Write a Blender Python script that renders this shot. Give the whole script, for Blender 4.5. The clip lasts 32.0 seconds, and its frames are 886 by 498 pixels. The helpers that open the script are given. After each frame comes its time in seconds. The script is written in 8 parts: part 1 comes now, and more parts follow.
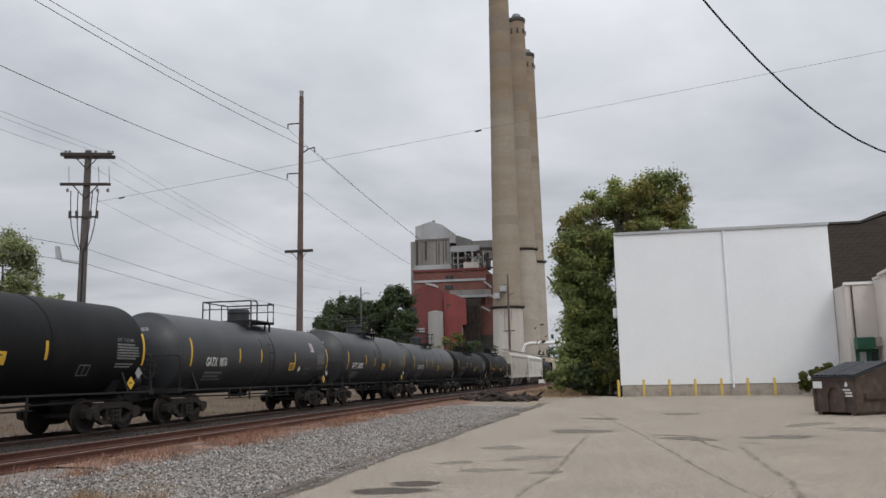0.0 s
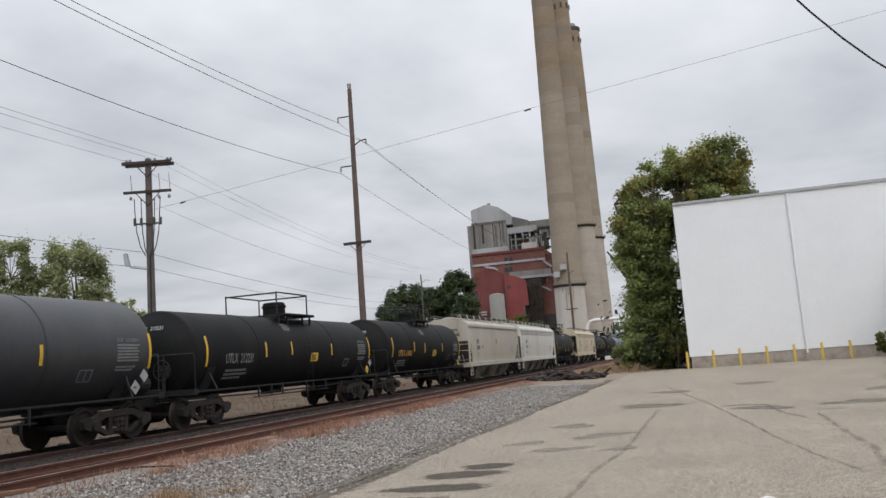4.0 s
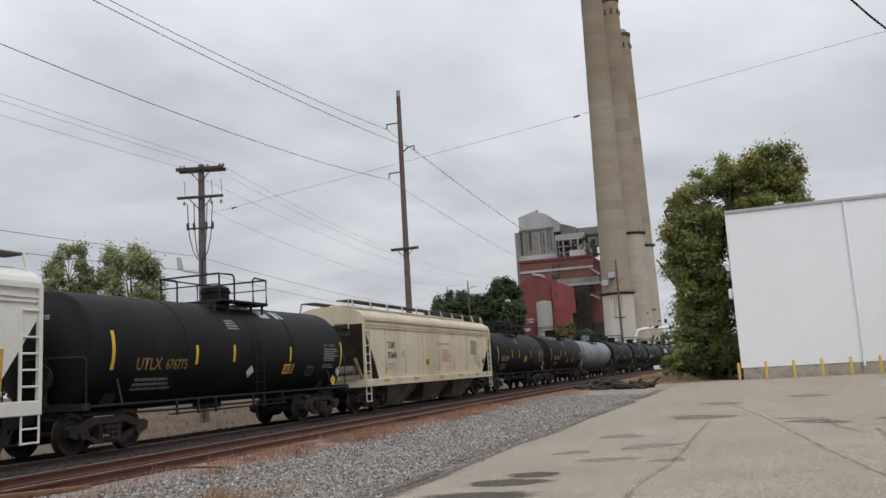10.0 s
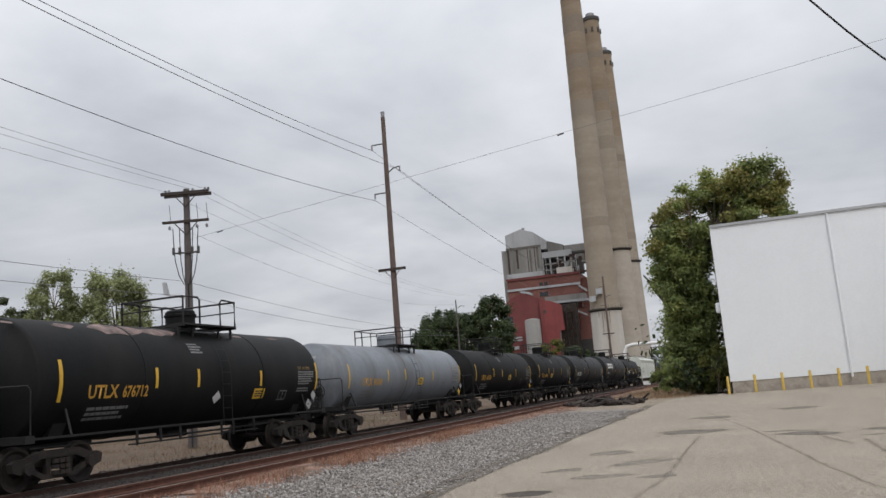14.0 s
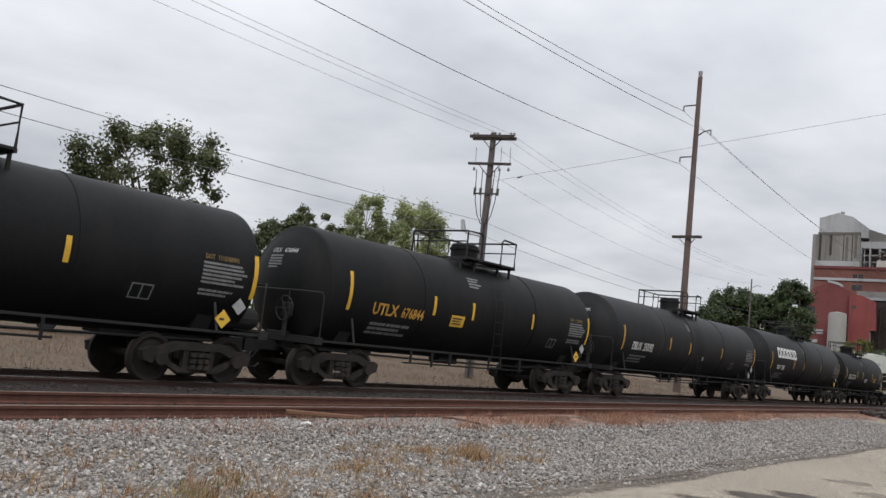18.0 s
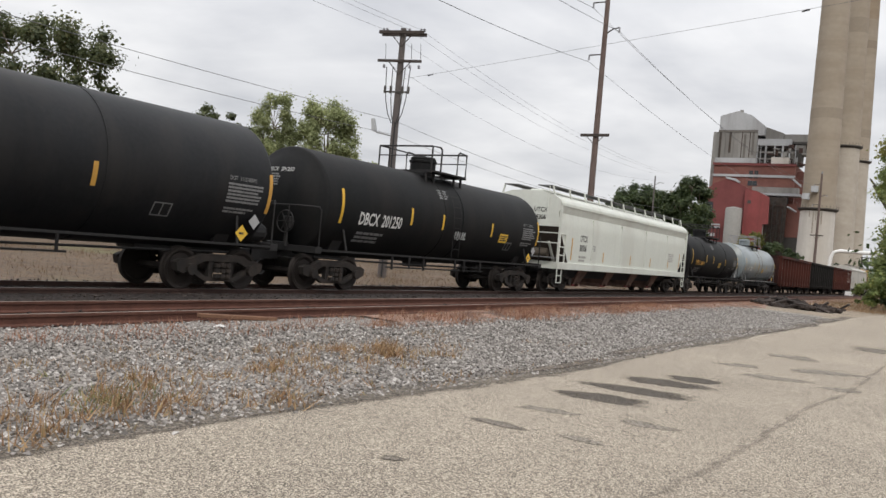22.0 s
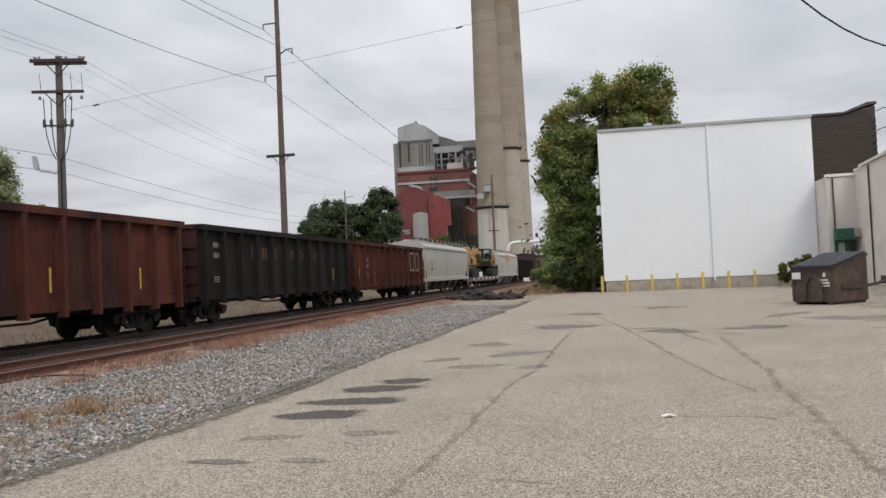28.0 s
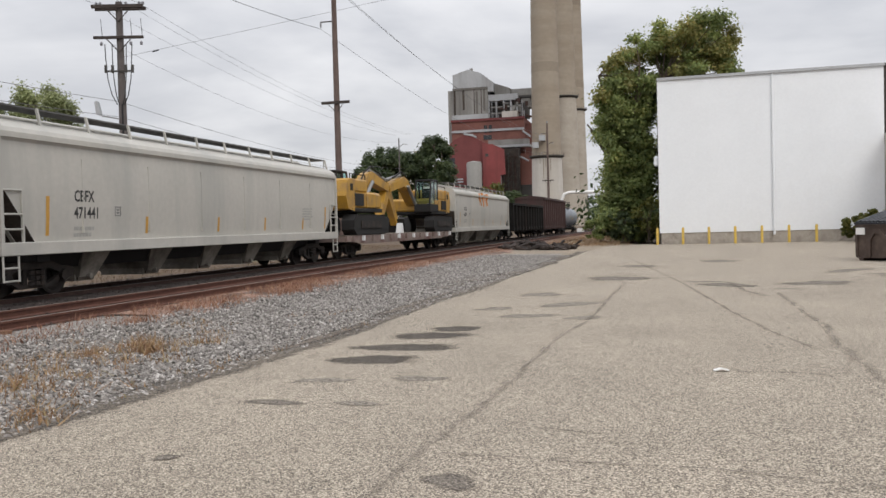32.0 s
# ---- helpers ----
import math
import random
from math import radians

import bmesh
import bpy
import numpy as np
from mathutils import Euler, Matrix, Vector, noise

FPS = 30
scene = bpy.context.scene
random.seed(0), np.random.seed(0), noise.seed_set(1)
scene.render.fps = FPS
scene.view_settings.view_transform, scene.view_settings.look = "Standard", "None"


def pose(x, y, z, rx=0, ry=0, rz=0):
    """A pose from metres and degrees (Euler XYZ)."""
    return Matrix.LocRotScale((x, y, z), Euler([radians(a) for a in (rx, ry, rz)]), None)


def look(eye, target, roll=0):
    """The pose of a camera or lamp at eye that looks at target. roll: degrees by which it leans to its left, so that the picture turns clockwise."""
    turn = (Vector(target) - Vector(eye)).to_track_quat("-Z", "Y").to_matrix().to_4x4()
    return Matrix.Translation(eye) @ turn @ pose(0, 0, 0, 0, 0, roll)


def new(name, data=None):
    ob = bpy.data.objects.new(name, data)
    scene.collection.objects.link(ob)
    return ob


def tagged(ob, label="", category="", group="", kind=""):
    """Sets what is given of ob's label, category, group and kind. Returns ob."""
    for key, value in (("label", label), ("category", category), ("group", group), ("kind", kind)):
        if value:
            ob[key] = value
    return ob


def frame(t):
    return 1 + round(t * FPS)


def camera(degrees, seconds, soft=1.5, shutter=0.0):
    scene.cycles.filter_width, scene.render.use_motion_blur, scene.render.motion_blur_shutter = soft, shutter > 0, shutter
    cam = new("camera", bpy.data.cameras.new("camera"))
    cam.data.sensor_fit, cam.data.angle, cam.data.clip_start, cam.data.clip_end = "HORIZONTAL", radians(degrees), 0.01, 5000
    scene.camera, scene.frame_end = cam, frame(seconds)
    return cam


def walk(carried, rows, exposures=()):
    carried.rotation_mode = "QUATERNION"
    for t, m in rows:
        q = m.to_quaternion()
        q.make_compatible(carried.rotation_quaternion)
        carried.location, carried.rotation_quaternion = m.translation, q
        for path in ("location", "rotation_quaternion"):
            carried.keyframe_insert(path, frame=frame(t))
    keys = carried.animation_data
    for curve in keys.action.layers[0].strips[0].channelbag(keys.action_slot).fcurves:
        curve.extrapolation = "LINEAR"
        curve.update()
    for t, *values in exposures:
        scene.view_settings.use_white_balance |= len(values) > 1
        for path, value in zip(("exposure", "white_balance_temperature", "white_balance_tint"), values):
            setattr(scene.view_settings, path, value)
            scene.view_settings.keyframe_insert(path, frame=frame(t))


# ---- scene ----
# ---------------------------------------------------------------- camera
EYE = 1.6
cam = camera(56.74, 32.0, soft=1.5, shutter=0.0)
VIEW = [
    (0, 98.79, 1.04, 11.38), (0.5, 98.90, 1.89, 10.85), (1, 98.84, 2.63, 10.68), (1.5, 98.78, 3.13, 10.75), (2, 99.15, 3.44, 12.10),
    (2.5, 98.39, 3.46, 13.53), (3, 98.03, 4.38, 13.87), (3.5, 97.79, 4.63, 14.82), (5.5, 98.61, 2.87, 18.57), (6, 98.81, 3.25, 19.14),
    (6.5, 98.56, 3.40, 19.57), (7, 98.83, 3.44, 19.82), (7.5, 99.03, 3.31, 19.60), (8, 98.98, 3.09, 19.73), (8.5, 98.73, 2.90, 19.91),
    (9, 98.83, 3.18, 20.56), (9.5, 98.78, 3.69, 20.44), (10, 98.55, 3.29, 19.10), (10.5, 98.90, 2.81, 17.75), (11, 99.40, 3.24, 17.67),
    (11.5, 99.72, 3.07, 18.47), (12, 99.94, 2.64, 19.51), (12.5, 99.86, 3.54, 19.13), (13, 99.57, 4.26, 18.00), (13.5, 99.55, 4.74, 18.10),
    (14, 99.87, 4.54, 18.39), (14.5, 99.78, 4.56, 18.06), (16.5, 97.32, -2.04, 19.95), (17, 96.38, -2.72, 22.25), (17.5, 96.32, -5.38, 26.61),
    (18, 96.41, -6.20, 37.16), (18.5, 98.33, -6.55, 46.65), (19, 98.96, -6.03, 48.90), (19.5, 94.30, -3.18, 41.97), (20, 91.54, -2.49, 33.98),
    (20.5, 91.10, -2.19, 30.55), (21, 90.52, -2.39, 28.59), (21.5, 90.37, -3.70, 28.84), (22, 90.03, -5.09, 31.05), (22.5, 90.41, -5.13, 30.98),
    (23, 91.61, -4.08, 29.31), (23.5, 92.59, -3.17, 28.57), (24, 92.33, -2.85, 28.75), (24.5, 92.31, -3.13, 28.35), (26.5, 94.04, -2.58, 27.80),
    (27, 96.74, -2.94, 21.93), (27.5, 96.27, -0.09, 14.09), (28, 91.88, 2.50, 10.42), (28.5, 89.57, 1.99, 9.03), (29, 88.96, 1.84, 7.66),
    (29.5, 87.78, 1.77, 8.14), (30, 87.33, 2.00, 12.58), (30.5, 87.23, 1.68, 13.47), (31, 87.82, 1.39, 12.52), (31.5, 88.34, 1.46, 13.37),
    (32, 88.44, 1.56, 14.10)]
walk(cam, [(t, pose(0, 0, EYE, rx, ry, rz)) for t, rx, ry, rz in VIEW],
     [(0, -0.18, 6500, 10), (1, -0.06, 6500, 10), (3.5, -0.03, 6500, 10), (6, -0.12, 6500, 10), (14.5, -0.12, 6500, 10), (17, -0.02, 6500, 10), (18.5, 0.05, 6500, 10), (19, 0.0, 6500, 10), (19.5, 0.12, 6600, 10), (20, 0.28, 6700, 10), (21, 0.29, 6750, 10), (22, 0.24, 6750, 10), (24, 0.06, 6600, 10), (26.5, 0.11, 6600, 10), (27, 0.11, 6580, 10), (28, 0.03, 6570, 10), (30, 0.10, 6660, 10.5), (32, 0.14, 6650, 10.5)])

# ---------------------------------------------------------------- sky and sun
world = bpy.data.worlds.new("overcast_sky")
scene.world = world
world.use_nodes = True
wn, wl = world.node_tree.nodes, world.node_tree.links
wn.clear()


def wnode(kind, **settings):
    n = wn.new(kind)
    for k, v in settings.items():
        n.inputs[k].default_value = v
    return n


def wmath(op, a, b=None):
    n = wn.new("ShaderNodeMath")
    n.operation = op
    for i, v in enumerate((a, b)):
        if v is None:
            continue
        if isinstance(v, (int, float)):
            n.inputs[i].default_value = v
        else:
            wl.new(v, n.inputs[i])
    return n.outputs[0]


wcoord = wn.new("ShaderNodeTexCoord")
wsep = wn.new("ShaderNodeSeparateXYZ")
wl.new(wcoord.outputs["Generated"], wsep.inputs[0])
up = wmath("MAXIMUM", wsep.outputs[2], 0.0)
flat = wmath("ADD", up, 0.16)
wcomb = wn.new("ShaderNodeCombineXYZ")
wl.new(wmath("DIVIDE", wsep.outputs[0], flat), wcomb.inputs[0])
wl.new(wmath("DIVIDE", wsep.outputs[1], flat), wcomb.inputs[1])
big = wnode("ShaderNodeTexNoise", Scale=0.9, Detail=6.0, Roughness=0.52, Distortion=0.4)
fine = wnode("ShaderNodeTexNoise", Scale=3.1, Detail=5.0, Roughness=0.5)
wl.new(wcomb.outputs[0], big.inputs["Vector"])
wl.new(wcomb.outputs[0], fine.inputs["Vector"])
cloud = wmath("ADD", wmath("MULTIPLY", big.outputs[0], 0.8), wmath("MULTIPLY", fine.outputs[0], 0.2))
ramp = wn.new("ShaderNodeValToRGB")
ramp.color_ramp.elements[0].position, ramp.color_ramp.elements[0].color = 0.36, (0.53, 0.555, 0.61, 1)
ramp.color_ramp.elements[1].position, ramp.color_ramp.elements[1].color = 0.62, (0.80, 0.82, 0.86, 1)
wl.new(cloud, ramp.inputs[0])
rise = wmath("ADD", 0.86, wmath("MULTIPLY", wmath("POWER", up, 1.5), 1.5))
clouds = wn.new("ShaderNodeBackground")
wl.new(ramp.outputs[0], clouds.inputs[0])
wl.new(rise, clouds.inputs[1])
sky = wn.new("ShaderNodeTexSky")
sky.sky_type, sky.sun_disc = "NISHITA", False
sky.sun_elevation, sky.sun_rotation = radians(42), radians(150)
blue = wnode("ShaderNodeBackground", Strength=0.05)
wl.new(sky.outputs[0], blue.inputs[0])
both = wn.new("ShaderNodeMixShader")
both.inputs[0].default_value = 0.94
wl.new(blue.outputs[0], both.inputs[1])
wl.new(clouds.outputs[0], both.inputs[2])
wout = wn.new("ShaderNodeOutputWorld")
wl.new(both.outputs[0], wout.inputs[0])

sun_data = bpy.data.lights.new("sun", "SUN")
sun_data.energy, sun_data.angle, sun_data.color = 1.0, radians(25), (1.0, 0.97, 0.92)
sun = new("sun", sun_data)
sun.matrix_world = look((60, -90, 100), (0, 0, 0))

# ---------------------------------------------------------------- materials
MATS = {}


def mat(name, color, rough=0.7, metal=0.0, vary=0.15, scale=3.0, bump=0.0, bump_scale=40.0, dirt=None, dirt_amount=0.0, dirt_scale=0.6,
        streak=False, rand=0.0, emit=0.0, gloss_coat=0.0, spec=0.5):
    """A surface: base colour broken up at two scales, dirt patches of another colour, fine relief."""
    if name in MATS:
        return MATS[name]
    m = bpy.data.materials.new(name)
    m.use_nodes = True
    MATS[name] = m
    nt = m.node_tree
    n, l = nt.nodes, nt.links
    bsdf = n["Principled BSDF"]
    bsdf.inputs["Roughness"].default_value = rough
    bsdf.inputs["Metallic"].default_value = metal
    bsdf.inputs["Specular IOR Level"].default_value = spec
    if gloss_coat:
        bsdf.inputs["Coat Weight"].default_value = gloss_coat
    tc = n.new("ShaderNodeTexCoord")
    src = tc.outputs["Object"]
    if streak:
        mp = n.new("ShaderNodeMapping")
        mp.inputs["Scale"].default_value = (1.0, 1.0, 0.12) if streak is True else streak
        l.new(src, mp.inputs[0])
        streak_src = mp.outputs[0]
    else:
        streak_src = src
    a = n.new("ShaderNodeTexNoise")
    a.inputs["Scale"].default_value, a.inputs["Detail"].default_value = scale, 6
    l.new(src, a.inputs["Vector"])
    b = n.new("ShaderNodeTexNoise")
    b.inputs["Scale"].default_value, b.inputs["Detail"].default_value = scale * 11, 4
    l.new(src, b.inputs["Vector"])
    add = n.new("ShaderNodeMath")
    add.operation = "ADD"
    l.new(a.outputs[0], add.inputs[0])
    l.new(b.outputs[0], add.inputs[1])
    mr = n.new("ShaderNodeMapRange")
    mr.inputs["From Min"].default_value, mr.inputs["From Max"].default_value = 0.65, 1.35
    mr.inputs["To Min"].default_value, mr.inputs["To Max"].default_value = 1 - vary, 1 + vary
    l.new(add.outputs[0], mr.inputs[0])
    mul = n.new("ShaderNodeVectorMath")
    mul.operation = "SCALE"
    mul.inputs[0].default_value = color
    l.new(mr.outputs[0], mul.inputs["Scale"])
    out = mul.outputs[0]
    if rand:
        oi = n.new("ShaderNodeObjectInfo")
        mr2 = n.new("ShaderNodeMapRange")
        mr2.inputs["To Min"].default_value, mr2.inputs["To Max"].default_value = 1 - rand, 1 + rand
        l.new(oi.outputs["Random"], mr2.inputs[0])
        mul2 = n.new("ShaderNodeVectorMath")
        mul2.operation = "SCALE"
        l.new(out, mul2.inputs[0])
        l.new(mr2.outputs[0], mul2.inputs["Scale"])
        out = mul2.outputs[0]
    if dirt:
        d = n.new("ShaderNodeTexNoise")
        d.inputs["Scale"].default_value, d.inputs["Detail"].default_value, d.inputs["Roughness"].default_value = dirt_scale, 8, 0.62
        l.new(streak_src, d.inputs["Vector"])
        dr = n.new("ShaderNodeMapRange")
        dr.inputs["From Min"].default_value, dr.inputs["From Max"].default_value = 0.62 - 0.3 * dirt_amount, 0.78 - 0.2 * dirt_amount
        l.new(d.outputs[0], dr.inputs[0])
        mx = n.new("ShaderNodeMix")
        mx.data_type = "RGBA"
        l.new(dr.outputs[0], mx.inputs["Factor"])
        l.new(out, mx.inputs[6])
        mx.inputs[7].default_value = (*dirt, 1)
        out = mx.outputs[2]
    l.new(out, bsdf.inputs["Base Color"])
    if bump:
        bn = n.new("ShaderNodeTexNoise")
        bn.inputs["Scale"].default_value, bn.inputs["Detail"].default_value = bump_scale, 5
        l.new(src, bn.inputs["Vector"])
        bp = n.new("ShaderNodeBump")
        bp.inputs["Strength"].default_value, bp.inputs["Distance"].default_value = min(1.0, bump), 0.02
        l.new(bn.outputs[0], bp.inputs["Height"])
        l.new(bp.outputs[0], bsdf.inputs["Normal"])
    if emit:
        bsdf.inputs["Emission Color"].default_value = (*color, 1)
        bsdf.inputs["Emission Strength"].default_value = emit
    return m


def speckled(name, stops, scale, vary_scale, vary, rough=0.9, bump=0.6, stain=None, stain_scale=0.15, stain_at=0.6):
    """Aggregate ground: cells of several tones, larger patches, stones in relief."""
    if name in MATS:
        return MATS[name]
    m = bpy.data.materials.new(name)
    m.use_nodes = True
    MATS[name] = m
    n, l = m.node_tree.nodes, m.node_tree.links
    bsdf = n["Principled BSDF"]
    bsdf.inputs["Roughness"].default_value = rough
    tc = n.new("ShaderNodeTexCoord")
    vo = n.new("ShaderNodeTexVoronoi")
    vo.inputs["Scale"].default_value = scale
    l.new(tc.outputs["Object"], vo.inputs["Vector"])
    sep = n.new("ShaderNodeSeparateColor")
    l.new(vo.outputs["Color"], sep.inputs[0])
    rp = n.new("ShaderNodeValToRGB")
    rp.color_ramp.interpolation = "LINEAR"
    while len(rp.color_ramp.elements) < len(stops):
        rp.color_ramp.elements.new(0.5)
    for e, (p, c) in zip(rp.color_ramp.elements, stops):
        e.position, e.color = p, (*c, 1)
    l.new(sep.outputs[0], rp.inputs[0])
    na = n.new("ShaderNodeTexNoise")
    na.inputs["Scale"].default_value, na.inputs["Detail"].default_value, na.inputs["Roughness"].default_value = vary_scale, 9, 0.66
    l.new(tc.outputs["Object"], na.inputs["Vector"])
    mr = n.new("ShaderNodeMapRange")
    mr.inputs["From Min"].default_value, mr.inputs["From Max"].default_value = 0.3, 0.7
    mr.inputs["To Min"].default_value, mr.inputs["To Max"].default_value = 1 - vary, 1 + vary
    l.new(na.outputs[0], mr.inputs[0])
    sc = n.new("ShaderNodeVectorMath")
    sc.operation = "SCALE"
    l.new(rp.outputs[0], sc.inputs[0])
    l.new(mr.outputs[0], sc.inputs["Scale"])
    out = sc.outputs[0]
    if stain:
        st = n.new("ShaderNodeTexNoise")
        st.inputs["Scale"].default_value, st.inputs["Detail"].default_value, st.inputs["Roughness"].default_value = stain_scale, 9, 0.65
        l.new(tc.outputs["Object"], st.inputs["Vector"])
        sr = n.new("ShaderNodeMapRange")
        sr.inputs["From Min"].default_value, sr.inputs["From Max"].default_value = stain_at, stain_at + 0.1
        l.new(st.outputs[0], sr.inputs[0])
        mx = n.new("ShaderNodeMix")
        mx.data_type = "RGBA"
        l.new(sr.outputs[0], mx.inputs["Factor"])
        l.new(out, mx.inputs[6])
        mx.inputs[7].default_value = (*stain, 1)
        out = mx.outputs[2]
    l.new(out, bsdf.inputs["Base Color"])
    bp = n.new("ShaderNodeBump")
    bp.inputs["Strength"].default_value, bp.inputs["Distance"].default_value = bump, 0.03
    l.new(vo.outputs["Distance"], bp.inputs["Height"])
    l.new(bp.outputs[0], bsdf.inputs["Normal"])
    return m


ASPHALT = speckled("asphalt", [(0.0, (0.06, 0.05, 0.04)), (0.5, (0.285, 0.240, 0.187)), (1.0, (0.70, 0.605, 0.485))], 105, 0.35, 0.14, bump=0.5,
                   stain=(0.23, 0.19, 0.15), stain_scale=0.22, stain_at=0.62)
GRAVEL = speckled("gravel", [(0.0, (0.11, 0.10, 0.089)), (0.5, (0.235, 0.211, 0.188)), (1.0, (0.43, 0.395, 0.355))], 34, 0.5, 0.18, bump=1.0,
                  stain=(0.26, 0.225, 0.18), stain_scale=0.35, stain_at=0.64)
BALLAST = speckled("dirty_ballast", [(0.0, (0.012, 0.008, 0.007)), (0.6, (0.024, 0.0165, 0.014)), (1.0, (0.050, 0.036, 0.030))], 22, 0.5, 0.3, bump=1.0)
RED_DIRT = speckled("rusty_soil", [(0.0, (0.14, 0.078, 0.055)), (0.5, (0.26, 0.155, 0.112)), (1.0, (0.37, 0.245, 0.18))], 22, 0.8, 0.3, bump=0.8,
                    stain=(0.105, 0.072, 0.056), stain_scale=0.9, stain_at=0.47)
FIELD = speckled("dry_field", [(0.0, (0.05, 0.031, 0.017)), (0.5, (0.095, 0.06, 0.034)), (1.0, (0.14, 0.092, 0.055))], 9, 0.15, 0.25, bump=0.8,
                 stain=(0.12, 0.12, 0.05), stain_scale=0.06, stain_at=0.58)
DIRT = speckled("bare_dirt", [(0.0, (0.16, 0.125, 0.09)), (0.5, (0.26, 0.21, 0.155)), (1.0, (0.37, 0.31, 0.24))], 20, 0.5, 0.25, bump=0.7)
RAIL_RUST = mat("rusty_rail", (0.060, 0.033, 0.026), 0.75, 0.2, 0.3, 6, 0.3, 60)
RAIL_HEAD = mat("worn_rail_head", (0.20, 0.17, 0.15), 0.5, 0.6, 0.2, 6)
SIDING_HEAD = mat("dull_siding_rail_head", (0.27, 0.195, 0.16), 0.6, 0.2, 0.3, 6)
SIDING_RUST = mat("red_rusty_siding_rail", (0.105, 0.043, 0.029), 0.85, 0.1, 0.35, 5, 0.3, 60)
TIE = mat("creosoted_tie", (0.036, 0.028, 0.024), 0.9, 0, 0.4, 5, 0.6, 40, rand=0.3)
WHITE_METAL = mat("white_metal_siding", (0.79, 0.81, 0.83), 0.5, 0, 0.03, 0.6, 0.04, 12, dirt=(0.74, 0.757, 0.77), dirt_amount=0.1, dirt_scale=0.12)
CONCRETE = mat("old_concrete", (0.40, 0.36, 0.31), 0.9, 0, 0.2, 1.2, 0.4, 30, dirt=(0.22, 0.19, 0.16), dirt_amount=0.5, dirt_scale=1.2)
STACK = mat("stack_concrete", (0.325, 0.275, 0.215), 0.9, 0, 0.10, 0.05, 0.0, 30, dirt=(0.265, 0.215, 0.16), dirt_amount=0.55, dirt_scale=1.0, streak=(0.02, 0.02, 0.10))
STACK_BROWN = mat("brown_weathered_stack", (0.285, 0.225, 0.16), 0.9, 0, 0.12, 0.05, dirt=(0.225, 0.165, 0.11), dirt_amount=0.6, dirt_scale=1.0, streak=(0.02, 0.02, 0.09))
STACK_LIGHT = mat("pale_stack_concrete", (0.55, 0.52, 0.475), 0.9, 0, 0.08, 0.06, dirt=(0.42, 0.38, 0.33), dirt_amount=0.45, dirt_scale=0.09, streak=True)
STACK_BAND = mat("stained_stack_band", (0.275, 0.23, 0.178), 0.9, 0, 0.08, 0.08)
BRICK_RED = mat("red_brick", (0.20, 0.086, 0.068), 0.9, 0, 0.2, 0.15, dirt=(0.14, 0.060, 0.05), dirt_amount=0.5, dirt_scale=0.12)
BRICK_RED2 = mat("bright_red_cladding", (0.168, 0.046, 0.044), 0.8, 0, 0.18, 0.2, dirt=(0.115, 0.036, 0.035), dirt_amount=0.4, dirt_scale=0.1)
BRICK_DARK = mat("sooty_brick", (0.050, 0.041, 0.035), 0.95, 0, 0.3, 0.8, 0.4, 20, dirt=(0.095, 0.075, 0.06), dirt_amount=0.5, dirt_scale=0.6)
GREY_CLAD = mat("weathered_grey_cladding", (0.27, 0.262, 0.245), 0.8, 0, 0.12, 0.1, dirt=(0.15, 0.142, 0.13), dirt_amount=0.55, dirt_scale=0.12, streak=True)
GREY_DIM = mat("stained_grey_cladding", (0.15, 0.14, 0.125), 0.85, 0, 0.2, 0.2)
GREY_PALE = mat("pale_grey_cladding", (0.40, 0.41, 0.42), 0.6, 0, 0.08, 0.1, dirt=(0.28, 0.28, 0.28), dirt_amount=0.4, dirt_scale=0.15, streak=True)
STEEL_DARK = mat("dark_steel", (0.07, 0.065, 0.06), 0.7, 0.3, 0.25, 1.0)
STUCCO = mat("off_white_stucco", (0.66, 0.61, 0.565), 0.9, 0, 0.06, 1.0, 0.2, 25, dirt=(0.56, 0.51, 0.465), dirt_amount=0.3, dirt_scale=0.4)
GREEN = mat("green_awning", (0.02, 0.10, 0.06), 0.6, 0, 0.15, 3)
GLASS_DARK = mat("dark_glass", (0.03, 0.035, 0.04), 0.12, 0, 0.1, 1)
YELLOW = mat("yellow_bollard_paint", (0.62, 0.42, 0.08), 0.55, 0, 0.15, 6, dirt=(0.40, 0.28, 0.10), dirt_amount=0.4, dirt_scale=5)
DUMP = mat("brown_dumpster_steel", (0.075, 0.052, 0.042), 0.55, 0.2, 0.25, 2.5, 0.2, 20, dirt=(0.13, 0.095, 0.075), dirt_amount=0.5, dirt_scale=2.2)
LID = mat("black_plastic_lid", (0.022, 0.024, 0.03), 0.45, 0, 0.2, 3)
PAPER = mat("white_sticker", (0.75, 0.74, 0.72), 0.6, 0, 0.05, 5)
WOOD_POLE = mat("weathered_pole_wood", (0.115, 0.10, 0.095), 0.9, 0, 0.3, 2.5, 0.4, 30, dirt=(0.06, 0.05, 0.046), dirt_amount=0.5, dirt_scale=1.5, streak=True)
WOOD_POLE2 = mat("brown_pole_wood", (0.128, 0.092, 0.08), 0.9, 0, 0.25, 2.0, 0.3, 30, dirt=(0.085, 0.055, 0.046), dirt_amount=0.4, dirt_scale=1.2, streak=True)
DARK_WOOD = mat("dark_crossarm_wood", (0.05, 0.04, 0.035), 0.9, 0, 0.3, 4)
CABLE = mat("black_cable", (0.012, 0.012, 0.014), 0.7, 0, 0.1, 3)
CABLE_GREY = mat("grey_wire", (0.16, 0.16, 0.17), 0.6, 0.3, 0.1, 3)
PORCELAIN = mat("grey_insulator", (0.25, 0.25, 0.27), 0.4, 0, 0.2, 4)
BARK = mat("tree_bark", (0.11, 0.085, 0.065), 0.95, 0, 0.3, 3, 0.6, 18)


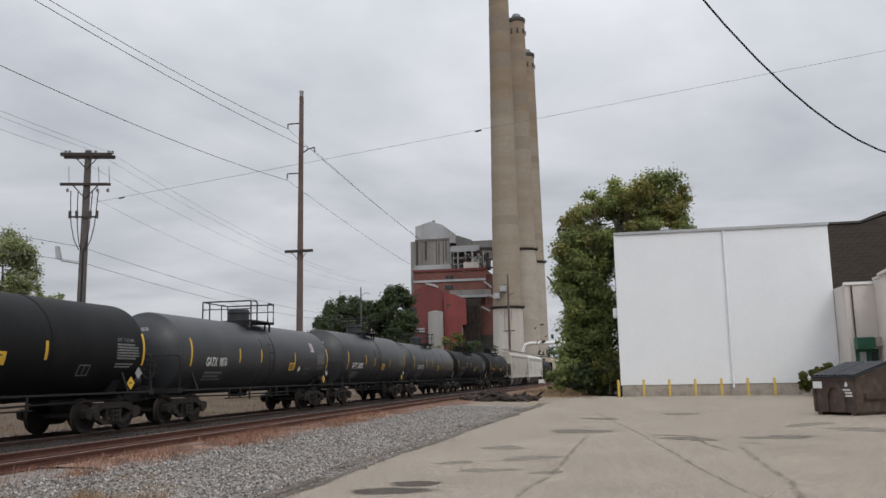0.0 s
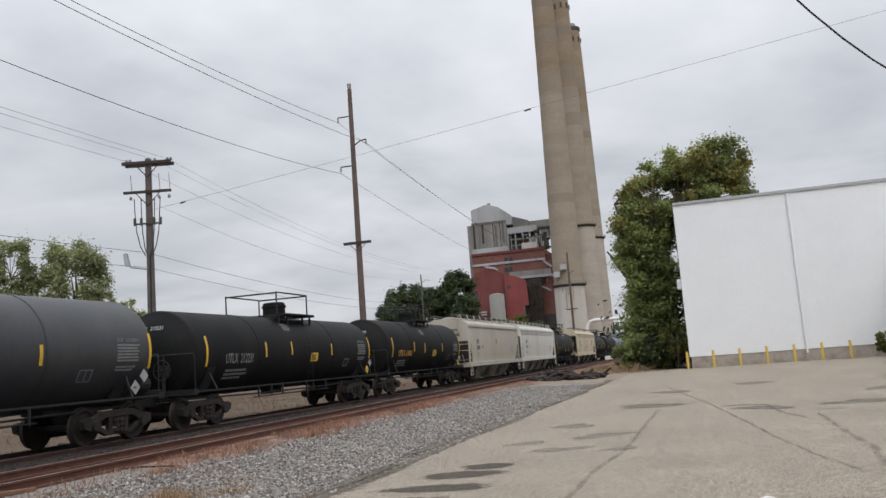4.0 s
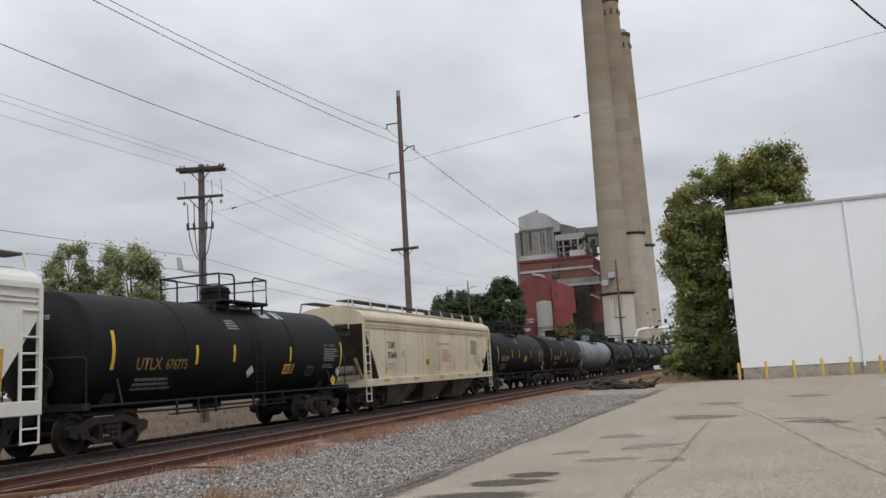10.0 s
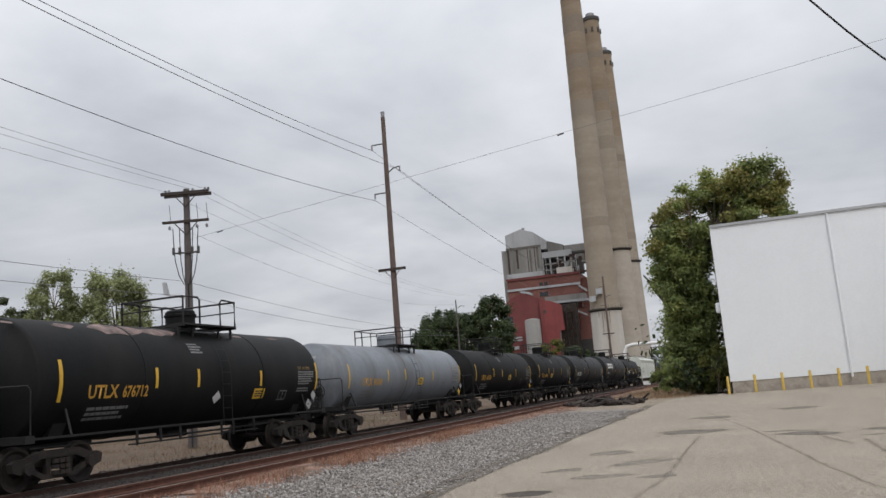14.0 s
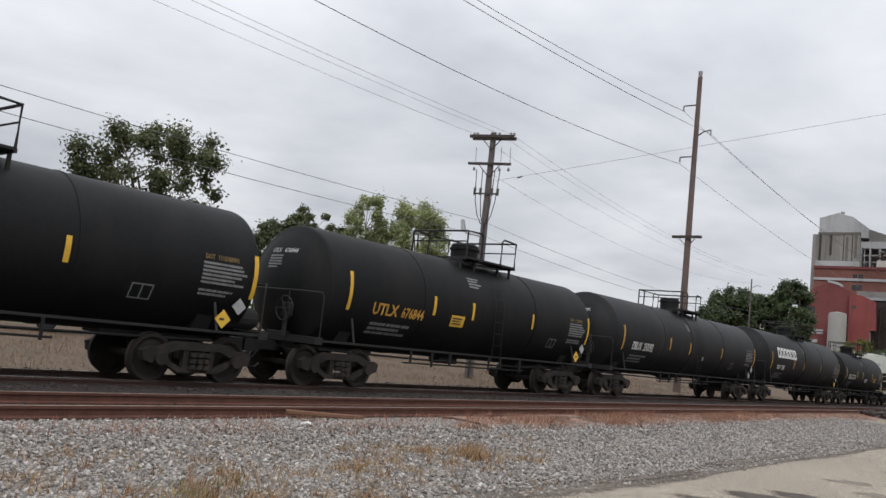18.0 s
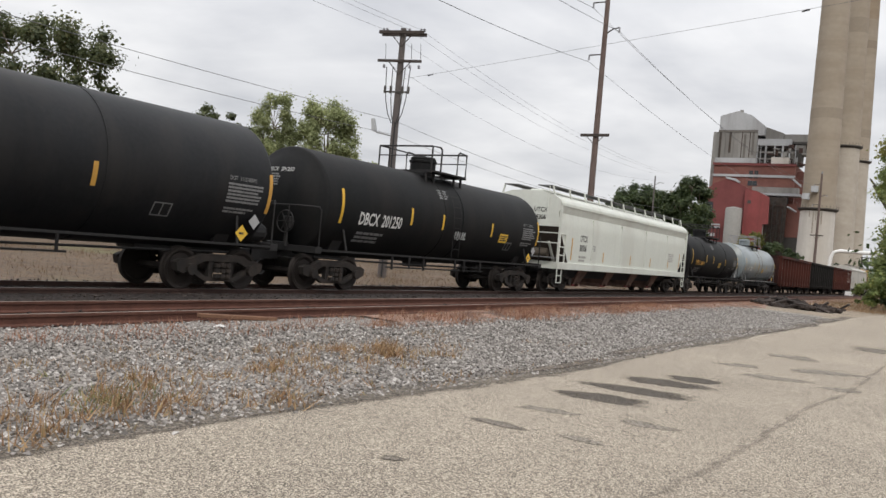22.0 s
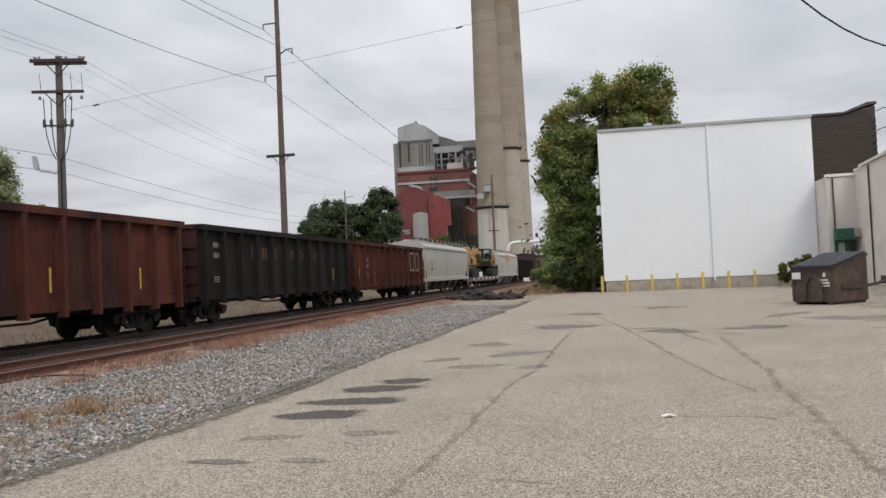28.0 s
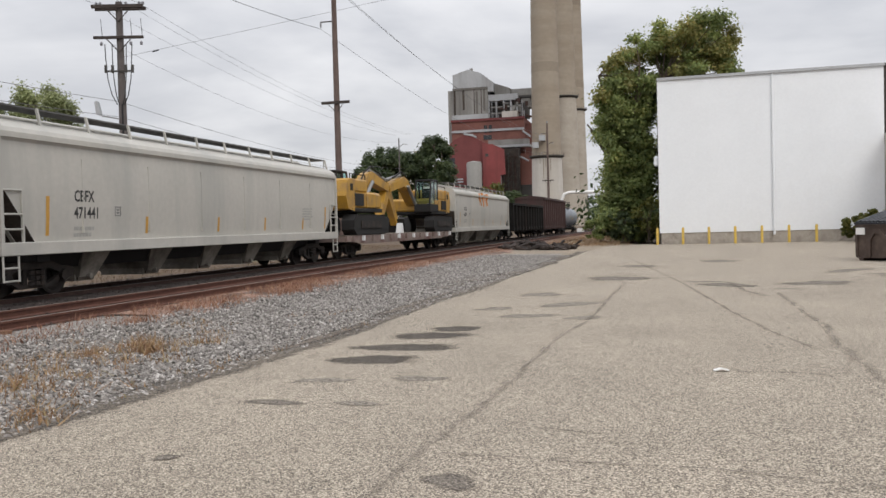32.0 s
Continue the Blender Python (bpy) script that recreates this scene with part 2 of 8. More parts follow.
def leaf_mat(name, c1, c2, c3):
    if name in MATS:
        return MATS[name]
    m = bpy.data.materials.new(name)
    m.use_nodes = True
    MATS[name] = m
    n, l = m.node_tree.nodes, m.node_tree.links
    bsdf = n["Principled BSDF"]
    bsdf.inputs["Roughness"].default_value = 0.6
    geo = n.new("ShaderNodeNewGeometry")
    rp = n.new("ShaderNodeValToRGB")
    rp.color_ramp.elements.new(0.5)
    for e, (p, c) in zip(rp.color_ramp.elements, ((0.0, c1), (0.6, c2), (1.0, c3))):
        e.position, e.color = p, (*c, 1)
    tc = n.new("ShaderNodeTexCoord")
    no = n.new("ShaderNodeTexNoise")
    no.inputs["Scale"].default_value, no.inputs["Detail"].default_value = 0.35, 3
    l.new(tc.outputs["Object"], no.inputs["Vector"])
    tint = n.new("ShaderNodeMath")
    tint.operation, tint.use_clamp = "MULTIPLY_ADD", True
    tint.inputs[1].default_value = 1.5
    tint.inputs[2].default_value = -0.72
    l.new(no.outputs[0], tint.inputs[0])
    mixed = n.new("ShaderNodeMath")
    mixed.operation, mixed.use_clamp = "MULTIPLY_ADD", True
    mixed.inputs[1].default_value = 0.75
    l.new(geo.outputs["Random Per Island"], mixed.inputs[0])
    l.new(tint.outputs[0], mixed.inputs[2])
    l.new(mixed.outputs[0], rp.inputs[0])
    mr = n.new("ShaderNodeMapRange")
    mr.inputs["From Min"].default_value, mr.inputs["From Max"].default_value = 0.3, 0.7
    mr.inputs["To Min"].default_value, mr.inputs["To Max"].default_value = 0.7, 1.35
    l.new(no.outputs[0], mr.inputs[0])
    sc = n.new("ShaderNodeVectorMath")
    sc.operation = "SCALE"
    l.new(rp.outputs[0], sc.inputs[0])
    l.new(mr.outputs[0], sc.inputs["Scale"])
    l.new(sc.outputs[0], bsdf.inputs["Base Color"])
    thin = n.new("ShaderNodeBsdfTranslucent")
    l.new(sc.outputs[0], thin.inputs[0])
    blend = n.new("ShaderNodeMixShader")
    blend.inputs[0].default_value = 0.4
    l.new(bsdf.outputs[0], blend.inputs[1])
    l.new(thin.outputs[0], blend.inputs[2])
    l.new(blend.outputs[0], n["Material Output"].inputs[0])
    return m


# ---------------------------------------------------------------- mesh helpers
def link_mesh(name, bm, material, parent=None, label="", smooth=False):
    me = bpy.data.meshes.new(name)
    bm.to_mesh(me)
    bm.free()
    me.materials.append(material)
    if smooth:
        me.shade_smooth() if smooth is True else me.set_sharp_from_angle(angle=smooth)
        if smooth is not True:
            for p in me.polygons:
                p.use_smooth = True
    ob = new(name, me)
    if parent is not None:
        ob.parent = parent
    if label:
        ob["label"] = label
    return ob


def part(name, bm, material, parent, label="", smooth=False):
    return link_mesh(name, bm, material, parent, label, smooth)


def share(name, mesh, parent, m=None, label=""):
    ob = new(name, mesh)
    ob.parent = parent
    if m is not None:
        ob.matrix_basis = m
    if label:
        ob["label"] = label
    return ob


def thing(name, m, label, category, group="", kind=""):
    ob = new(name)
    ob.empty_display_size = 0.2
    ob.matrix_basis = m
    return tagged(ob, label, category, group, kind)


def add_box(bm, x0, x1, y0, y1, z0, z1, bevel=0.0):
    r = bmesh.ops.create_cube(bm, size=1.0, matrix=Matrix.Translation(((x0 + x1) / 2, (y0 + y1) / 2, (z0 + z1) / 2)) @ Matrix.Diagonal((abs(x1 - x0), abs(y1 - y0), abs(z1 - z0), 1)))
    if bevel:
        es = list({e for v in r["verts"] for e in v.link_edges})
        bmesh.ops.bevel(bm, geom=es, offset=bevel, segments=1, affect="EDGES")
    return bm


def box(x0, x1, y0, y1, z0, z1, bevel=0.0):
    return add_box(bmesh.new(), x0, x1, y0, y1, z0, z1, bevel)


def add_rod(bm, a, b, r, r2=None, seg=8, cap=True):
    a, b = Vector(a), Vector(b)
    d = b - a
    q = d.to_track_quat("Z", "Y").to_matrix().to_4x4()
    bmesh.ops.create_cone(bm, cap_ends=cap, segments=seg, radius1=r, radius2=r if r2 is None else r2, depth=d.length,
                          matrix=Matrix.Translation((a + b) / 2) @ q)
    return bm


def rod(a, b, r, r2=None, seg=8):
    return add_rod(bmesh.new(), a, b, r, r2, seg)


def add_tube(bm, pts, r, seg=6):
    """A bent pipe through pts."""
    pts = [Vector(p) for p in pts]
    rings = []
    for i, p in enumerate(pts):
        d = (pts[min(i + 1, len(pts) - 1)] - pts[max(i - 1, 0)]).normalized()
        q = d.to_track_quat("Z", "Y")
        rings.append([bm.verts.new(p + q @ Vector((r * math.cos(2 * math.pi * k / seg), r * math.sin(2 * math.pi * k / seg), 0))) for k in range(seg)])
    for a, b in zip(rings, rings[1:]):
        for k in range(seg):
            bm.faces.new((a[k], a[(k + 1) % seg], b[(k + 1) % seg], b[k]))
    bm.faces.new(rings[0][::-1])
    bm.faces.new(rings[-1])
    return bm


def tube(pts, r, seg=6):
    return add_tube(bmesh.new(), pts, r, seg)


def add_prism(bm, profile, axis, a, b):
    """Extrude a closed outline. axis 'x': outline in (y, z); 'y': in (x, z); 'z': in (x, y)."""
    def at(p, w):
        return {"x": (w, p[0], p[1]), "y": (p[0], w, p[1]), "z": (p[0], p[1], w)}[axis]
    lo = [bm.verts.new(at(p, a)) for p in profile]
    hi = [bm.verts.new(at(p, b)) for p in profile]
    k = len(profile)
    fs = [bm.faces.new(lo[::-1]), bm.faces.new(hi)]
    for i in range(k):
        fs.append(bm.faces.new((lo[i], lo[(i + 1) % k], hi[(i + 1) % k], hi[i])))
    bmesh.ops.recalc_face_normals(bm, faces=fs)
    return bm


def prism(profile, axis, a, b):
    return add_prism(bmesh.new(), profile, axis, a, b)


def add_lathe(bm, profile, axis="y", seg=40, centre=(0, 0, 0)):
    """Turn (radius, along) pairs round an axis through centre; ends close where the radius is 0."""
    c = Vector(centre)
    rings = []
    for r, w in profile:
        if r < 1e-6:
            p = {"y": Vector((0, w, 0)), "z": Vector((0, 0, w)), "x": Vector((w, 0, 0))}[axis]
            rings.append([bm.verts.new(c + p)])
            continue
        ring = []
        for k in range(seg):
            t = 2 * math.pi * k / seg
            u, v = r * math.cos(t), r * math.sin(t)
            p = {"y": Vector((u, w, v)), "z": Vector((u, v, w)), "x": Vector((w, u, v))}[axis]
            ring.append(bm.verts.new(c + p))
        rings.append(ring)
    fs = []
    for a, b in zip(rings, rings[1:]):
        for k in range(seg):
            k2 = (k + 1) % seg
            if len(a) == 1 and len(b) == 1:
                break
            if len(a) == 1:
                fs.append(bm.faces.new((a[0], b[k2], b[k])))
            elif len(b) == 1:
                fs.append(bm.faces.new((a[k], a[k2], b[0])))
            else:
                fs.append(bm.faces.new((a[k], a[k2], b[k2], b[k])))
    bmesh.ops.recalc_face_normals(bm, faces=fs)
    return bm


def lathe(profile, axis="y", seg=40, centre=(0, 0, 0)):
    return add_lathe(bmesh.new(), profile, axis, seg, centre)


def sheet(name, verts, faces, material, label="", category="", kind="structure", parent=None):
    me = bpy.data.meshes.new(name)
    me.from_pydata(verts, [], faces)
    me.materials.append(material)
    ob = new(name, me)
    if parent is not None:
        ob.parent = parent
    return tagged(ob, label, category, "", kind)


# ---------------------------------------------------------------- track line
TRACK_X, TRACK_Y, BEND_R, HEADING, RAIL_Z = -14.7, 19.3, 4835.0, 0.01, 0.24


def on_track(s, off=0.0):
    """Place and heading on the line of the train's track, off metres towards the car park."""
    h0, h = HEADING + TRACK_Y / BEND_R, HEADING + s / BEND_R
    x = TRACK_X + BEND_R * (math.cos(h0) - math.cos(h))
    y = TRACK_Y + BEND_R * (math.sin(h) - math.sin(h0))
    return x + off * math.cos(h), y - off * math.sin(h), h


def strip_mesh(name, offs, material, s0, s1, label, category, step=12.0, kind="structure", wobble=0.0):
    """A bed that follows the track: cross-section of (offset, height)."""
    rng = random.Random(len(name))
    n = int((s1 - s0) / step)
    verts, faces = [], []
    for i in range(n + 1):
        s = s0 + (s1 - s0) * i / n
        for k, (o, z) in enumerate(offs):
            x, y, _ = on_track(s, o + (rng.uniform(-wobble, wobble) if k in (0, len(offs) - 1) else 0))
            verts.append((x, y, z))
    k = len(offs)
    for i in range(n):
        for j in range(k - 1):
            a = i * k + j
            faces.append((a, a + 1, a + k + 1, a + k))
    ob = sheet(name, verts, faces, material, label, category, kind)
    return ob


# ---------------------------------------------------------------- ground
EDGE = ((-30, -6.0), (3.5, -5.15), (6, -5.02), (8, -4.82), (12, -4.47), (17, -4.45), (25, -4.15), (45, -3.55), (58.6, -2.5))


def edge_x(y):
    """Where the asphalt gives way to gravel."""
    return float(np.interp(y, [e[0] for e in EDGE], [e[1] for e in EDGE]))


def ground():
    n = 48
    ring = [(0.0, 0.0, -0.06)]
    faces = []
    radii = (30, 120, 500, 2500)
    for r in radii:
        for k in range(n):
            ring.append((r * math.cos(2 * math.pi * k / n), r * math.sin(2 * math.pi * k / n), -0.06))
    for k in range(n):
        faces.append((0, 1 + k, 1 + (k + 1) % n))
    for i in range(len(radii) - 1):
        for k in range(n):
            a, b = 1 + i * n + k, 1 + i * n + (k + 1) % n
            faces.append((a, a + n, b + n, b))
    sheet("ground", ring, faces, FIELD, "dry tan grass and soil reaching the horizon", "ground")
    # car park
    rng = random.Random(3)
    left = []
    y = -30.0
    while y < 58.0:
        left.append((edge_x(y) + rng.uniform(-0.07, 0.07), y))
        y += 0.45
    left.append((-2.45, 58.6))
    bm = bmesh.new()
    add_prism(bm, left + [(0.3, 58.6), (0.3, 57.2), (60, 57.2), (60, -30)], "z", -0.12, 0.0)
    tagged(link_mesh("car_park_asphalt", bm, ASPHALT), "worn light grey-tan asphalt car park with exposed aggregate", "pavement", kind="structure")
    strip_mesh("gravel_bed", [(11.4, -0.05), (9.6, -0.006), (8.6, 0.012), (6.6, 0.04), (5.2, 0.09), (4.7, 0.078)], GRAVEL, -40, 44, "grey crushed-stone gravel strip beside the asphalt", "gravel", 2.0)
    strip_mesh("dirt_verge", [(13.0, -0.03), (9.6, -0.01), (6.6, 0.036), (5.2, 0.084)], DIRT, 40, 150, "bare tan dirt beyond the gravel", "dirt", 4.0)
    strip_mesh("rusty_soil_strip", [(6.55, 0.035), (6.1, 0.085), (5.5, 0.115), (4.95, 0.12), (4.62, 0.085)], RED_DIRT, 13.5, 160, "rust-red soil and dead weeds along the rails", "soil", 1.0, wobble=0.28)
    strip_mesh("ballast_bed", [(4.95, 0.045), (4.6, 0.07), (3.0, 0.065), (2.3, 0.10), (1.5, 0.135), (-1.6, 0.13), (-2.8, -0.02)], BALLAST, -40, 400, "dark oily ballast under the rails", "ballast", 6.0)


ground()


def rails(label, off, s0, s1, web, head, sunk):
    x, y, a = on_track(0)
    tr = thing("railway_track", pose(0, 0, 0), label, "railway track", kind="structure")
    prof = [(-0.07, 0.0), (0.07, 0.0), (0.07, 0.02), (0.012, 0.04), (0.012, 0.12), (0.036, 0.13), (0.036, 0.17), (-0.036, 0.17), (-0.036, 0.13), (-0.012, 0.12), (-0.012, 0.04), (-0.07, 0.02)]
    for side in (-0.75, 0.75):
        bm = bmesh.new()
        rings = []
        n = int((s1 - s0) / 12)
        for i in range(n + 1):
            s = s0 + (s1 - s0) * i / n
            ring = []
            for px, pz in prof:
                X, Y, _ = on_track(s, off + side + px)
                ring.append(bm.verts.new((X, Y, RAIL_Z - 0.17 + pz)))
            rings.append(ring)
        for p, q in zip(rings, rings[1:]):
            for k in range(len(prof)):
                k2 = (k + 1) % len(prof)
                bm.faces.new((p[k], p[k2], q[k2], q[k]))
        bmesh.ops.recalc_face_normals(bm, faces=bm.faces[:])
        r = part("rail", bm, web, tr)
        if head:
            r.data.materials.append(head)
            for f in r.data.polygons:
                if f.normal.z > 0.9 and f.center.z > RAIL_Z - 0.02:
                    f.material_index = 1
    tie = box(-1.3, 1.3, -0.11, 0.11, 0.0, 0.15, 0.01)
    tm = bpy.data.meshes.new("tie")
    tie.to_mesh(tm)
    tie.free()
    tm.materials.append(TIE)
    rng = random.Random(int(off * 10) + 5)
    s = 0.0
    while s < 70:
        X, Y, a = on_track(s, off)
        share("tie", tm, tr, pose(X + rng.uniform(-0.04, 0.04), Y, sunk + rng.uniform(-0.010, 0.006), 0, 0, -math.degrees(a) + rng.uniform(-1, 1)))
        s += 0.53
    return tr


rails("rusty siding rails with dark creosoted ties", 3.72, -40, 200, SIDING_RUST, SIDING_HEAD, -0.085)
rails("main track with worn steel rails on dark ties", 0.0, -40, 520, RAIL_RUST, RAIL_HEAD, -0.012)
# ---------------------------------------------------------------- the train
TANK_BLACK = mat("sooty_black_tank_paint", (0.0075, 0.008, 0.0085), 0.6, 0, 0.35, 0.9, 0.05, 10, spec=0.16, dirt=(0.0135, 0.0125, 0.012), dirt_amount=0.55, dirt_scale=0.7, streak=True)
TANK_CHARCOAL = mat("charcoal_tank_paint", (0.030, 0.0325, 0.037), 0.42, 0, 0.25, 0.9, 0.03, 10, spec=0.45, dirt=(0.046, 0.044, 0.043), dirt_amount=0.5, dirt_scale=0.7, streak=True)
TANK_SOOT = mat("soot_grey_tank_paint", (0.0105, 0.0112, 0.0125), 0.55, 0, 0.3, 0.9, 0.05, 10, spec=0.2, dirt=(0.020, 0.0185, 0.0175), dirt_amount=0.5, dirt_scale=0.7, streak=True)
TANK_GREY = mat("blue_grey_tank_paint", (0.175, 0.195, 0.22), 0.45, 0, 0.15, 0.7, 0.04, 10, dirt=(0.10, 0.10, 0.105), dirt_amount=0.5, dirt_scale=0.6, streak=True)
TANK_PALE = mat("pale_green_grey_tank_paint", (0.225, 0.26, 0.275), 0.30, 0, 0.14, 0.7, 0.04, 10, dirt=(0.16, 0.175, 0.17), dirt_amount=0.45, dirt_scale=0.6, streak=True)
HOP_TAN = mat("stone_grey_hopper_paint", (0.465, 0.44, 0.378), 0.55, 0, 0.08, 0.6, 0.03, 10, dirt=(0.40, 0.365, 0.30), dirt_amount=0.45, dirt_scale=0.5, streak=True)
HOP_WHITE = mat("white_hopper_paint", (0.60, 0.62, 0.565), 0.5, 0, 0.06, 0.6, 0.03, 10, dirt=(0.50, 0.50, 0.45), dirt_amount=0.4, dirt_scale=0.5, streak=True)
HOP_IVORY = mat("ivory_white_hopper_paint", (0.64, 0.625, 0.575), 0.5, 0, 0.06, 0.6, 0.03, 10, dirt=(0.52, 0.49, 0.43), dirt_amount=0.4, dirt_scale=0.5, streak=True)
HOP_CREAM = mat("cream_hopper_paint", (0.57, 0.50, 0.375), 0.55, 0, 0.09, 0.6, 0.03, 10, dirt=(0.42, 0.34, 0.23), dirt_amount=0.5, dirt_scale=0.5, streak=True)
HOP_GREY = mat("light_grey_hopper_paint", (0.45, 0.432, 0.392), 0.5, 0, 0.07, 0.6, 0.03, 10, dirt=(0.34, 0.335, 0.31), dirt_amount=0.45, dirt_scale=0.5, streak=True)
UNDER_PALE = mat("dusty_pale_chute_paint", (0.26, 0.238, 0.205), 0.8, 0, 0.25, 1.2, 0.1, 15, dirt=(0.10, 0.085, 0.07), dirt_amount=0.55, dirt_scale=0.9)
# grime on the chutes; on end slopes it also carries their shade
UNDER = mat("grimy_shaded_chute_paint", (0.135, 0.112, 0.088), 0.8, 0, 0.25, 1.2, 0.1, 15, dirt=(0.055, 0.043, 0.035), dirt_amount=0.6, dirt_scale=0.9)
GON_RED = mat("oxide_red_gondola_paint", (0.092, 0.025, 0.016), 0.75, 0, 0.42, 1.0, 0.1, 15, spec=0.2, dirt=(0.024, 0.012, 0.011), dirt_amount=0.75, dirt_scale=0.9, streak=True)
GON_DARK = mat("sooty_gondola_paint", (0.0115, 0.0105, 0.0095), 0.8, 0, 0.35, 1.0, 0.1, 15, spec=0.2, dirt=(0.028, 0.016, 0.012), dirt_amount=0.38, dirt_scale=0.9, streak=True)
BOX_RED = mat("dark_brown_boxcar_paint", (0.05, 0.022, 0.019), 0.75, 0, 0.25, 1.0, 0.1, 15, dirt=(0.04, 0.025, 0.022), dirt_amount=0.6, dirt_scale=0.8, streak=True)
STAIN_TAN = mat("rust_stained_pale_paint", (0.30, 0.265, 0.185), 0.6, 0, 0.35, 2.0, dirt=(0.17, 0.175, 0.165), dirt_amount=0.5, dirt_scale=1.5)
TRUCK_M = mat("grimy_truck_steel", (0.020, 0.0165, 0.0145), 0.85, 0.1, 0.35, 3, 0.3, 25, dirt=(0.040, 0.029, 0.023), dirt_amount=0.5, dirt_scale=3)
WHEEL_M = mat("worn_wheel_steel", (0.030, 0.024, 0.021), 0.7, 0.4, 0.3, 4)
GEAR_M = mat("black_underframe_steel", (0.016, 0.015, 0.015), 0.7, 0.2, 0.3, 2)
STRIPE_Y = mat("yellow_reflector", (0.62, 0.37, 0.03), 0.45, 0, 0.15, 8)
STRIPE_O = mat("faded_orange_reflector", (0.50, 0.27, 0.05), 0.5, 0, 0.2, 8)
STRIPE_W = mat("white_reflector", (0.65, 0.65, 0.62), 0.45, 0, 0.15, 8)
INK_W = mat("white_lettering", (0.62, 0.62, 0.60), 0.6, 0, 0.15, 6)
INK_DIM = mat("faded_grey_lettering", (0.17, 0.17, 0.17), 0.7, 0, 0.3, 6)
INK_DIM2 = mat("worn_white_lettering", (0.25, 0.19, 0.175), 0.7, 0, 0.35, 5)
LOGO_DIM = mat("dusty_pink_white_lettering", (0.19, 0.135, 0.12), 0.75, 0, 0.4, 3)
INK_Y = mat("yellow_lettering", (0.50, 0.27, 0.04), 0.6, 0, 0.2, 6)
GATE_RED = mat("dull_red_gate_paint", (0.22, 0.045, 0.04), 0.7, 0, 0.3, 4)
INK_RED = mat("faded_red_stencil", (0.52, 0.24, 0.15), 0.7, 0, 0.2, 6)
INK_PALE = mat("faint_grey_print", (0.36, 0.355, 0.33), 0.7, 0, 0.2, 6)
INK_YD = mat("dirty_yellow_lettering", (0.20, 0.125, 0.04), 0.7, 0, 0.3, 6)
SEAM = mat("rust_dark_seam", (0.40, 0.34, 0.245), 0.8, 0, 0.3, 3)
INK_K2 = mat("weathered_black_print", (0.13, 0.115, 0.09), 0.7, 0, 0.2, 6)
INK_WG = mat("thin_grey_white_lettering", (0.36, 0.36, 0.355), 0.6, 0, 0.2, 6)
INK_K = mat("black_lettering", (0.03, 0.03, 0.03), 0.6, 0, 0.2, 6)
PLAC_W = mat("white_placard", (0.65, 0.65, 0.65), 0.5, 0, 0.1, 6)
PLAC_G = mat("dusty_grey_placard", (0.30, 0.30, 0.30), 0.6, 0, 0.2, 6)
PLAC_Y = mat("yellow_placard", (0.68, 0.42, 0.04), 0.5, 0, 0.1, 6)
GRAF_W = mat("pale_spray_paint", (0.35, 0.36, 0.36), 0.6, 0, 0.3, 5)
GRAF_O = mat("orange_spray_paint", (0.55, 0.20, 0.04), 0.6, 0, 0.3, 5)
GRATING = mat("dull_steel_grating", (0.10, 0.10, 0.098), 0.7, 0.2, 0.25, 3)
# rusty slope sheet with the shade under the car end mixed into its colour
SLOPE_SHADED = mat("shaded_rusty_slope_sheet", (0.060, 0.045, 0.035), 0.9, 0, 0.35, 1.5, 0.1, 15, dirt=(0.03, 0.024, 0.02), dirt_amount=0.5, dirt_scale=1.0)
UNDER_RUST = mat("rusty_pink_chute_paint", (0.22, 0.13, 0.10), 0.85, 0, 0.3, 1.5, 0.1, 15, dirt=(0.10, 0.065, 0.05), dirt_amount=0.5, dirt_scale=1.1)
GALV = mat("galvanised_grating", (0.26, 0.26, 0.26), 0.55, 0.5, 0.2, 3)
CAT_Y = mat("yellow_machine_paint", (0.43, 0.235, 0.03), 0.45, 0, 0.15, 2, dirt=(0.24, 0.14, 0.05), dirt_amount=0.5, dirt_scale=1.6)
RUBBER = mat("black_track_steel", (0.012, 0.011, 0.0105), 0.8, 0.1, 0.3, 4)

TANK_R, TANK_Z = 1.43, 2.47
MESHES = {}


def cached(key, build, material, smooth=False):
    """One mesh for all alike parts."""
    if key not in MESHES:
        bm = build()
        me = bpy.data.meshes.new(key if isinstance(key, str) else key[0])
        bm.to_mesh(me)
        bm.free()
        me.materials.append(material)
        if smooth:
            for p in me.polygons:
                p.use_smooth = True
            me.set_sharp_from_angle(angle=0.6)
        MESHES[key] = me
    return MESHES[key]


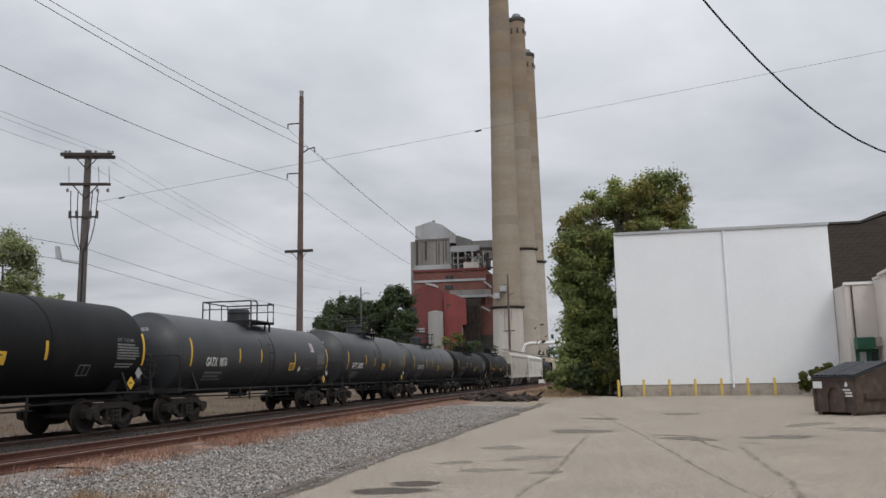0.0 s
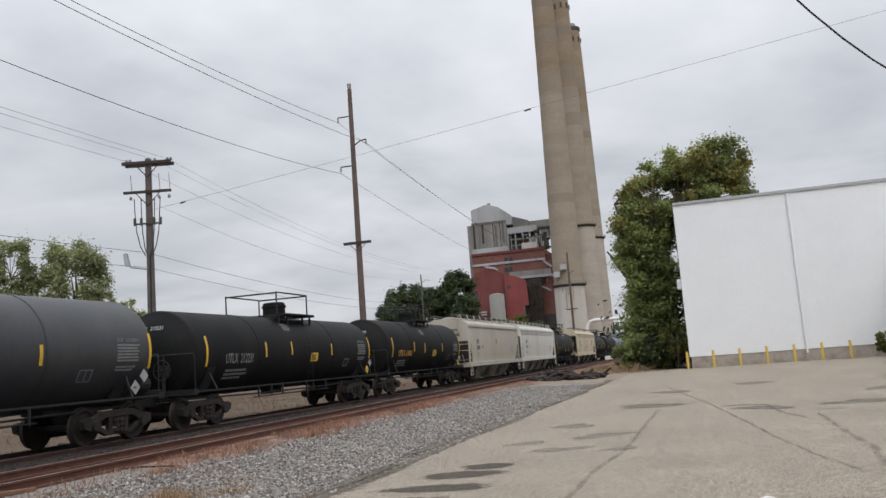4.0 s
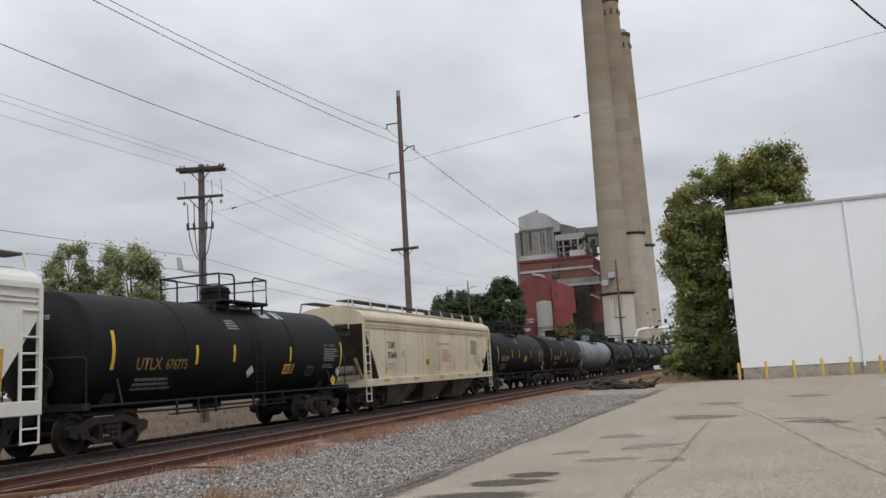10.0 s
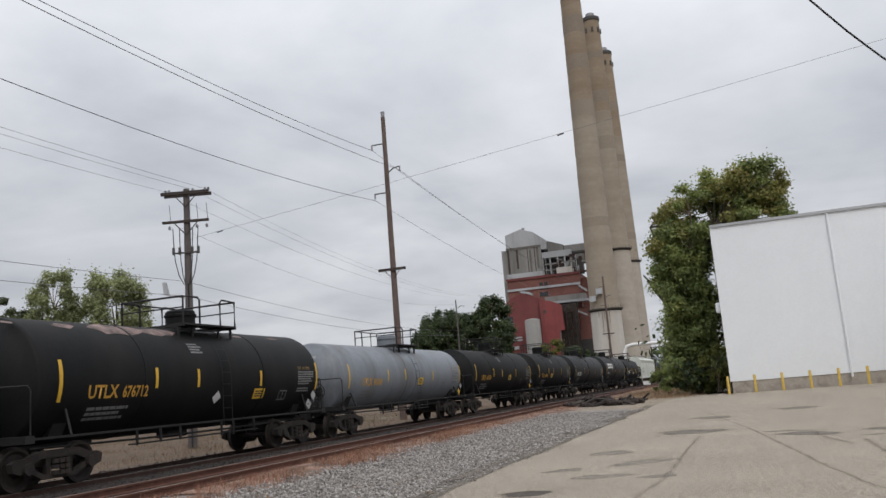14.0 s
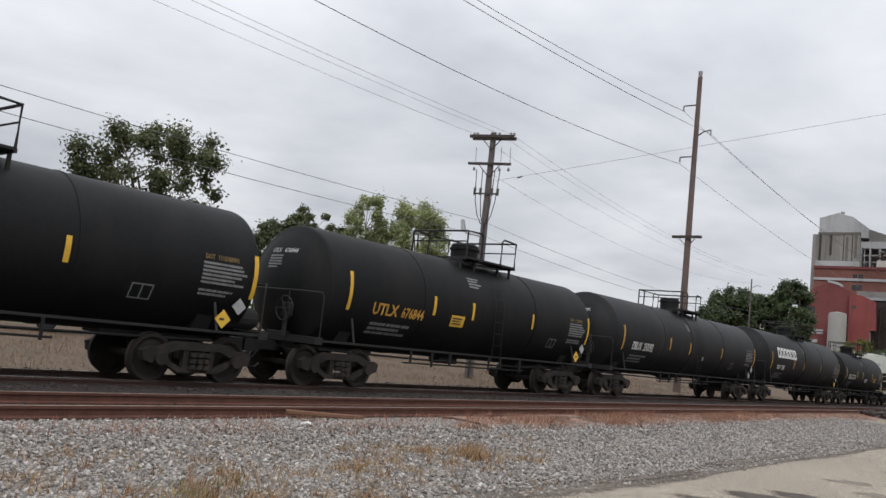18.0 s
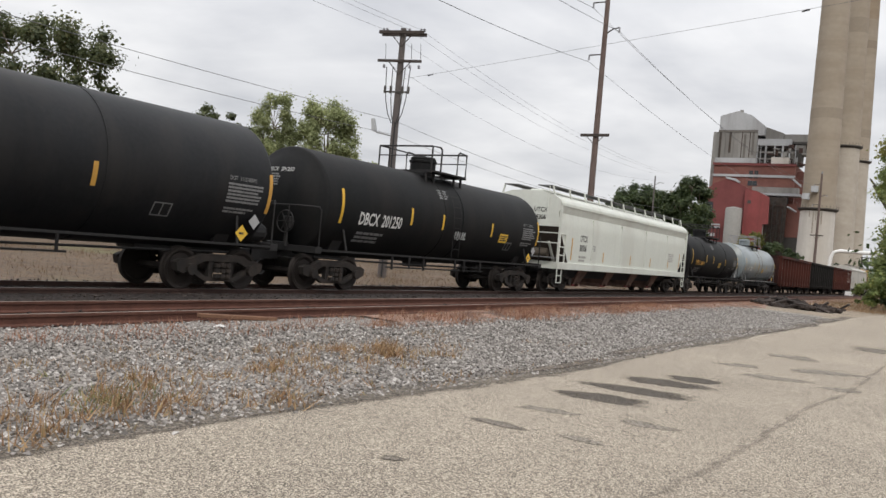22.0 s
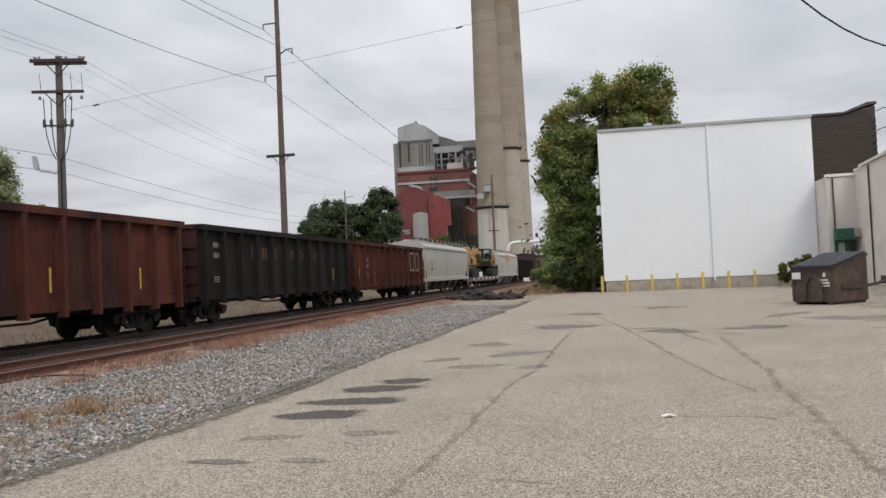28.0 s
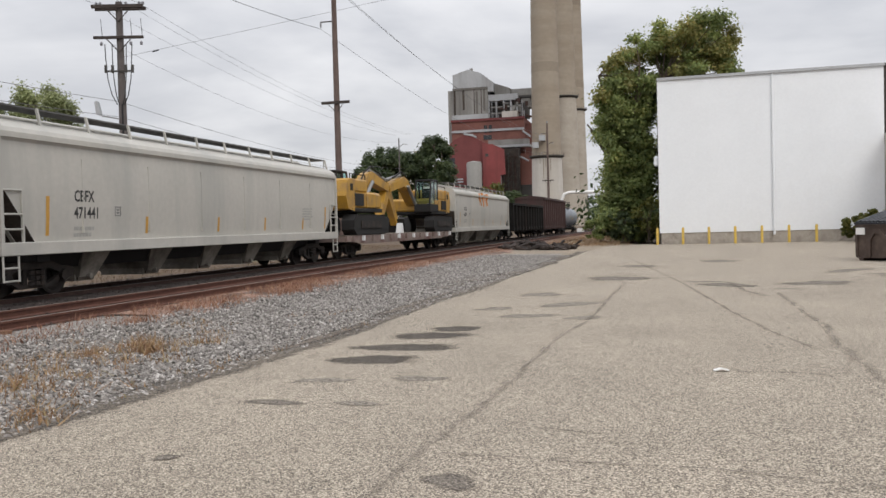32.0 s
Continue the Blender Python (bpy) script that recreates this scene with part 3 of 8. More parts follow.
def side_frame_mesh():
    bm = bmesh.new()
    upper = [(-1.28, 0.60), (-1.12, 0.67), (-0.90, 0.67), (-0.55, 0.80), (0.55, 0.80), (0.90, 0.67), (1.12, 0.67), (1.28, 0.60), (1.24, 0.42), (1.06, 0.36), (0.84, 0.50), (0.50, 0.64), (-0.50, 0.64), (-0.84, 0.50), (-1.06, 0.36), (-1.24, 0.42)]
    lower = [(-0.98, 0.46), (-0.46, 0.20), (0.46, 0.20), (0.98, 0.46), (0.80, 0.48), (0.40, 0.30), (-0.40, 0.30), (-0.80, 0.48)]
    for x0, x1 in ((0.90, 1.06), (-1.06, -0.90)):
        add_prism(bm, upper, "x", x0, x1)
        add_prism(bm, lower, "x", x0 + 0.01, x1 - 0.01)
        for y in (-0.30, 0.30):
            add_box(bm, x0 + 0.02, x1 - 0.02, y - 0.06, y + 0.06, 0.28, 0.68)
    for sx in (0.98, -0.98):
        for y in (-0.89, 0.89):
            add_rod(bm, (sx - 0.12, y, 0.46), (sx + 0.16, y, 0.46), 0.13, seg=10)
        for y in (-0.16, 0.0, 0.16):
            for z in (0.32, 0.44, 0.56):
                add_rod(bm, (sx + 0.10, y, z - 0.045), (sx + 0.10, y, z + 0.045), 0.075, seg=8)
    add_box(bm, -0.9, 0.9, -0.20, 0.20, 0.42, 0.78, 0.03)
    return bm


def wheelset_mesh():
    bm = bmesh.new()
    for sgn in (1, -1):
        prof = [(0.0, 0.06), (0.15, 0.07), (0.17, 0.01), (0.33, 0.0), (0.39, 0.05), (0.455, 0.055), (0.46, -0.03), (0.485, -0.06), (0.485, -0.085), (0.40, -0.09), (0.36, -0.03), (0.16, -0.05), (0.0, -0.05)]
        add_lathe(bm, [(r, sgn * (0.72 + w)) for r, w in prof], "x", 28, (0, 0, 0.457))
    add_rod(bm, (-0.9, 0, 0.457), (0.9, 0, 0.457), 0.075, seg=10)
    return bm


def truck(car, y):
    t = share("truck", cached("truck", side_frame_mesh, TRUCK_M), car, pose(0, y, 0))
    for dy in (-0.89, 0.89):
        share("wheelset", cached("wheelset", wheelset_mesh, WHEEL_M, True), t, pose(0, dy, 0))
    return t


def coupler_mesh():
    bm = bmesh.new()
    add_box(bm, -0.11, 0.11, -0.1, 0.55, 0.72, 0.96, 0.02)
    add_prism(bm, [(-0.16, 0.5), (0.17, 0.5), (0.19, 0.72), (0.05, 0.80), (-0.05, 0.66), (-0.16, 0.76)], "z", 0.68, 1.0)
    add_tube(bm, [(0.35, 0.0, 0.80), (0.37, 0.2, 0.55), (0.36, 0.45, 0.36), (0.33, 0.72, 0.34), (0.30, 0.85, 0.42)], 0.03)
    return bm


def couplers(car, half):
    """half: to the coupling face."""
    me = cached("coupler", coupler_mesh, GEAR_M)
    share("coupler", me, car, pose(0, half - 0.72, 0))
    share("coupler", me, car, pose(0, -half + 0.72, 0, 0, 0, 180))


def text_bm(body, size, squeeze=1.0):
    """Flat lettering: u along, v up, from the origin."""
    cu = bpy.data.curves.new("lettering", "FONT")
    cu.body, cu.size = body, size
    cu.resolution_u = 2
    cu.offset = 0.022 * size
    ob = bpy.data.objects.new("lettering", cu)
    scene.collection.objects.link(ob)
    me = bpy.data.meshes.new_from_object(ob.evaluated_get(bpy.context.evaluated_depsgraph_get()))
    bm = bmesh.new()
    bm.from_mesh(me)
    bpy.data.objects.remove(ob)
    bpy.data.curves.remove(cu)
    bpy.data.meshes.remove(me)
    for v in bm.verts:
        v.co.x *= squeeze
    return bm


def bars_bm(w, h, rows, seed=1, fill=0.9):
    """Rows of unreadable small print."""
    rng = random.Random(seed)
    bm = bmesh.new()
    rh = h / rows
    for i in range(rows):
        x = 0.0
        end = w * rng.uniform(0.7, 1.0)
        while x < end:
            d = rng.uniform(0.08, 0.22) * max(w, 0.5)
            d = min(d, end - x)
            z = h - (i + 1) * rh
            q = [(x, z + 0.18 * rh), (x + d * fill, z + 0.18 * rh), (x + d * fill, z + 0.78 * rh), (x, z + 0.78 * rh)]
            bm.faces.new([bm.verts.new((a, b, 0)) for a, b in q])
            x += d
    return bm


def rect_bm(w, h, nseg=6):
    bm = bmesh.new()
    for i in range(nseg):
        a, b = h * i / nseg, h * (i + 1) / nseg
        bm.faces.new([bm.verts.new(p) for p in ((0, a, 0), (w, a, 0), (w, b, 0), (0, b, 0))])
    return bm


def frame_bm(w, h, t=0.03):
    bm = bmesh.new()
    for x0, x1, y0, y1 in ((0, w, 0, t), (0, w, h - t, h), (0, t, t, h - t), (w - t, w, t, h - t), (w / 2 - t / 2, w / 2 + t / 2, t, h - t)):
        bm.faces.new([bm.verts.new(p) for p in ((x0, y0, 0), (x1, y0, 0), (x1, y1, 0), (x0, y1, 0))])
    return bm


def diamond_bm(d):
    bm = bmesh.new()
    n = 4
    for i in range(n):
        for j in range(n):
            q = [(i / n, j / n), ((i + 1) / n, j / n), ((i + 1) / n, (j + 1) / n), (i / n, (j + 1) / n)]
            bm.faces.new([bm.verts.new(((a - b) * d * 0.7071, (a + b - 1) * d * 0.7071, 0)) for a, b in q])
    return bm


def on_tank(bm, y, z, lift=0.008, r=None, zc=None):
    """Bend flat work round the tank's flank, its origin at (y, height z)."""
    r, zc = r or TANK_R, zc or TANK_Z
    z += TANK_Z - 2.66
    a0 = math.asin(max(-0.98, min(0.98, (z - zc) / r)))
    for v in bm.verts:
        u, w, d = v.co
        a = a0 + w / r
        v.co = ((r + lift + d) * math.cos(a), y + u, zc + (r + lift + d) * math.sin(a))
    return bm


def on_head(bm, x, z, th, head, r, zc):
    """Lay flat work on the dished head at the -y end, its origin at (x, height z)."""
    depth, kn = head * 0.82, 0.07
    big = ((r - kn) ** 2 + depth ** 2) / (2 * depth)
    for v in bm.verts:
        px, pz = x + v.co.x, z + v.co.y
        q = min(math.hypot(px, pz - zc), r - kn)
        v.co = (px, -th + big - math.sqrt(big * big - q * q) - 0.012, pz)
    return bm


def on_wall(bm, x, y, z, lift=0.008):
    for v in bm.verts:
        u, w, d = v.co
        v.co = (x + lift + d, y + u, z + w)
    return bm


def tank_profile(half, head, r):
    """Cylinder with dished heads: shallow dome, tight knuckle at the rim."""
    depth, kn = head * 0.82, 0.07
    big = ((r - kn) ** 2 + depth ** 2) / (2 * depth)
    pts = [(0.0, -half)]
    for i in range(1, 8):
        q = (r - kn) * i / 7
        pts.append((q, -half + big - math.sqrt(big * big - q * q)))
    for i in range(1, 4):
        a = math.pi / 2 * i / 3
        pts.append((r - kn + kn * math.sin(a), -half + depth + kn * 1.4 * (1 - math.cos(a))))
    pts += [(q, -w) for q, w in reversed(pts)]
    return pts


def brake_wheel_mesh():
    bm = bmesh.new()
    n = 16
    for k in range(n):
        a, b = 2 * math.pi * k / n, 2 * math.pi * (k + 1) / n
        add_rod(bm, (0.28 * math.cos(a), 0, 0.28 * math.sin(a)), (0.28 * math.cos(b), 0, 0.28 * math.sin(b)), 0.018, seg=5)
    for k in range(6):
        a = 2 * math.pi * k / 6
        add_rod(bm, (0, 0, 0), (0.28 * math.cos(a), 0, 0.28 * math.sin(a)), 0.012, seg=5)
    return bm


def ladder_bm(h, w=0.42, r=0.018, step=0.33):
    bm = bmesh.new()
    n = max(1, int(h / 0.3))
    for u in (-w / 2, w / 2):
        add_tube(bm, [(0, u, h * i / n) for i in range(n + 1)], r, 5)
    z = 0.12
    while z < h:
        add_rod(bm, (0, -w / 2, z), (0, w / 2, z), r * 0.8, seg=5)
        z += step
    return bm


def tank_car(L, label, paint, stripes=STRIPE_Y, waist=False, number="", ink=INK_Y, num_at=-0.328, num_size=0.42, ring=0.0, cage="wide", seed=0,
             hot=False, orange=True, graffiti=False, logo=False, ends=0.58, num_z=2.03, apex=3.7, trim=None, patches=False, peeled=False, notice=False, panel_at=0.052, panel_z=1.97):
    """A tank car on two trucks, its flank with lettering towards +x, its middle at the origin on the rail tops."""
    rng = random.Random(seed)
    car = thing("tank_car", pose(0, 0, RAIL_Z), label, "tank car", "cars of the freight train")
    half = L / 2
    th = half - 0.58
    trim = trim or GEAR_M
    r = (apex - 0.88) / 2
    zc = 0.88 + r
    body = lathe(tank_profile(th, ends, r), "y", 56, (0, 0, zc))
    tank = part("tank", body, paint, car, smooth=0.7)
    for y in ([-th * 0.42, th * 0.40] if not waist else [-0.55, 0.55]):
        part("weld_band", lathe([(r - 0.02, y - 0.05), (r + 0.012, y - 0.04), (r + 0.012, y + 0.04), (r - 0.02, y + 0.05)], "y", 56, (0, 0, zc)), STAIN_TAN if paint is TANK_PALE else paint, tank)
    # stub underframe at each end
    for s in (1, -1):
        sill = bmesh.new()
        a, b = s * (half - 0.75), s * (th - 3.2)
        add_box(sill, -0.32, 0.32, min(a, b), max(a, b), 0.82, 1.20, 0.02)
        add_box(sill, -1.45, 1.45, s * (half - 0.80) - 0.12, s * (half - 0.80) + 0.12, 0.98, 1.14)
        add_prism(sill, [(-1.25, 1.75), (-0.6, 1.18), (0.6, 1.18), (1.25, 1.75), (0.9, 1.05), (-0.9, 1.05)], "y", s * (half - 2.0) - 0.2, s * (half - 2.0) + 0.2)
        part("underframe", sill, GEAR_M, car)
        # short brace from the side rail up to the flank
        y = s * (half - 1.95)
        part("rail_brace", rod((1.42, y, 1.07), (r * 0.88, y, zc - r * 0.46), 0.032, seg=5), trim, car)
    for sx in (1.42, -1.42):
        part("side_rail", box(sx - 0.03, sx + 0.03, -half + 0.9, half - 0.9, 1.04, 1.09), trim, car)
    pipes = bmesh.new()
    add_tube(pipes, [(0.7, -half + 1.5, 0.85), (0.7, -2, 0.80), (0.7, 2, 0.80), (0.7, half - 1.5, 0.85)], 0.03)
    add_box(pipes, -0.2, 0.2, -0.45, 0.45, 0.72, 1.2, 0.03)
    for y in (-2.6, -1.7, -0.9, 1.0, 1.6, 2.7):
        add_rod(pipes, (0.95, y, 0.62 + 0.08 * rng.random()), (0.95, y, 1.05), 0.035, seg=6)
    add_rod(pipes, (0.95, -2.9, 0.70), (0.95, 2.9, 0.70), 0.022, seg=6)
    part("brake_rigging", pipes, GEAR_M, car)
    part("air_reservoir", lathe([(0, -0.62), (0.2, -0.6), (0.24, -0.5), (0.24, 0.5), (0.2, 0.6), (0, 0.62)], "y", 14, (0.75, half - 1.15, 1.38)), GEAR_M, car)
    truck(car, half - 2.0)
    truck(car, -half + 2.0)
    couplers(car, half)
    # rails bowed round the heads, and the brake wheel
    for s in (1, -1):
        y0, y1 = s * (half - 0.85), s * (half - 0.50)
        part("end_handrail", tube([(1.40, y0, 1.1), (1.40, y0, 2.06), (1.36, y0 + s * 0.04, 2.15), (0.95, y1, 2.15), (-0.95, y1, 2.15), (-1.36, y0 + s * 0.04, 2.15), (-1.40, y0, 2.06), (-1.40, y0, 1.1)], 0.022), trim, car)
        for x in (0.62, -0.62):
            part("rail_post", rod((x, y1, 1.1), (x, y1, 2.15), 0.018, seg=5), trim, car)
    share("brake_wheel", cached("brake_wheel", brake_wheel_mesh, GEAR_M), car, pose(0.62, -half + 0.40, 1.72))
    bm = bmesh.new()
    add_rod(bm, (0.62, -half + 0.47, 1.1), (0.62, -half + 0.47, 1.85), 0.05)
    add_box(bm, 0.5, 0.74, -half + 0.42, -half + 0.58, 1.55, 1.86, 0.02)
    part("brake_stand", bm, GEAR_M, car)
    # dome, platform and its safety cage
    top = zc + r
    dy, ch = (0.5, 1.25) if number.startswith("UTLX") else (0.0, 1.05)
    part("manway_dome", lathe([(0.0, top + 0.60), (0.36, top + 0.58), (0.42, top + 0.53), (0.42, top + 0.46), (0.46, top + 0.45), (0.46, top + 0.39), (0.42, top + 0.37), (0.42, top - 0.15)], "z", 22, (0, dy, 0)), paint, car, smooth=0.5)
    pl = bmesh.new()
    for x0, x1 in ((0.5, 1.05), (-1.05, -0.5)):
        add_box(pl, x0, x1, dy - ch, dy + ch, top + 0.02, top + 0.07)
    for y in (dy - ch, dy - 0.62, dy + 0.62, dy + ch):
        add_box(pl, -1.05, 1.05, y - 0.03, y + 0.03, top - 0.02, top + 0.05)
        for sx in (0.85, -0.85):
            add_box(pl, sx - 0.03, sx + 0.03, y - 0.03, y + 0.03, top - 0.35, top + 0.02)
    part("top_platform", pl, GEAR_M, car)
    cg = bmesh.new()
    zt = top + 0.80
    if cage == "wide":
        for sx in (1.02, -1.02):
            add_tube(cg, [(sx, dy - ch, top + 0.05), (sx, dy - ch, zt), (sx, dy - 0.6, zt + 0.02), (sx, dy - 0.5, zt - 0.06), (sx, dy - 0.5, top + 0.05)], 0.03, 5)
            add_tube(cg, [(sx, dy + ch, top + 0.05), (sx, dy + ch, zt), (sx, dy + 0.6, zt + 0.02), (sx, dy + 0.5, zt - 0.06), (sx, dy + 0.5, top + 0.05)], 0.03, 5)
        for y in (dy - ch, dy + ch):
            add_rod(cg, (-1.02, y, zt), (1.02, y, zt), 0.03, seg=5)
            add_rod(cg, (-1.02, y, top + 0.5), (1.02, y, top + 0.5), 0.02, seg=5)
        add_rod(cg, (-1.02, dy - ch, zt), (-1.02, dy + ch, zt), 0.025, seg=5)
    else:
        for sx in (1.02, -1.02):
            add_tube(cg, [(sx, -1.2, top + 0.05), (sx, -1.2, zt), (sx, 1.2, zt), (sx, 1.2, top + 0.05)], 0.03, 5)
        for y in (-1.2, 1.2):
            add_tube(cg, [(-1.02, y, zt - 0.02), (1.02, y, zt - 0.02)], 0.03, 5)
    part("safety_cage", cg, trim, car)
    ld = ladder_bm(top - 1.5, 0.42)
    for v in ld.verts:
        zz = v.co.z + 0.95
        a = math.asin(max(-0.99, min(0.99, (zz - zc) / (r + 0.12))))
        v.co = (max((r + 0.10) * math.cos(a), 0.7) if zz > zc else r + 0.10, v.co.y + dy, zz)
    part("ladder", ld, trim, car)
    # marks
    letters, digits = number.split(" ")
    gold = ink in (INK_Y, INK_YD)
    bold = 0.97 if gold else 1.0
    word = text_bm(letters, num_size * bold, 0.90 if gold else 0.68)
    wide = max(v.co.x for v in word.verts) + 0.14
    part("reporting_mark", on_tank(word, num_at * L, num_z, 0.008, r, zc), ink, tank)
    part("reporting_number", on_tank(text_bm(digits, num_size * (0.86 if gold else 1.0), 0.80 if gold else 0.66), num_at * L + wide, num_z, 0.012, r, zc), ink, tank)
    st = [(-0.5 + 1.6 / L, 0.92, 2.0), (-0.170, 0.50, 2.18), (-0.050, 0.48, 2.18), (0.168, 0.46, 2.16), (0.5 - 1.2 / L, 0.92, 1.98)]
    for u, h, z in st:
        part("reflector_stripe", on_tank(rect_bm(0.105, h), u * L, z + rng.uniform(-0.05, 0.05), 0.007, r, zc), stripes, tank)
    part("data_panel", on_tank(bars_bm(1.1, 0.46, 6, seed + 3, 0.97), half - 2.45, 2.16, 0.007, r, zc), INK_DIM, tank)
    part("small_print", on_tank(bars_bm(0.9, 0.16, 2, seed + 5), half - 2.45, 1.93, 0.007, r, zc), INK_DIM, tank)
    for word_i, cls in enumerate(("DOT", "111S100W1")):
        part("tank_class", on_tank(text_bm(cls, 0.135, 0.78), half - 2.42 + 0.30 * word_i, 2.66, 0.007, r, zc), INK_YD if gold else INK_DIM, tank)
    part("small_print", on_tank(bars_bm(1.5, 0.4, 3, seed + 7), num_at * L + 0.1, num_z - 0.5, 0.007, r, zc), INK_DIM, tank)
    part("small_print", on_tank(bars_bm(0.6, 0.36, 4, seed + 9), -0.055 * L, 3.1, 0.007, r, zc), INK_DIM, tank)
    # small number and print on the near head
    for k, work in enumerate((text_bm(letters, 0.15, 0.9), text_bm(digits, 0.15, 0.9))):
        part("end_number", on_head(work, -0.42 + 0.46 * k, zc + 0.72, th, ends, r, zc), INK_WG, tank)
    part("small_print", on_head(bars_bm(0.52, 0.34, 5, seed + 11, 0.8), -0.42, zc + 0.33, th, ends, r, zc), INK_DIM, tank)
    if orange:
        part("yellow_panel", on_tank(rect_bm(0.60, 0.32), (0.215 if graffiti else panel_at) * L, panel_z, 0.007, r, zc), PLAC_Y, tank)
        part("panel_print", on_tank(bars_bm(0.48, 0.22, 3, seed + 4), (0.215 if graffiti else panel_at) * L + 0.06, panel_z + 0.05, 0.012, r, zc), INK_K, tank)
    part("framed_mark", on_tank(frame_bm(0.46, 0.32), 0.255 * L, 1.72, 0.007, r, zc), INK_DIM, tank)
    part("placard", on_wall(diamond_bm(0.25), 1.43, half - 1.5, 1.60), PLAC_G, car, "white diamond placard")
    part("placard", on_wall(diamond_bm(0.27), 1.43, half - 1.86, 1.32), PLAC_Y if seed % 4 else PLAC_G, car, "yellow diamond placard")
    part("placard_print", on_wall(bars_bm(0.16, 0.08, 1, seed), 1.436, half - 1.94, 1.28), INK_K, car)
    if hot:
        part("white_placard_panel", on_tank(diamond_bm(0.28), 0.02 * L, 1.9, 0.008, r, zc), PLAC_W, tank)
    if notice:
        part("paper_notice", on_tank(rect_bm(0.36, 0.40), 0.295 * L, 2.72, 0.007, r, zc), PLAC_W, tank, "white paper notice")
        part("notice_print", on_tank(bars_bm(0.30, 0.34, 4, seed + 21), 0.295 * L + 0.03, 2.75, 0.011, r, zc), GATE_RED, tank)
        part("placard", on_tank(diamond_bm(0.22), 0.21 * L, 1.95, 0.008, r, zc), PLAC_W, tank, "white diamond placard")
    if patches:
        for u, w in ((0.10, 0.55), (0.165, 0.42)):
            part("repaint_patch", on_tank(rect_bm(w, 0.42), u * L, 3.55, 0.006, r, zc), GRAF_W, tank, "pale repainted patch")
    if peeled:
        pk = mat("peeled_pinkish_primer", (0.20, 0.14, 0.125), 0.8, 0, 0.6, 2.5, dirt=(0.03, 0.025, 0.023), dirt_amount=0.6, dirt_scale=1.6)
        for u, w, h in ((-0.33, 0.7, 0.3), (-0.21, 2.0, 0.7), (-0.10, 1.5, 0.5), (-0.44, 0.4, 0.14), (0.16, 0.5, 0.12), (0.30, 0.8, 0.14)):
            n = 14
            bm = bmesh.new()
            bm.faces.new([bm.verts.new((w / 2 * math.cos(6.283 * k / n) * rng.uniform(0.7, 1.15), h / 2 * math.sin(6.283 * k / n) * rng.uniform(0.7, 1.15), 0)) for k in range(n)])
            bmesh.ops.triangulate(bm, faces=bm.faces[:])
            bmesh.ops.subdivide_edges(bm, edges=bm.edges[:], cuts=2, use_grid_fill=True)
            part("peeled_paint", on_tank(bm, u * L, 3.72, 0.006, r, zc), pk, tank, "patch of peeled pale paint")
    if ring:
        part("jacket_seam", lathe([(r, -0.7), (r + 0.05, -0.66), (r + 0.05, 0.66), (r, 0.7)], "y", 56, (0, 0, zc)), paint, tank)
    if graffiti:
        g = bmesh.new()
        pts = []
        for k in range(34):
            a = 0.92 * k
            pts.append((0.021 * k + 0.06 * math.cos(a), 0.2 + 0.13 * math.sin(a) * (1.4 if 8 < k < 14 else 0.8) + rng.uniform(-0.05, 0.05), 0))
        add_tube(g, pts, 0.018, 4)
        part("spray_tag", on_tank(g, 0.01 * L, 1.85, 0.004, r, zc), GRAF_W, tank, "sprayed white scrawl")
    if logo:
        lg = bmesh.new()
        x = 0.0
        for w in (0.58, 0.58, 0.63, 0.58, 0.63, 0.58):
            add_box(lg, x, x + w * 0.86, 0.0, 0.13, 0, 0.004)
            add_box(lg, x, x + w * 0.86, 0.42, 0.55, 0, 0.004)
            add_box(lg, x, x + 0.14, 0.13, 0.42, 0, 0.004)
            add_box(lg, x + w * 0.86 - 0.14, x + w * 0.86, 0.13, 0.42, 0, 0.004)
            x += w
        part("maker_logo", on_tank(lg, -0.348 * L, 2.66, 0.008, r, zc), INK_W, tank, "bold white block logo shapes")
    return car


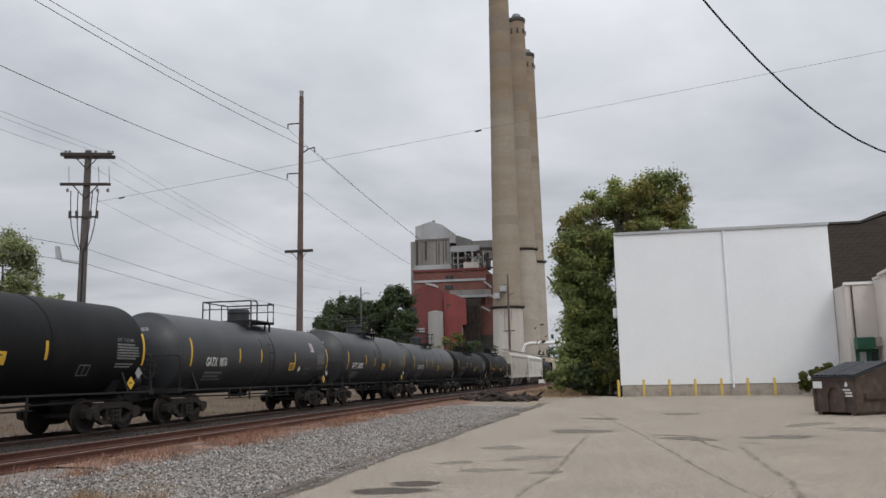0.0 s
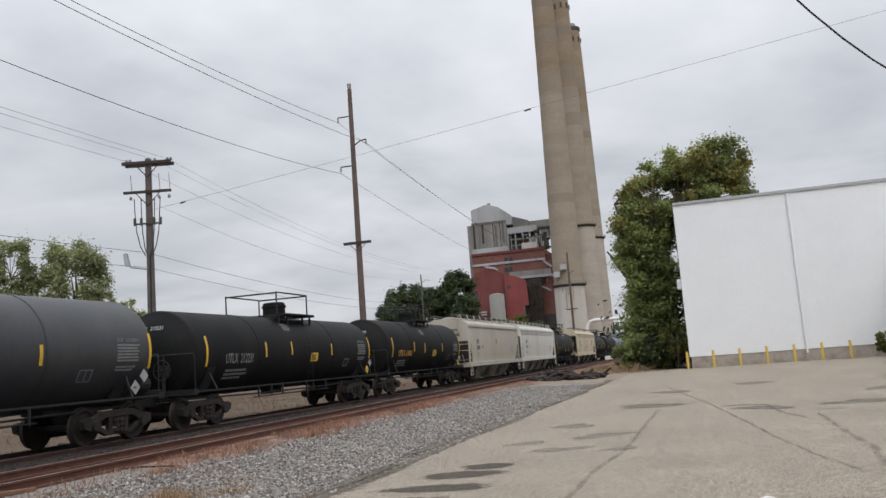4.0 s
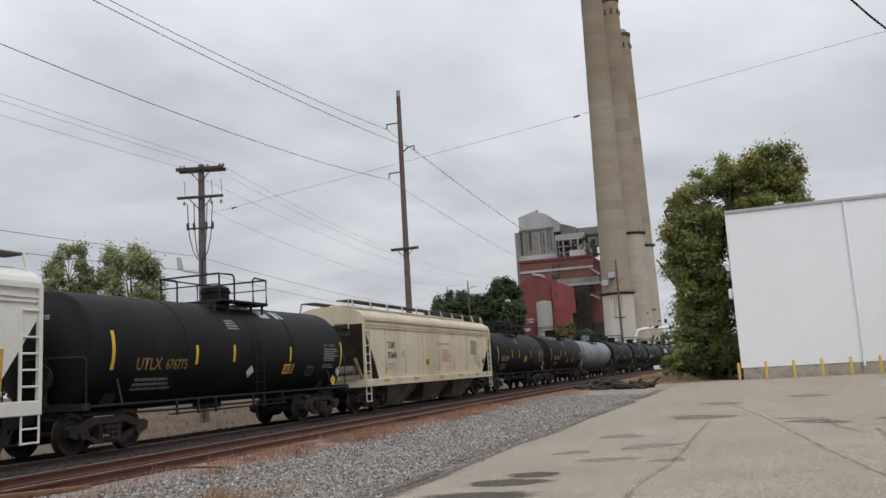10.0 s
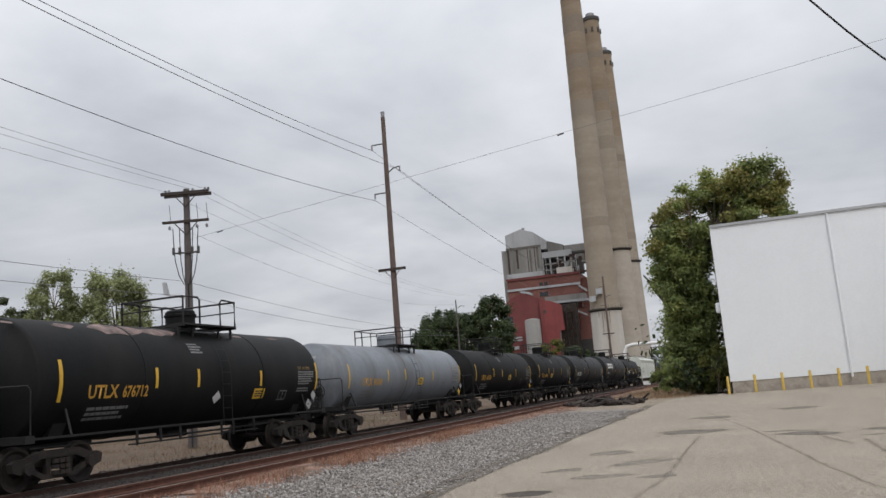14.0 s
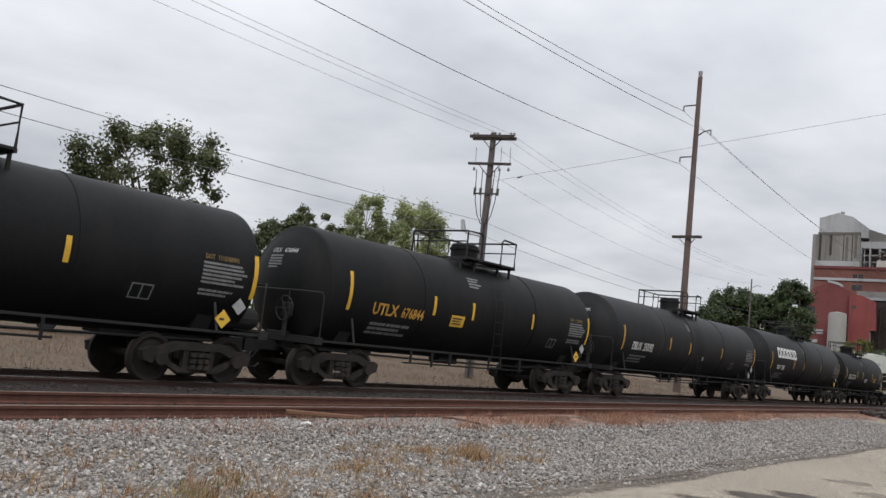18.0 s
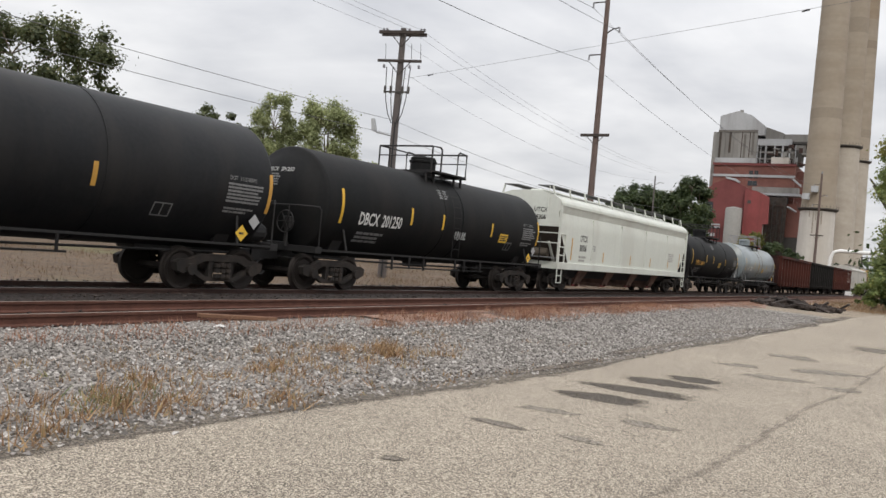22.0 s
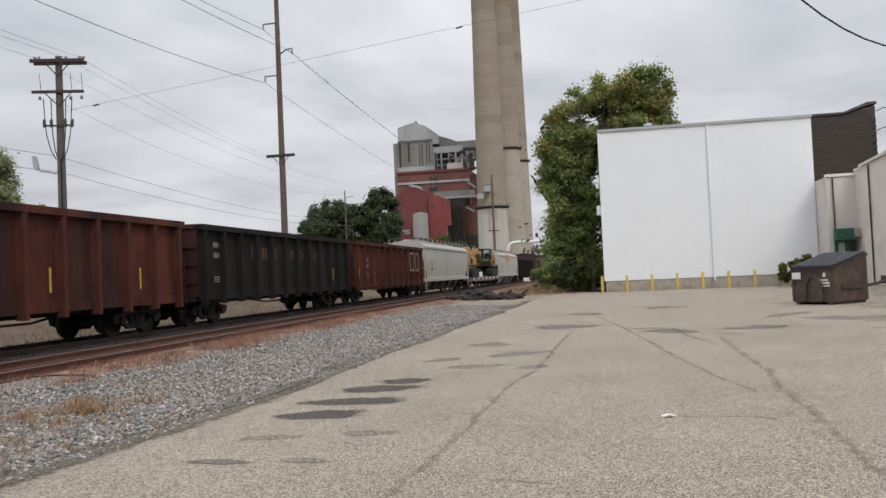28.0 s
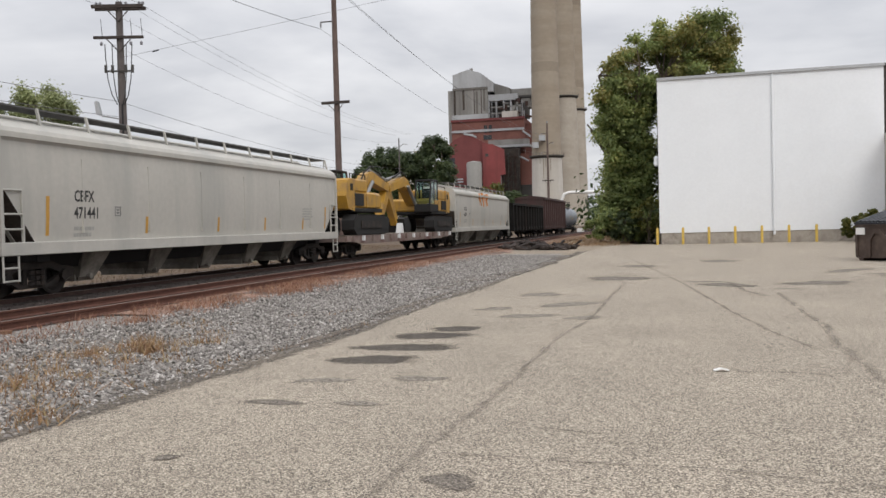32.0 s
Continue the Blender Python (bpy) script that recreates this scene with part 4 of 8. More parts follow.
def hopper_car(L, label, paint, letters, number, eave=3.8, bays=3, stripes=STRIPE_O, deep=True, seed=0, graffiti=False, ink=INK_K, ribs=0, mark_at=-0.342, badge=False, red_print=False):
    """A covered hopper: slab sides that curve in at the eaves, slope sheets and chutes, running boards."""
    rng = random.Random(seed)
    car = thing("covered_hopper_car", pose(0, 0, RAIL_Z), label, "hopper car", "cars of the freight train")
    half = L / 2
    bh = half - 0.55          # body end
    W = 1.55
    shed = letters == "UTCX"
    if shed:      # overhanging roof edge, sheet recessed beneath it
        flank = [(W - 0.05, 1.20), (W - 0.02, 2.0), (W - 0.02, 2.9), (W - 0.10, eave - 0.56), (W, eave - 0.26), (W, eave - 0.14)]
    else:         # flank bellies out a little and tucks in under the eave ledge
        flank = [(W - 0.10, 1.20), (W - 0.05, 1.75), (W - 0.02, 2.35), (W - 0.02, 2.95), (W - 0.05, eave - 0.34), (W, eave - 0.26), (W, eave - 0.14)]
    half_sec = flank + [(W - 0.05, eave - 0.04), (W - 0.25, eave + 0.10), (0.75, eave + 0.27), (0.0, eave + 0.32)]
    sec = half_sec + [(-x, z) for x, z in reversed(half_sec[:-1])]
    body = bmesh.new()
    slope_in = 1.9
    cut_in, cut_z = {"TCMX": (1.5, eave - 0.42), "CEFX": (1.25, 3.05), "CBFX": (1.15, 2.62), "UTCX": (1.22, 2.68)}.get(letters, (1.0, 2.4))
    tall = letters in ("TCMX", "CEFX", "ACFX")

    def end_y(z):
        return bh if z >= cut_z else bh - cut_in * (cut_z - z) / (cut_z - 1.20)
    # the cut's corner is a level of its own in the section
    lvl = []
    for (xa, za), (xb, zb) in zip(sec, sec[1:]):
        lvl.append((xa, za))
        if (za - cut_z) * (zb - cut_z) < 0:
            u = (cut_z - za) / (zb - za)
            lvl.append((xa + (xb - xa) * u, cut_z))
    lvl.append(sec[-1])
    lo = [body.verts.new((x, -end_y(z), z)) for x, z in lvl]
    hi = [body.verts.new((x, end_y(z), z)) for x, z in lvl]
    for a in range(len(lvl) - 1):
        body.faces.new((lo[a], lo[a + 1], hi[a + 1], hi[a]))
    body.faces.new((lo[-1], lo[0], hi[0], hi[-1]))
    up_i = [a for a, (x, z) in enumerate(lvl) if z >= cut_z - 1e-6]
    dn_l, dn_r = [a for a in range(up_i[0] + 1)], [a for a in range(up_i[-1], len(lvl))]
    slopes = []
    for ring, s in ((lo, -1), (hi, 1)):
        body.faces.new([ring[a] for a in up_i])
        slopes.append(body.faces.new([ring[a] for a in dn_l] + [ring[a] for a in dn_r]))
    bmesh.ops.recalc_face_normals(body, faces=body.faces[:])
    # end slope faces: rust and grime, coloured darker to hold their shade
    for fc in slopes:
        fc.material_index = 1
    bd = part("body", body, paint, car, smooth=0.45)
    bd.data.materials.append(SLOPE_SHADED if ribs else UNDER)
    part("eave_rail", box(W - 0.03, W + 0.035, -bh, bh, eave - 0.27, eave - 0.17), paint, bd)
    if ribs:
        for i in range(ribs):
            y = -bh + (i + 1) * 2 * bh / (ribs + 1)
            part("side_seam", box(W - 0.08, W - 0.012, y - 0.012, y + 0.012, 1.45, eave - 0.6), SEAM if ribs == 7 else paint, bd)
    if letters in ("TCMX", "CEFX"):
        for q in (0.12, 0.22):
            part("eave_ridge", box(W - 0.08, W + 0.012, -bh + 0.05, bh - 0.05, eave - 0.34 - q, eave - 0.34 - q + 0.045), paint, bd)
    # sills, end posts and ladders
    for s in (1, -1):
        part("side_sill", box(s * W - 0.10 if s > 0 else -W - 0.05, s * W + 0.05 if s > 0 else -W + 0.10, -half + 0.55, half - 0.55, 0.98, 1.27, 0.015), paint, car)
        y = s * (half - 0.62)
        part("end_sill", box(-W + 0.104, W - 0.104, y - 0.08, y + 0.08, 0.98, 1.27), paint, car)
        y = s * (bh - 0.05)
        for sx in (1, -1):
            part("corner_post", box(sx * (W + 0.0) - 0.045, sx * (W + 0.0) + 0.045, y - 0.045, y + 0.045, 1.274, eave - 0.2), paint, car)
            lad = bmesh.new()
            yi = s * (bh - (0.52 if tall else 0.66))
            zl = 3.1 if tall else 2.42
            add_box(lad, sx * W - 0.025, sx * W + 0.025, yi - 0.025, yi + 0.025, 1.274, zl)
            for z in [1.55 + 0.33 * q for q in range(int((zl - 1.5) / 0.33))] + [zl - 0.02]:
                add_rod(lad, (sx * (W + 0.01), y, z), (sx * (W + 0.01), yi, z), 0.024, seg=6)
            part("side_ladder", lad, paint, car)
            st = bmesh.new()
            for dy in (0.0, -0.44):
                add_rod(st, (sx * (W + 0.01), y + s * dy, 0.98), (sx * (W + 0.01), y + s * dy, 0.42), 0.024, seg=6)
            for z in (0.44, 0.72):
                add_rod(st, (sx * (W + 0.01), y, z), (sx * (W + 0.01), y - s * 0.44, z), 0.022, seg=6)
            part("step_stirrup", st, paint, car)
        if not tall:
            rails_end = bmesh.new()
            for z in (2.02, 2.42):
                add_rod(rails_end, (-W, y, z), (W, y, z), 0.022, seg=6)
            part("end_railing", rails_end, paint, car)
        part("bolster_web", box(-1.2, 1.2, s * (bh - 1.35) - 0.03, s * (bh - 1.35) + 0.03, 1.20, 2.0 if tall else 1.7), paint, car)
        if s < 0:
            part("end_platform", box(-W + 0.2, W - 0.2, y - 0.25, y + 0.25, 1.40, 1.45), GALV, car)
            part("brake_cylinder", lathe([(0, -0.45), (0.17, -0.42), (0.2, -0.3), (0.2, 0.3), (0.17, 0.42), (0, 0.45)], "x", 14, (0.35, -bh + 0.75, 1.62)), UNDER, car, smooth=0.6)
            part("slope_support", prism([(-bh + 1.05, 1.27), (-bh + 1.15, 1.27), (-bh + 0.55, 2.1), (-bh + 0.45, 2.1)], "x", 0.85, 0.95), paint, car)
    share("brake_wheel", cached("brake_wheel", brake_wheel_mesh, GEAR_M), car, pose(-0.6, -half + 0.45, 2.5))
    # chutes
    span = 2 * bh - 2 * slope_in - 0.6
    n = bays
    for i in range(n):
        y0 = -span / 2 + span * i / n + 0.08
        y1 = -span / 2 + span * (i + 1) / n - 0.08
        ym = (y0 + y1) / 2
        bm = bmesh.new()
        d = 0.24 if deep else 0.34
        if not deep:
            y0, y1 = ym - 0.62, ym + 0.62
        tx = 1.46 if deep else 1.22
        top = [(-tx, y0), (tx, y0), (tx, y1), (-tx, y1)]
        hl = max(0.36, 0.25 * (y1 - y0)) if deep else 0.30
        hx = 0.95 if deep else 0.80
        bot = [(-hx, ym - hl), (hx, ym - hl), (hx, ym + hl), (-hx, ym + hl)]
        tv = [bm.verts.new((x, y, 1.19)) for x, y in top]
        bv = [bm.verts.new((x, y, d)) for x, y in bot]
        bm.faces.new(bv[::-1])
        bm.faces.new(tv)
        for q in range(4):
            bm.faces.new((tv[q], bv[q], bv[(q + 1) % 4], tv[(q + 1) % 4]))
        add_box(bm, -hx + 0.1, hx - 0.1, ym - hl - 0.06, ym + hl + 0.06, d - 0.10, d + 0.06)
        add_rod(bm, (0.5, ym, d + 0.02), (hx + 0.12, ym, d + 0.02), 0.07)
        bmesh.ops.recalc_face_normals(bm, faces=bm.faces[:])
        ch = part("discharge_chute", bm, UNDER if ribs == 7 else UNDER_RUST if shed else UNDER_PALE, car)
        if not deep:
            part("outlet_gate", box(hx - 0.09, hx - 0.04, ym - 0.30, ym + 0.30, d - 0.08, d + 0.10), GATE_RED if shed else UNDER, ch, "outlet gate")
    # near-black filler behind the chutes, so the gaps between them read black
    if not deep:
        part("hopper_belly", prism([(-1.25, 1.20), (1.25, 1.20), (0.85, 0.62), (-0.85, 0.62)], "y", -span / 2 - 0.3, span / 2 + 0.3), GEAR_M, car)
    sill = bmesh.new()
    add_box(sill, -0.3, 0.3, -half + 0.75, half - 0.75, 0.80, 1.18)
    for s in (1, -1):
        add_box(sill, -1.3, 1.3, s * (half - 2.08) - 0.2, s * (half - 2.08) + 0.2, 0.82, 1.16)
    part("centre_sill", sill, GEAR_M, car)
    # roof running boards and hatches
    zt = eave + 0.50
    for x0, x1 in ((0.46, 1.08), (-1.08, -0.46)):
        part("running_board", box(x0, x1, -half + 0.5, half - 0.5, zt, zt + 0.035), GRATING, car)
    nst = int(L / 1.65)
    for i in range(nst + 1):
        y = -half + 0.6 + (L - 1.2) * i / nst
        for s in (1, -1):
            part("board_bracket", prism([(s * 1.22, eave + 0.10), (s * 1.16, eave + 0.12), (s * 1.06, zt + 0.04), (s * 1.12, zt + 0.04)], "y", y - 0.028, y + 0.028), paint, car)
    hatch = bmesh.new()
    add_box(hatch, -0.30, 0.30, -bh + 0.8, bh - 0.8, eave + 0.28, eave + 0.44, 0.04)
    part("roof_hatch", hatch, paint, car)
    for s in (1, -1):
        bm = bmesh.new()
        add_tube(bm, [(1.0, s * (half - 0.5), zt), (1.0, s * (half - 0.48), zt - 0.1), (1.0, s * (half - 0.42), eave - 0.6)], 0.02)
        part("roof_grab_iron", bm, paint, car)
    truck(car, half - 2.08)
    truck(car, -half + 2.08)
    couplers(car, half)
    # lettering
    for body_text, z in ((letters, eave - 0.55), (number, eave - 0.85)):
        em = text_bm(body_text, 0.26, 0.85)
        for v in em.verts:
            v.co = (0.35 + v.co.x, -bh - 0.008, z + v.co.y)
        part("end_mark", em, ink, bd)
    tz = 2.33 if ribs in (0, 7) else 2.08

    def on_flank(bm, y, z, lift=0.006):
        for v in bm.verts:
            u, w, d = v.co
            v.co = (float(np.interp(z + w, [q[1] for q in flank], [q[0] for q in flank])) + lift + d, y + u, z + w)
        return bm
    part("reporting_mark", on_flank(text_bm(letters, 0.38, 0.76), mark_at * L, tz + 0.12), ink, bd)
    part("reporting_number", on_flank(text_bm(number, 0.38, 0.80), mark_at * L, tz - 0.28), ink, bd)
    part("small_print", on_flank(bars_bm(0.9, 0.30, 2, seed), mark_at * L, tz - 0.75), INK_PALE, bd)
    part("small_print", on_flank(bars_bm(1.0, 0.5, 5, seed + 1), 0.30 * L, 1.75), INK_PALE, bd)
    bm = bmesh.new()
    for q in ((0, 0.24, 0, 0.02), (0, 0.24, 0.22, 0.24), (0, 0.02, 0.02, 0.22), (0.22, 0.24, 0.02, 0.22), (0.07, 0.17, 0.06, 0.10), (0.07, 0.17, 0.14, 0.17)):
        add_box(bm, q[0], q[1], q[2], q[3], 0, 0.003)
    part("framed_mark", on_flank(bm, mark_at * L + 1.5, tz - 0.22), INK_DIM, bd)
    for u in (-0.40, -0.21, -0.02, 0.14, 0.30, 0.41):
        if ribs == 7:
            part("reflector_stripe", on_wall(rect_bm(0.62, 0.11, 1), W + 0.052, u * L * 0.95, 1.12), STRIPE_O, bd)
            continue
        part("reflector_stripe", on_flank(rect_bm(0.11, 0.45 if abs(u) < 0.38 else 0.90, 5), u * L, 1.40), stripes, bd)
    if red_print:
        part("red_stencil", on_flank(bars_bm(2.6, 0.16, 1, 31, 0.85), -0.02 * L, 2.62), INK_RED, bd, "faded red stencilled line")
        part("red_stencil", on_flank(bars_bm(1.3, 0.62, 6, 32), 0.02 * L, 1.85), INK_RED, bd, "faded red block of print")
        part("yellow_panel", on_flank(rect_bm(0.5, 0.32, 1), -0.10 * L, 1.72), PLAC_Y, bd)
        part("panel_print", on_flank(bars_bm(0.42, 0.24, 3, 33), -0.10 * L + 0.04, 1.76, 0.013), INK_K, bd)
        part("small_print", on_flank(bars_bm(1.25, 0.75, 8, 34), 0.27 * L, 2.2), INK_K2, bd)
        part("black_panel", on_flank(rect_bm(0.34, 0.26, 1), 0.385 * L, 1.72), INK_K, bd)
        part("yellow_diamond", on_flank(diamond_bm(0.36), 0.35 * L, 1.72), STRIPE_O, bd)
    if badge:
        part("yellow_badge", on_flank(rect_bm(0.50, 0.40, 1), -0.01 * L, 2.38), PLAC_Y, bd)
        part("badge_print", on_flank(bars_bm(0.45, 0.3, 3, 5), -0.01 * L + 0.03, 2.43, 0.012), INK_K, bd)
    if graffiti:
        g = bmesh.new()
        for q in range(6):
            pts = [(0.55 * q + rng.uniform(-0.2, 0.2), rng.uniform(-0.1, 0.1) + 0.3 * j, 0) for j in range(4)]
            add_tube(g, pts, 0.07, 4)
            add_tube(g, [(pts[0][0] - 0.2, 0.3 + rng.uniform(0, 0.4), 0), (pts[0][0] + 0.35, 0.4 + rng.uniform(0, 0.5), 0)], 0.06, 4)
        part("graffiti", on_flank(g, -0.1 * L, 2.9, -0.03), GRAF_O, bd, "orange sprayed graffiti")
    return car


def gondola_car(L, label, paint, height=2.42, ribs=12, number="", seed=0, logo=False, roof=False, letters=True, rusty_end=None):
    """An open gondola with rolled side posts, a top chord and end walls."""
    rng = random.Random(seed)
    car = thing("gondola_car" if not roof else "box_car", pose(0, 0, RAIL_Z), label, "gondola car" if not roof else "box car", "cars of the freight train")
    half = L / 2
    e = half - 0.62
    z0, z1, W = 1.02, 1.02 + height, 1.50
    part("floor_pan", box(-W, W, -e, e, z0, z0 + 0.12), paint, car)
    sides = []
    for s in (1, -1):
        sd = part("side_wall", box(s * W - 0.03, s * W + 0.03, -e, e, z0 - 0.1, z1), paint, car)
        sides.append(sd)
        part("top_chord", box(s * W - 0.06 if s > 0 else -W - 0.24, s * W + 0.24 if s > 0 else -W + 0.06, -e - 0.04, e + 0.04, z1 - 0.16, z1 + 0.03), paint, sd)
        part("bottom_chord", box(s * W - 0.04, s * W + 0.09, -e, e, z0 - 0.14, z0 + 0.10), paint, sd)
        me = cached(("side_post", height), lambda: prism([(0, -0.13), (0.20, -0.075), (0.20, 0.075), (0, 0.13)], "z", z0 - 0.28, z1 - 0.14), paint)
        me2 = me if me.materials[0] == paint else None
        if me2 is None:
            me2 = cached(("side_post", height, paint.name), lambda: prism([(0, -0.13), (0.20, -0.075), (0.20, 0.075), (0, 0.13)], "z", z0 - 0.28, z1 - 0.14), paint)
        for i in range(ribs):
            y = -e + 0.25 + (2 * e - 0.5) * i / (ribs - 1)
            share("side_post", me2, sd, pose(s * (W + 0.03), y, 0, 0, 0, 0 if s > 0 else 180))
    for s in (1, -1):
        en = part("end_wall", box(-W, W, s * e - 0.04, s * e + 0.04, z0, z1), rusty_end or paint, car)
        bm = bmesh.new()
        for z in (z0 + 0.5, z0 + 1.1, z0 + 1.7):
            add_box(bm, -W, W, s * e, s * (e + 0.10), z - 0.07, z + 0.07)
        add_box(bm, -W, W, s * e - 0.05, s * (e + 0.10), z1 - 0.12, z1 + 0.03)
        part("end_rib", bm, rusty_end or paint, en)
        lad = ladder_bm(1.6, 0.45, 0.02)
        for v in lad.verts:
            v.co = (W + 0.25, v.co.y + s * (e - 0.3), v.co.z + 0.5)
        part("ladder", lad, paint, car)
        bm = bmesh.new()
        add_box(bm, -1.4, 1.4, s * (half - 0.7) - 0.1, s * (half - 0.7) + 0.1, 0.85, 1.1)
        part("end_sill", bm, GEAR_M, car)
    if roof:
        part("roof", prism([(-W - 0.05, z1), (W + 0.05, z1), (W + 0.05, z1 + 0.1), (0, z1 + 0.3), (-W - 0.05, z1 + 0.1)], "y", -e, e), paint, car)
    sill = bmesh.new()
    add_box(sill, -0.35, 0.35, -half + 0.75, half - 0.75, 0.72, 1.02)
    for y in (-half + 2.3, half - 2.3):
        add_box(sill, -1.35, 1.35, y - 0.25, y + 0.25, 0.78, 1.0)
    add_tube(sill, [(0.8, -4, 0.9), (0.8, -1, 0.62), (0.8, 2, 0.62), (0.8, 4, 0.9)], 0.035)
    part("centre_sill", sill, GEAR_M, car)
    share("brake_wheel", cached("brake_wheel", brake_wheel_mesh, GEAR_M), car, pose(-0.8, -half + 0.5, 2.2))
    truck(car, half - 2.3)
    truck(car, -half + 2.3)
    couplers(car, half)
    if letters:
        mu, mz = (-0.352, -0.32) if logo else (-0.40, 0.0)
        part("reporting_mark", on_wall(bars_bm(0.8, 0.30, 1, seed + 2, 0.75), W + 0.03, mu * L, z0 + 1.64 + mz), INK_DIM2, sides[0])
        part("reporting_number", on_wall(bars_bm(0.9, 0.30, 1, seed + 5, 0.75), W + 0.03, mu * L, z0 + 1.27 + mz), INK_DIM2, sides[0])
        part("small_print", on_wall(bars_bm(0.8, 0.24, 3, seed + 3), W + 0.03, mu * L, z0 + 0.45), INK_DIM, sides[0])
        if logo:
            for y in (-e + 0.25, e - 0.25):
                part("reflector_stripe", on_wall(rect_bm(0.08, 0.58, 1), W + 0.225, y - 0.04, z0 + 0.42), STRIPE_O, sides[0])
        else:
            for u in ((0.33, 0.455) if rusty_end else (-0.455, -0.33, -0.1, 0.1, 0.33, 0.455)):
                part("reflector_stripe", on_wall(rect_bm(0.09, 0.62, 1), W + 0.032, u * L, z0 + 0.35), STRIPE_O, sides[0])
    if rusty_end:
        ro = mat("rust_orange_faded_letters", (0.085, 0.033, 0.019), 0.85, 0, 0.5, 3, dirt=(0.022, 0.014, 0.011), dirt_amount=0.85, dirt_scale=1.6)
        for k, (w, h) in enumerate(((0.62, 0.75), (0.52, 0.6), (0.55, 0.6), (0.30, 0.85), (0.50, 0.6), (0.55, 0.55), (0.30, 0.85), (0.5, 0.6))):
            for u0, u1, v0 in ((0.0, 0.42, rng.uniform(0.0, 0.15)), (0.58, 0.95, rng.uniform(0.0, 0.35))):
                bm = bmesh.new()
                add_box(bm, w * u0, w * u1, h * v0, h * rng.uniform(0.85, 1.0), 0, 0.003)
                part("faded_letter_bar", on_wall(bm, W + 0.03, -0.22 * L + 0.98 * k, z0 + 1.25), ro, sides[0], "rust-orange remains of large lettering")
    if logo:
        lg = bmesh.new()
        for q in ((0.0, 0.16, 0.0, 1.30), (0.16, 1.2, 0.0, 0.15), (0.16, 1.0, 1.15, 1.30), (1.55, 1.71, 0.0, 1.30), (2.41, 2.57, 0.0, 1.30)):
            add_box(lg, q[0], q[1], q[2], q[3], 0, 0.004)
        add_box(lg, 1.71, 2.41, 0.0, 0.15, 0, 0.004)
        add_box(lg, 1.71, 2.41, 1.15, 1.30, 0, 0.004)
        add_box(lg, 1.04, 1.20, 0.15, 1.30, 0, 0.004)
        part("railway_logo", on_wall(lg, W + 0.232, 0.223 * L, z0 + 0.75), LOGO_DIM, sides[0], "faded white block logo shapes")
    return car


def flat_car(L, label):
    car = thing("flat_car", pose(0, 0, RAIL_Z), label, "flat car", "cars of the freight train")
    half = L / 2
    red = mat("faded_red_flatcar_paint", (0.21, 0.16, 0.14), 0.8, 0, 0.25, 1.2, 0.1, 15, dirt=(0.12, 0.05, 0.038), dirt_amount=0.5, dirt_scale=0.8)
    deck = mat("worn_plank_deck", (0.19, 0.15, 0.12), 0.9, 0, 0.3, 2, 0.3, 20, rand=0.25)
    part("frame", box(-1.45, 1.45, -half + 0.6, half - 0.6, 0.80, 1.02), red, car)
    for s in (1, -1):
        sd = part("side_beam", prism([(-half + 0.6, 1.06), (half - 0.6, 1.06), (half - 0.6, 0.80), (half - 3.5, 0.66), (-half + 3.5, 0.66), (-half + 0.6, 0.80)], "x", s * 1.47, s * 1.55), red, car)
        n = 14
        for i in range(n):
            y = -half + 1.2 + (L - 2.4) * i / (n - 1)
            part("stake_pocket", box(s * 1.55, s * 1.66, y - 0.09, y + 0.09, 0.82, 1.05), PLAC_W if i % 2 else red, sd)
    pm = cached("deck_plank", lambda: box(-1.45, 1.45, -0.14, 0.14, 1.02, 1.075), deck)
    y = -half + 0.8
    while y < half - 0.75:
        share("deck_plank", pm, car, pose(0, y, 0))
        y += 0.30
    for y, m in ((-half + 2.2, PLAC_W), (-half + 2.7, GATE_RED), (-0.6, PLAC_W), (half - 2.4, PLAC_W)):
        part("tie_down_block", prism([(y - 0.24, 1.08), (y + 0.24, 1.08), (y + 0.12, 1.62), (y - 0.06, 1.62)], "x", 1.05, 1.35), m, car)
    truck(car, half - 2.3)
    truck(car, -half + 2.3)
    couplers(car, half)
    return car


CAB_GLASS = bpy.data.materials.new("tinted_cab_glass")
CAB_GLASS.use_nodes = True
for key, val in (("Base Color", (0.62, 0.80, 0.78, 1)), ("Transmission Weight", 1.0), ("Roughness", 0.04), ("IOR", 1.2)):
    CAB_GLASS.node_tree.nodes["Principled BSDF"].inputs[key].default_value = val


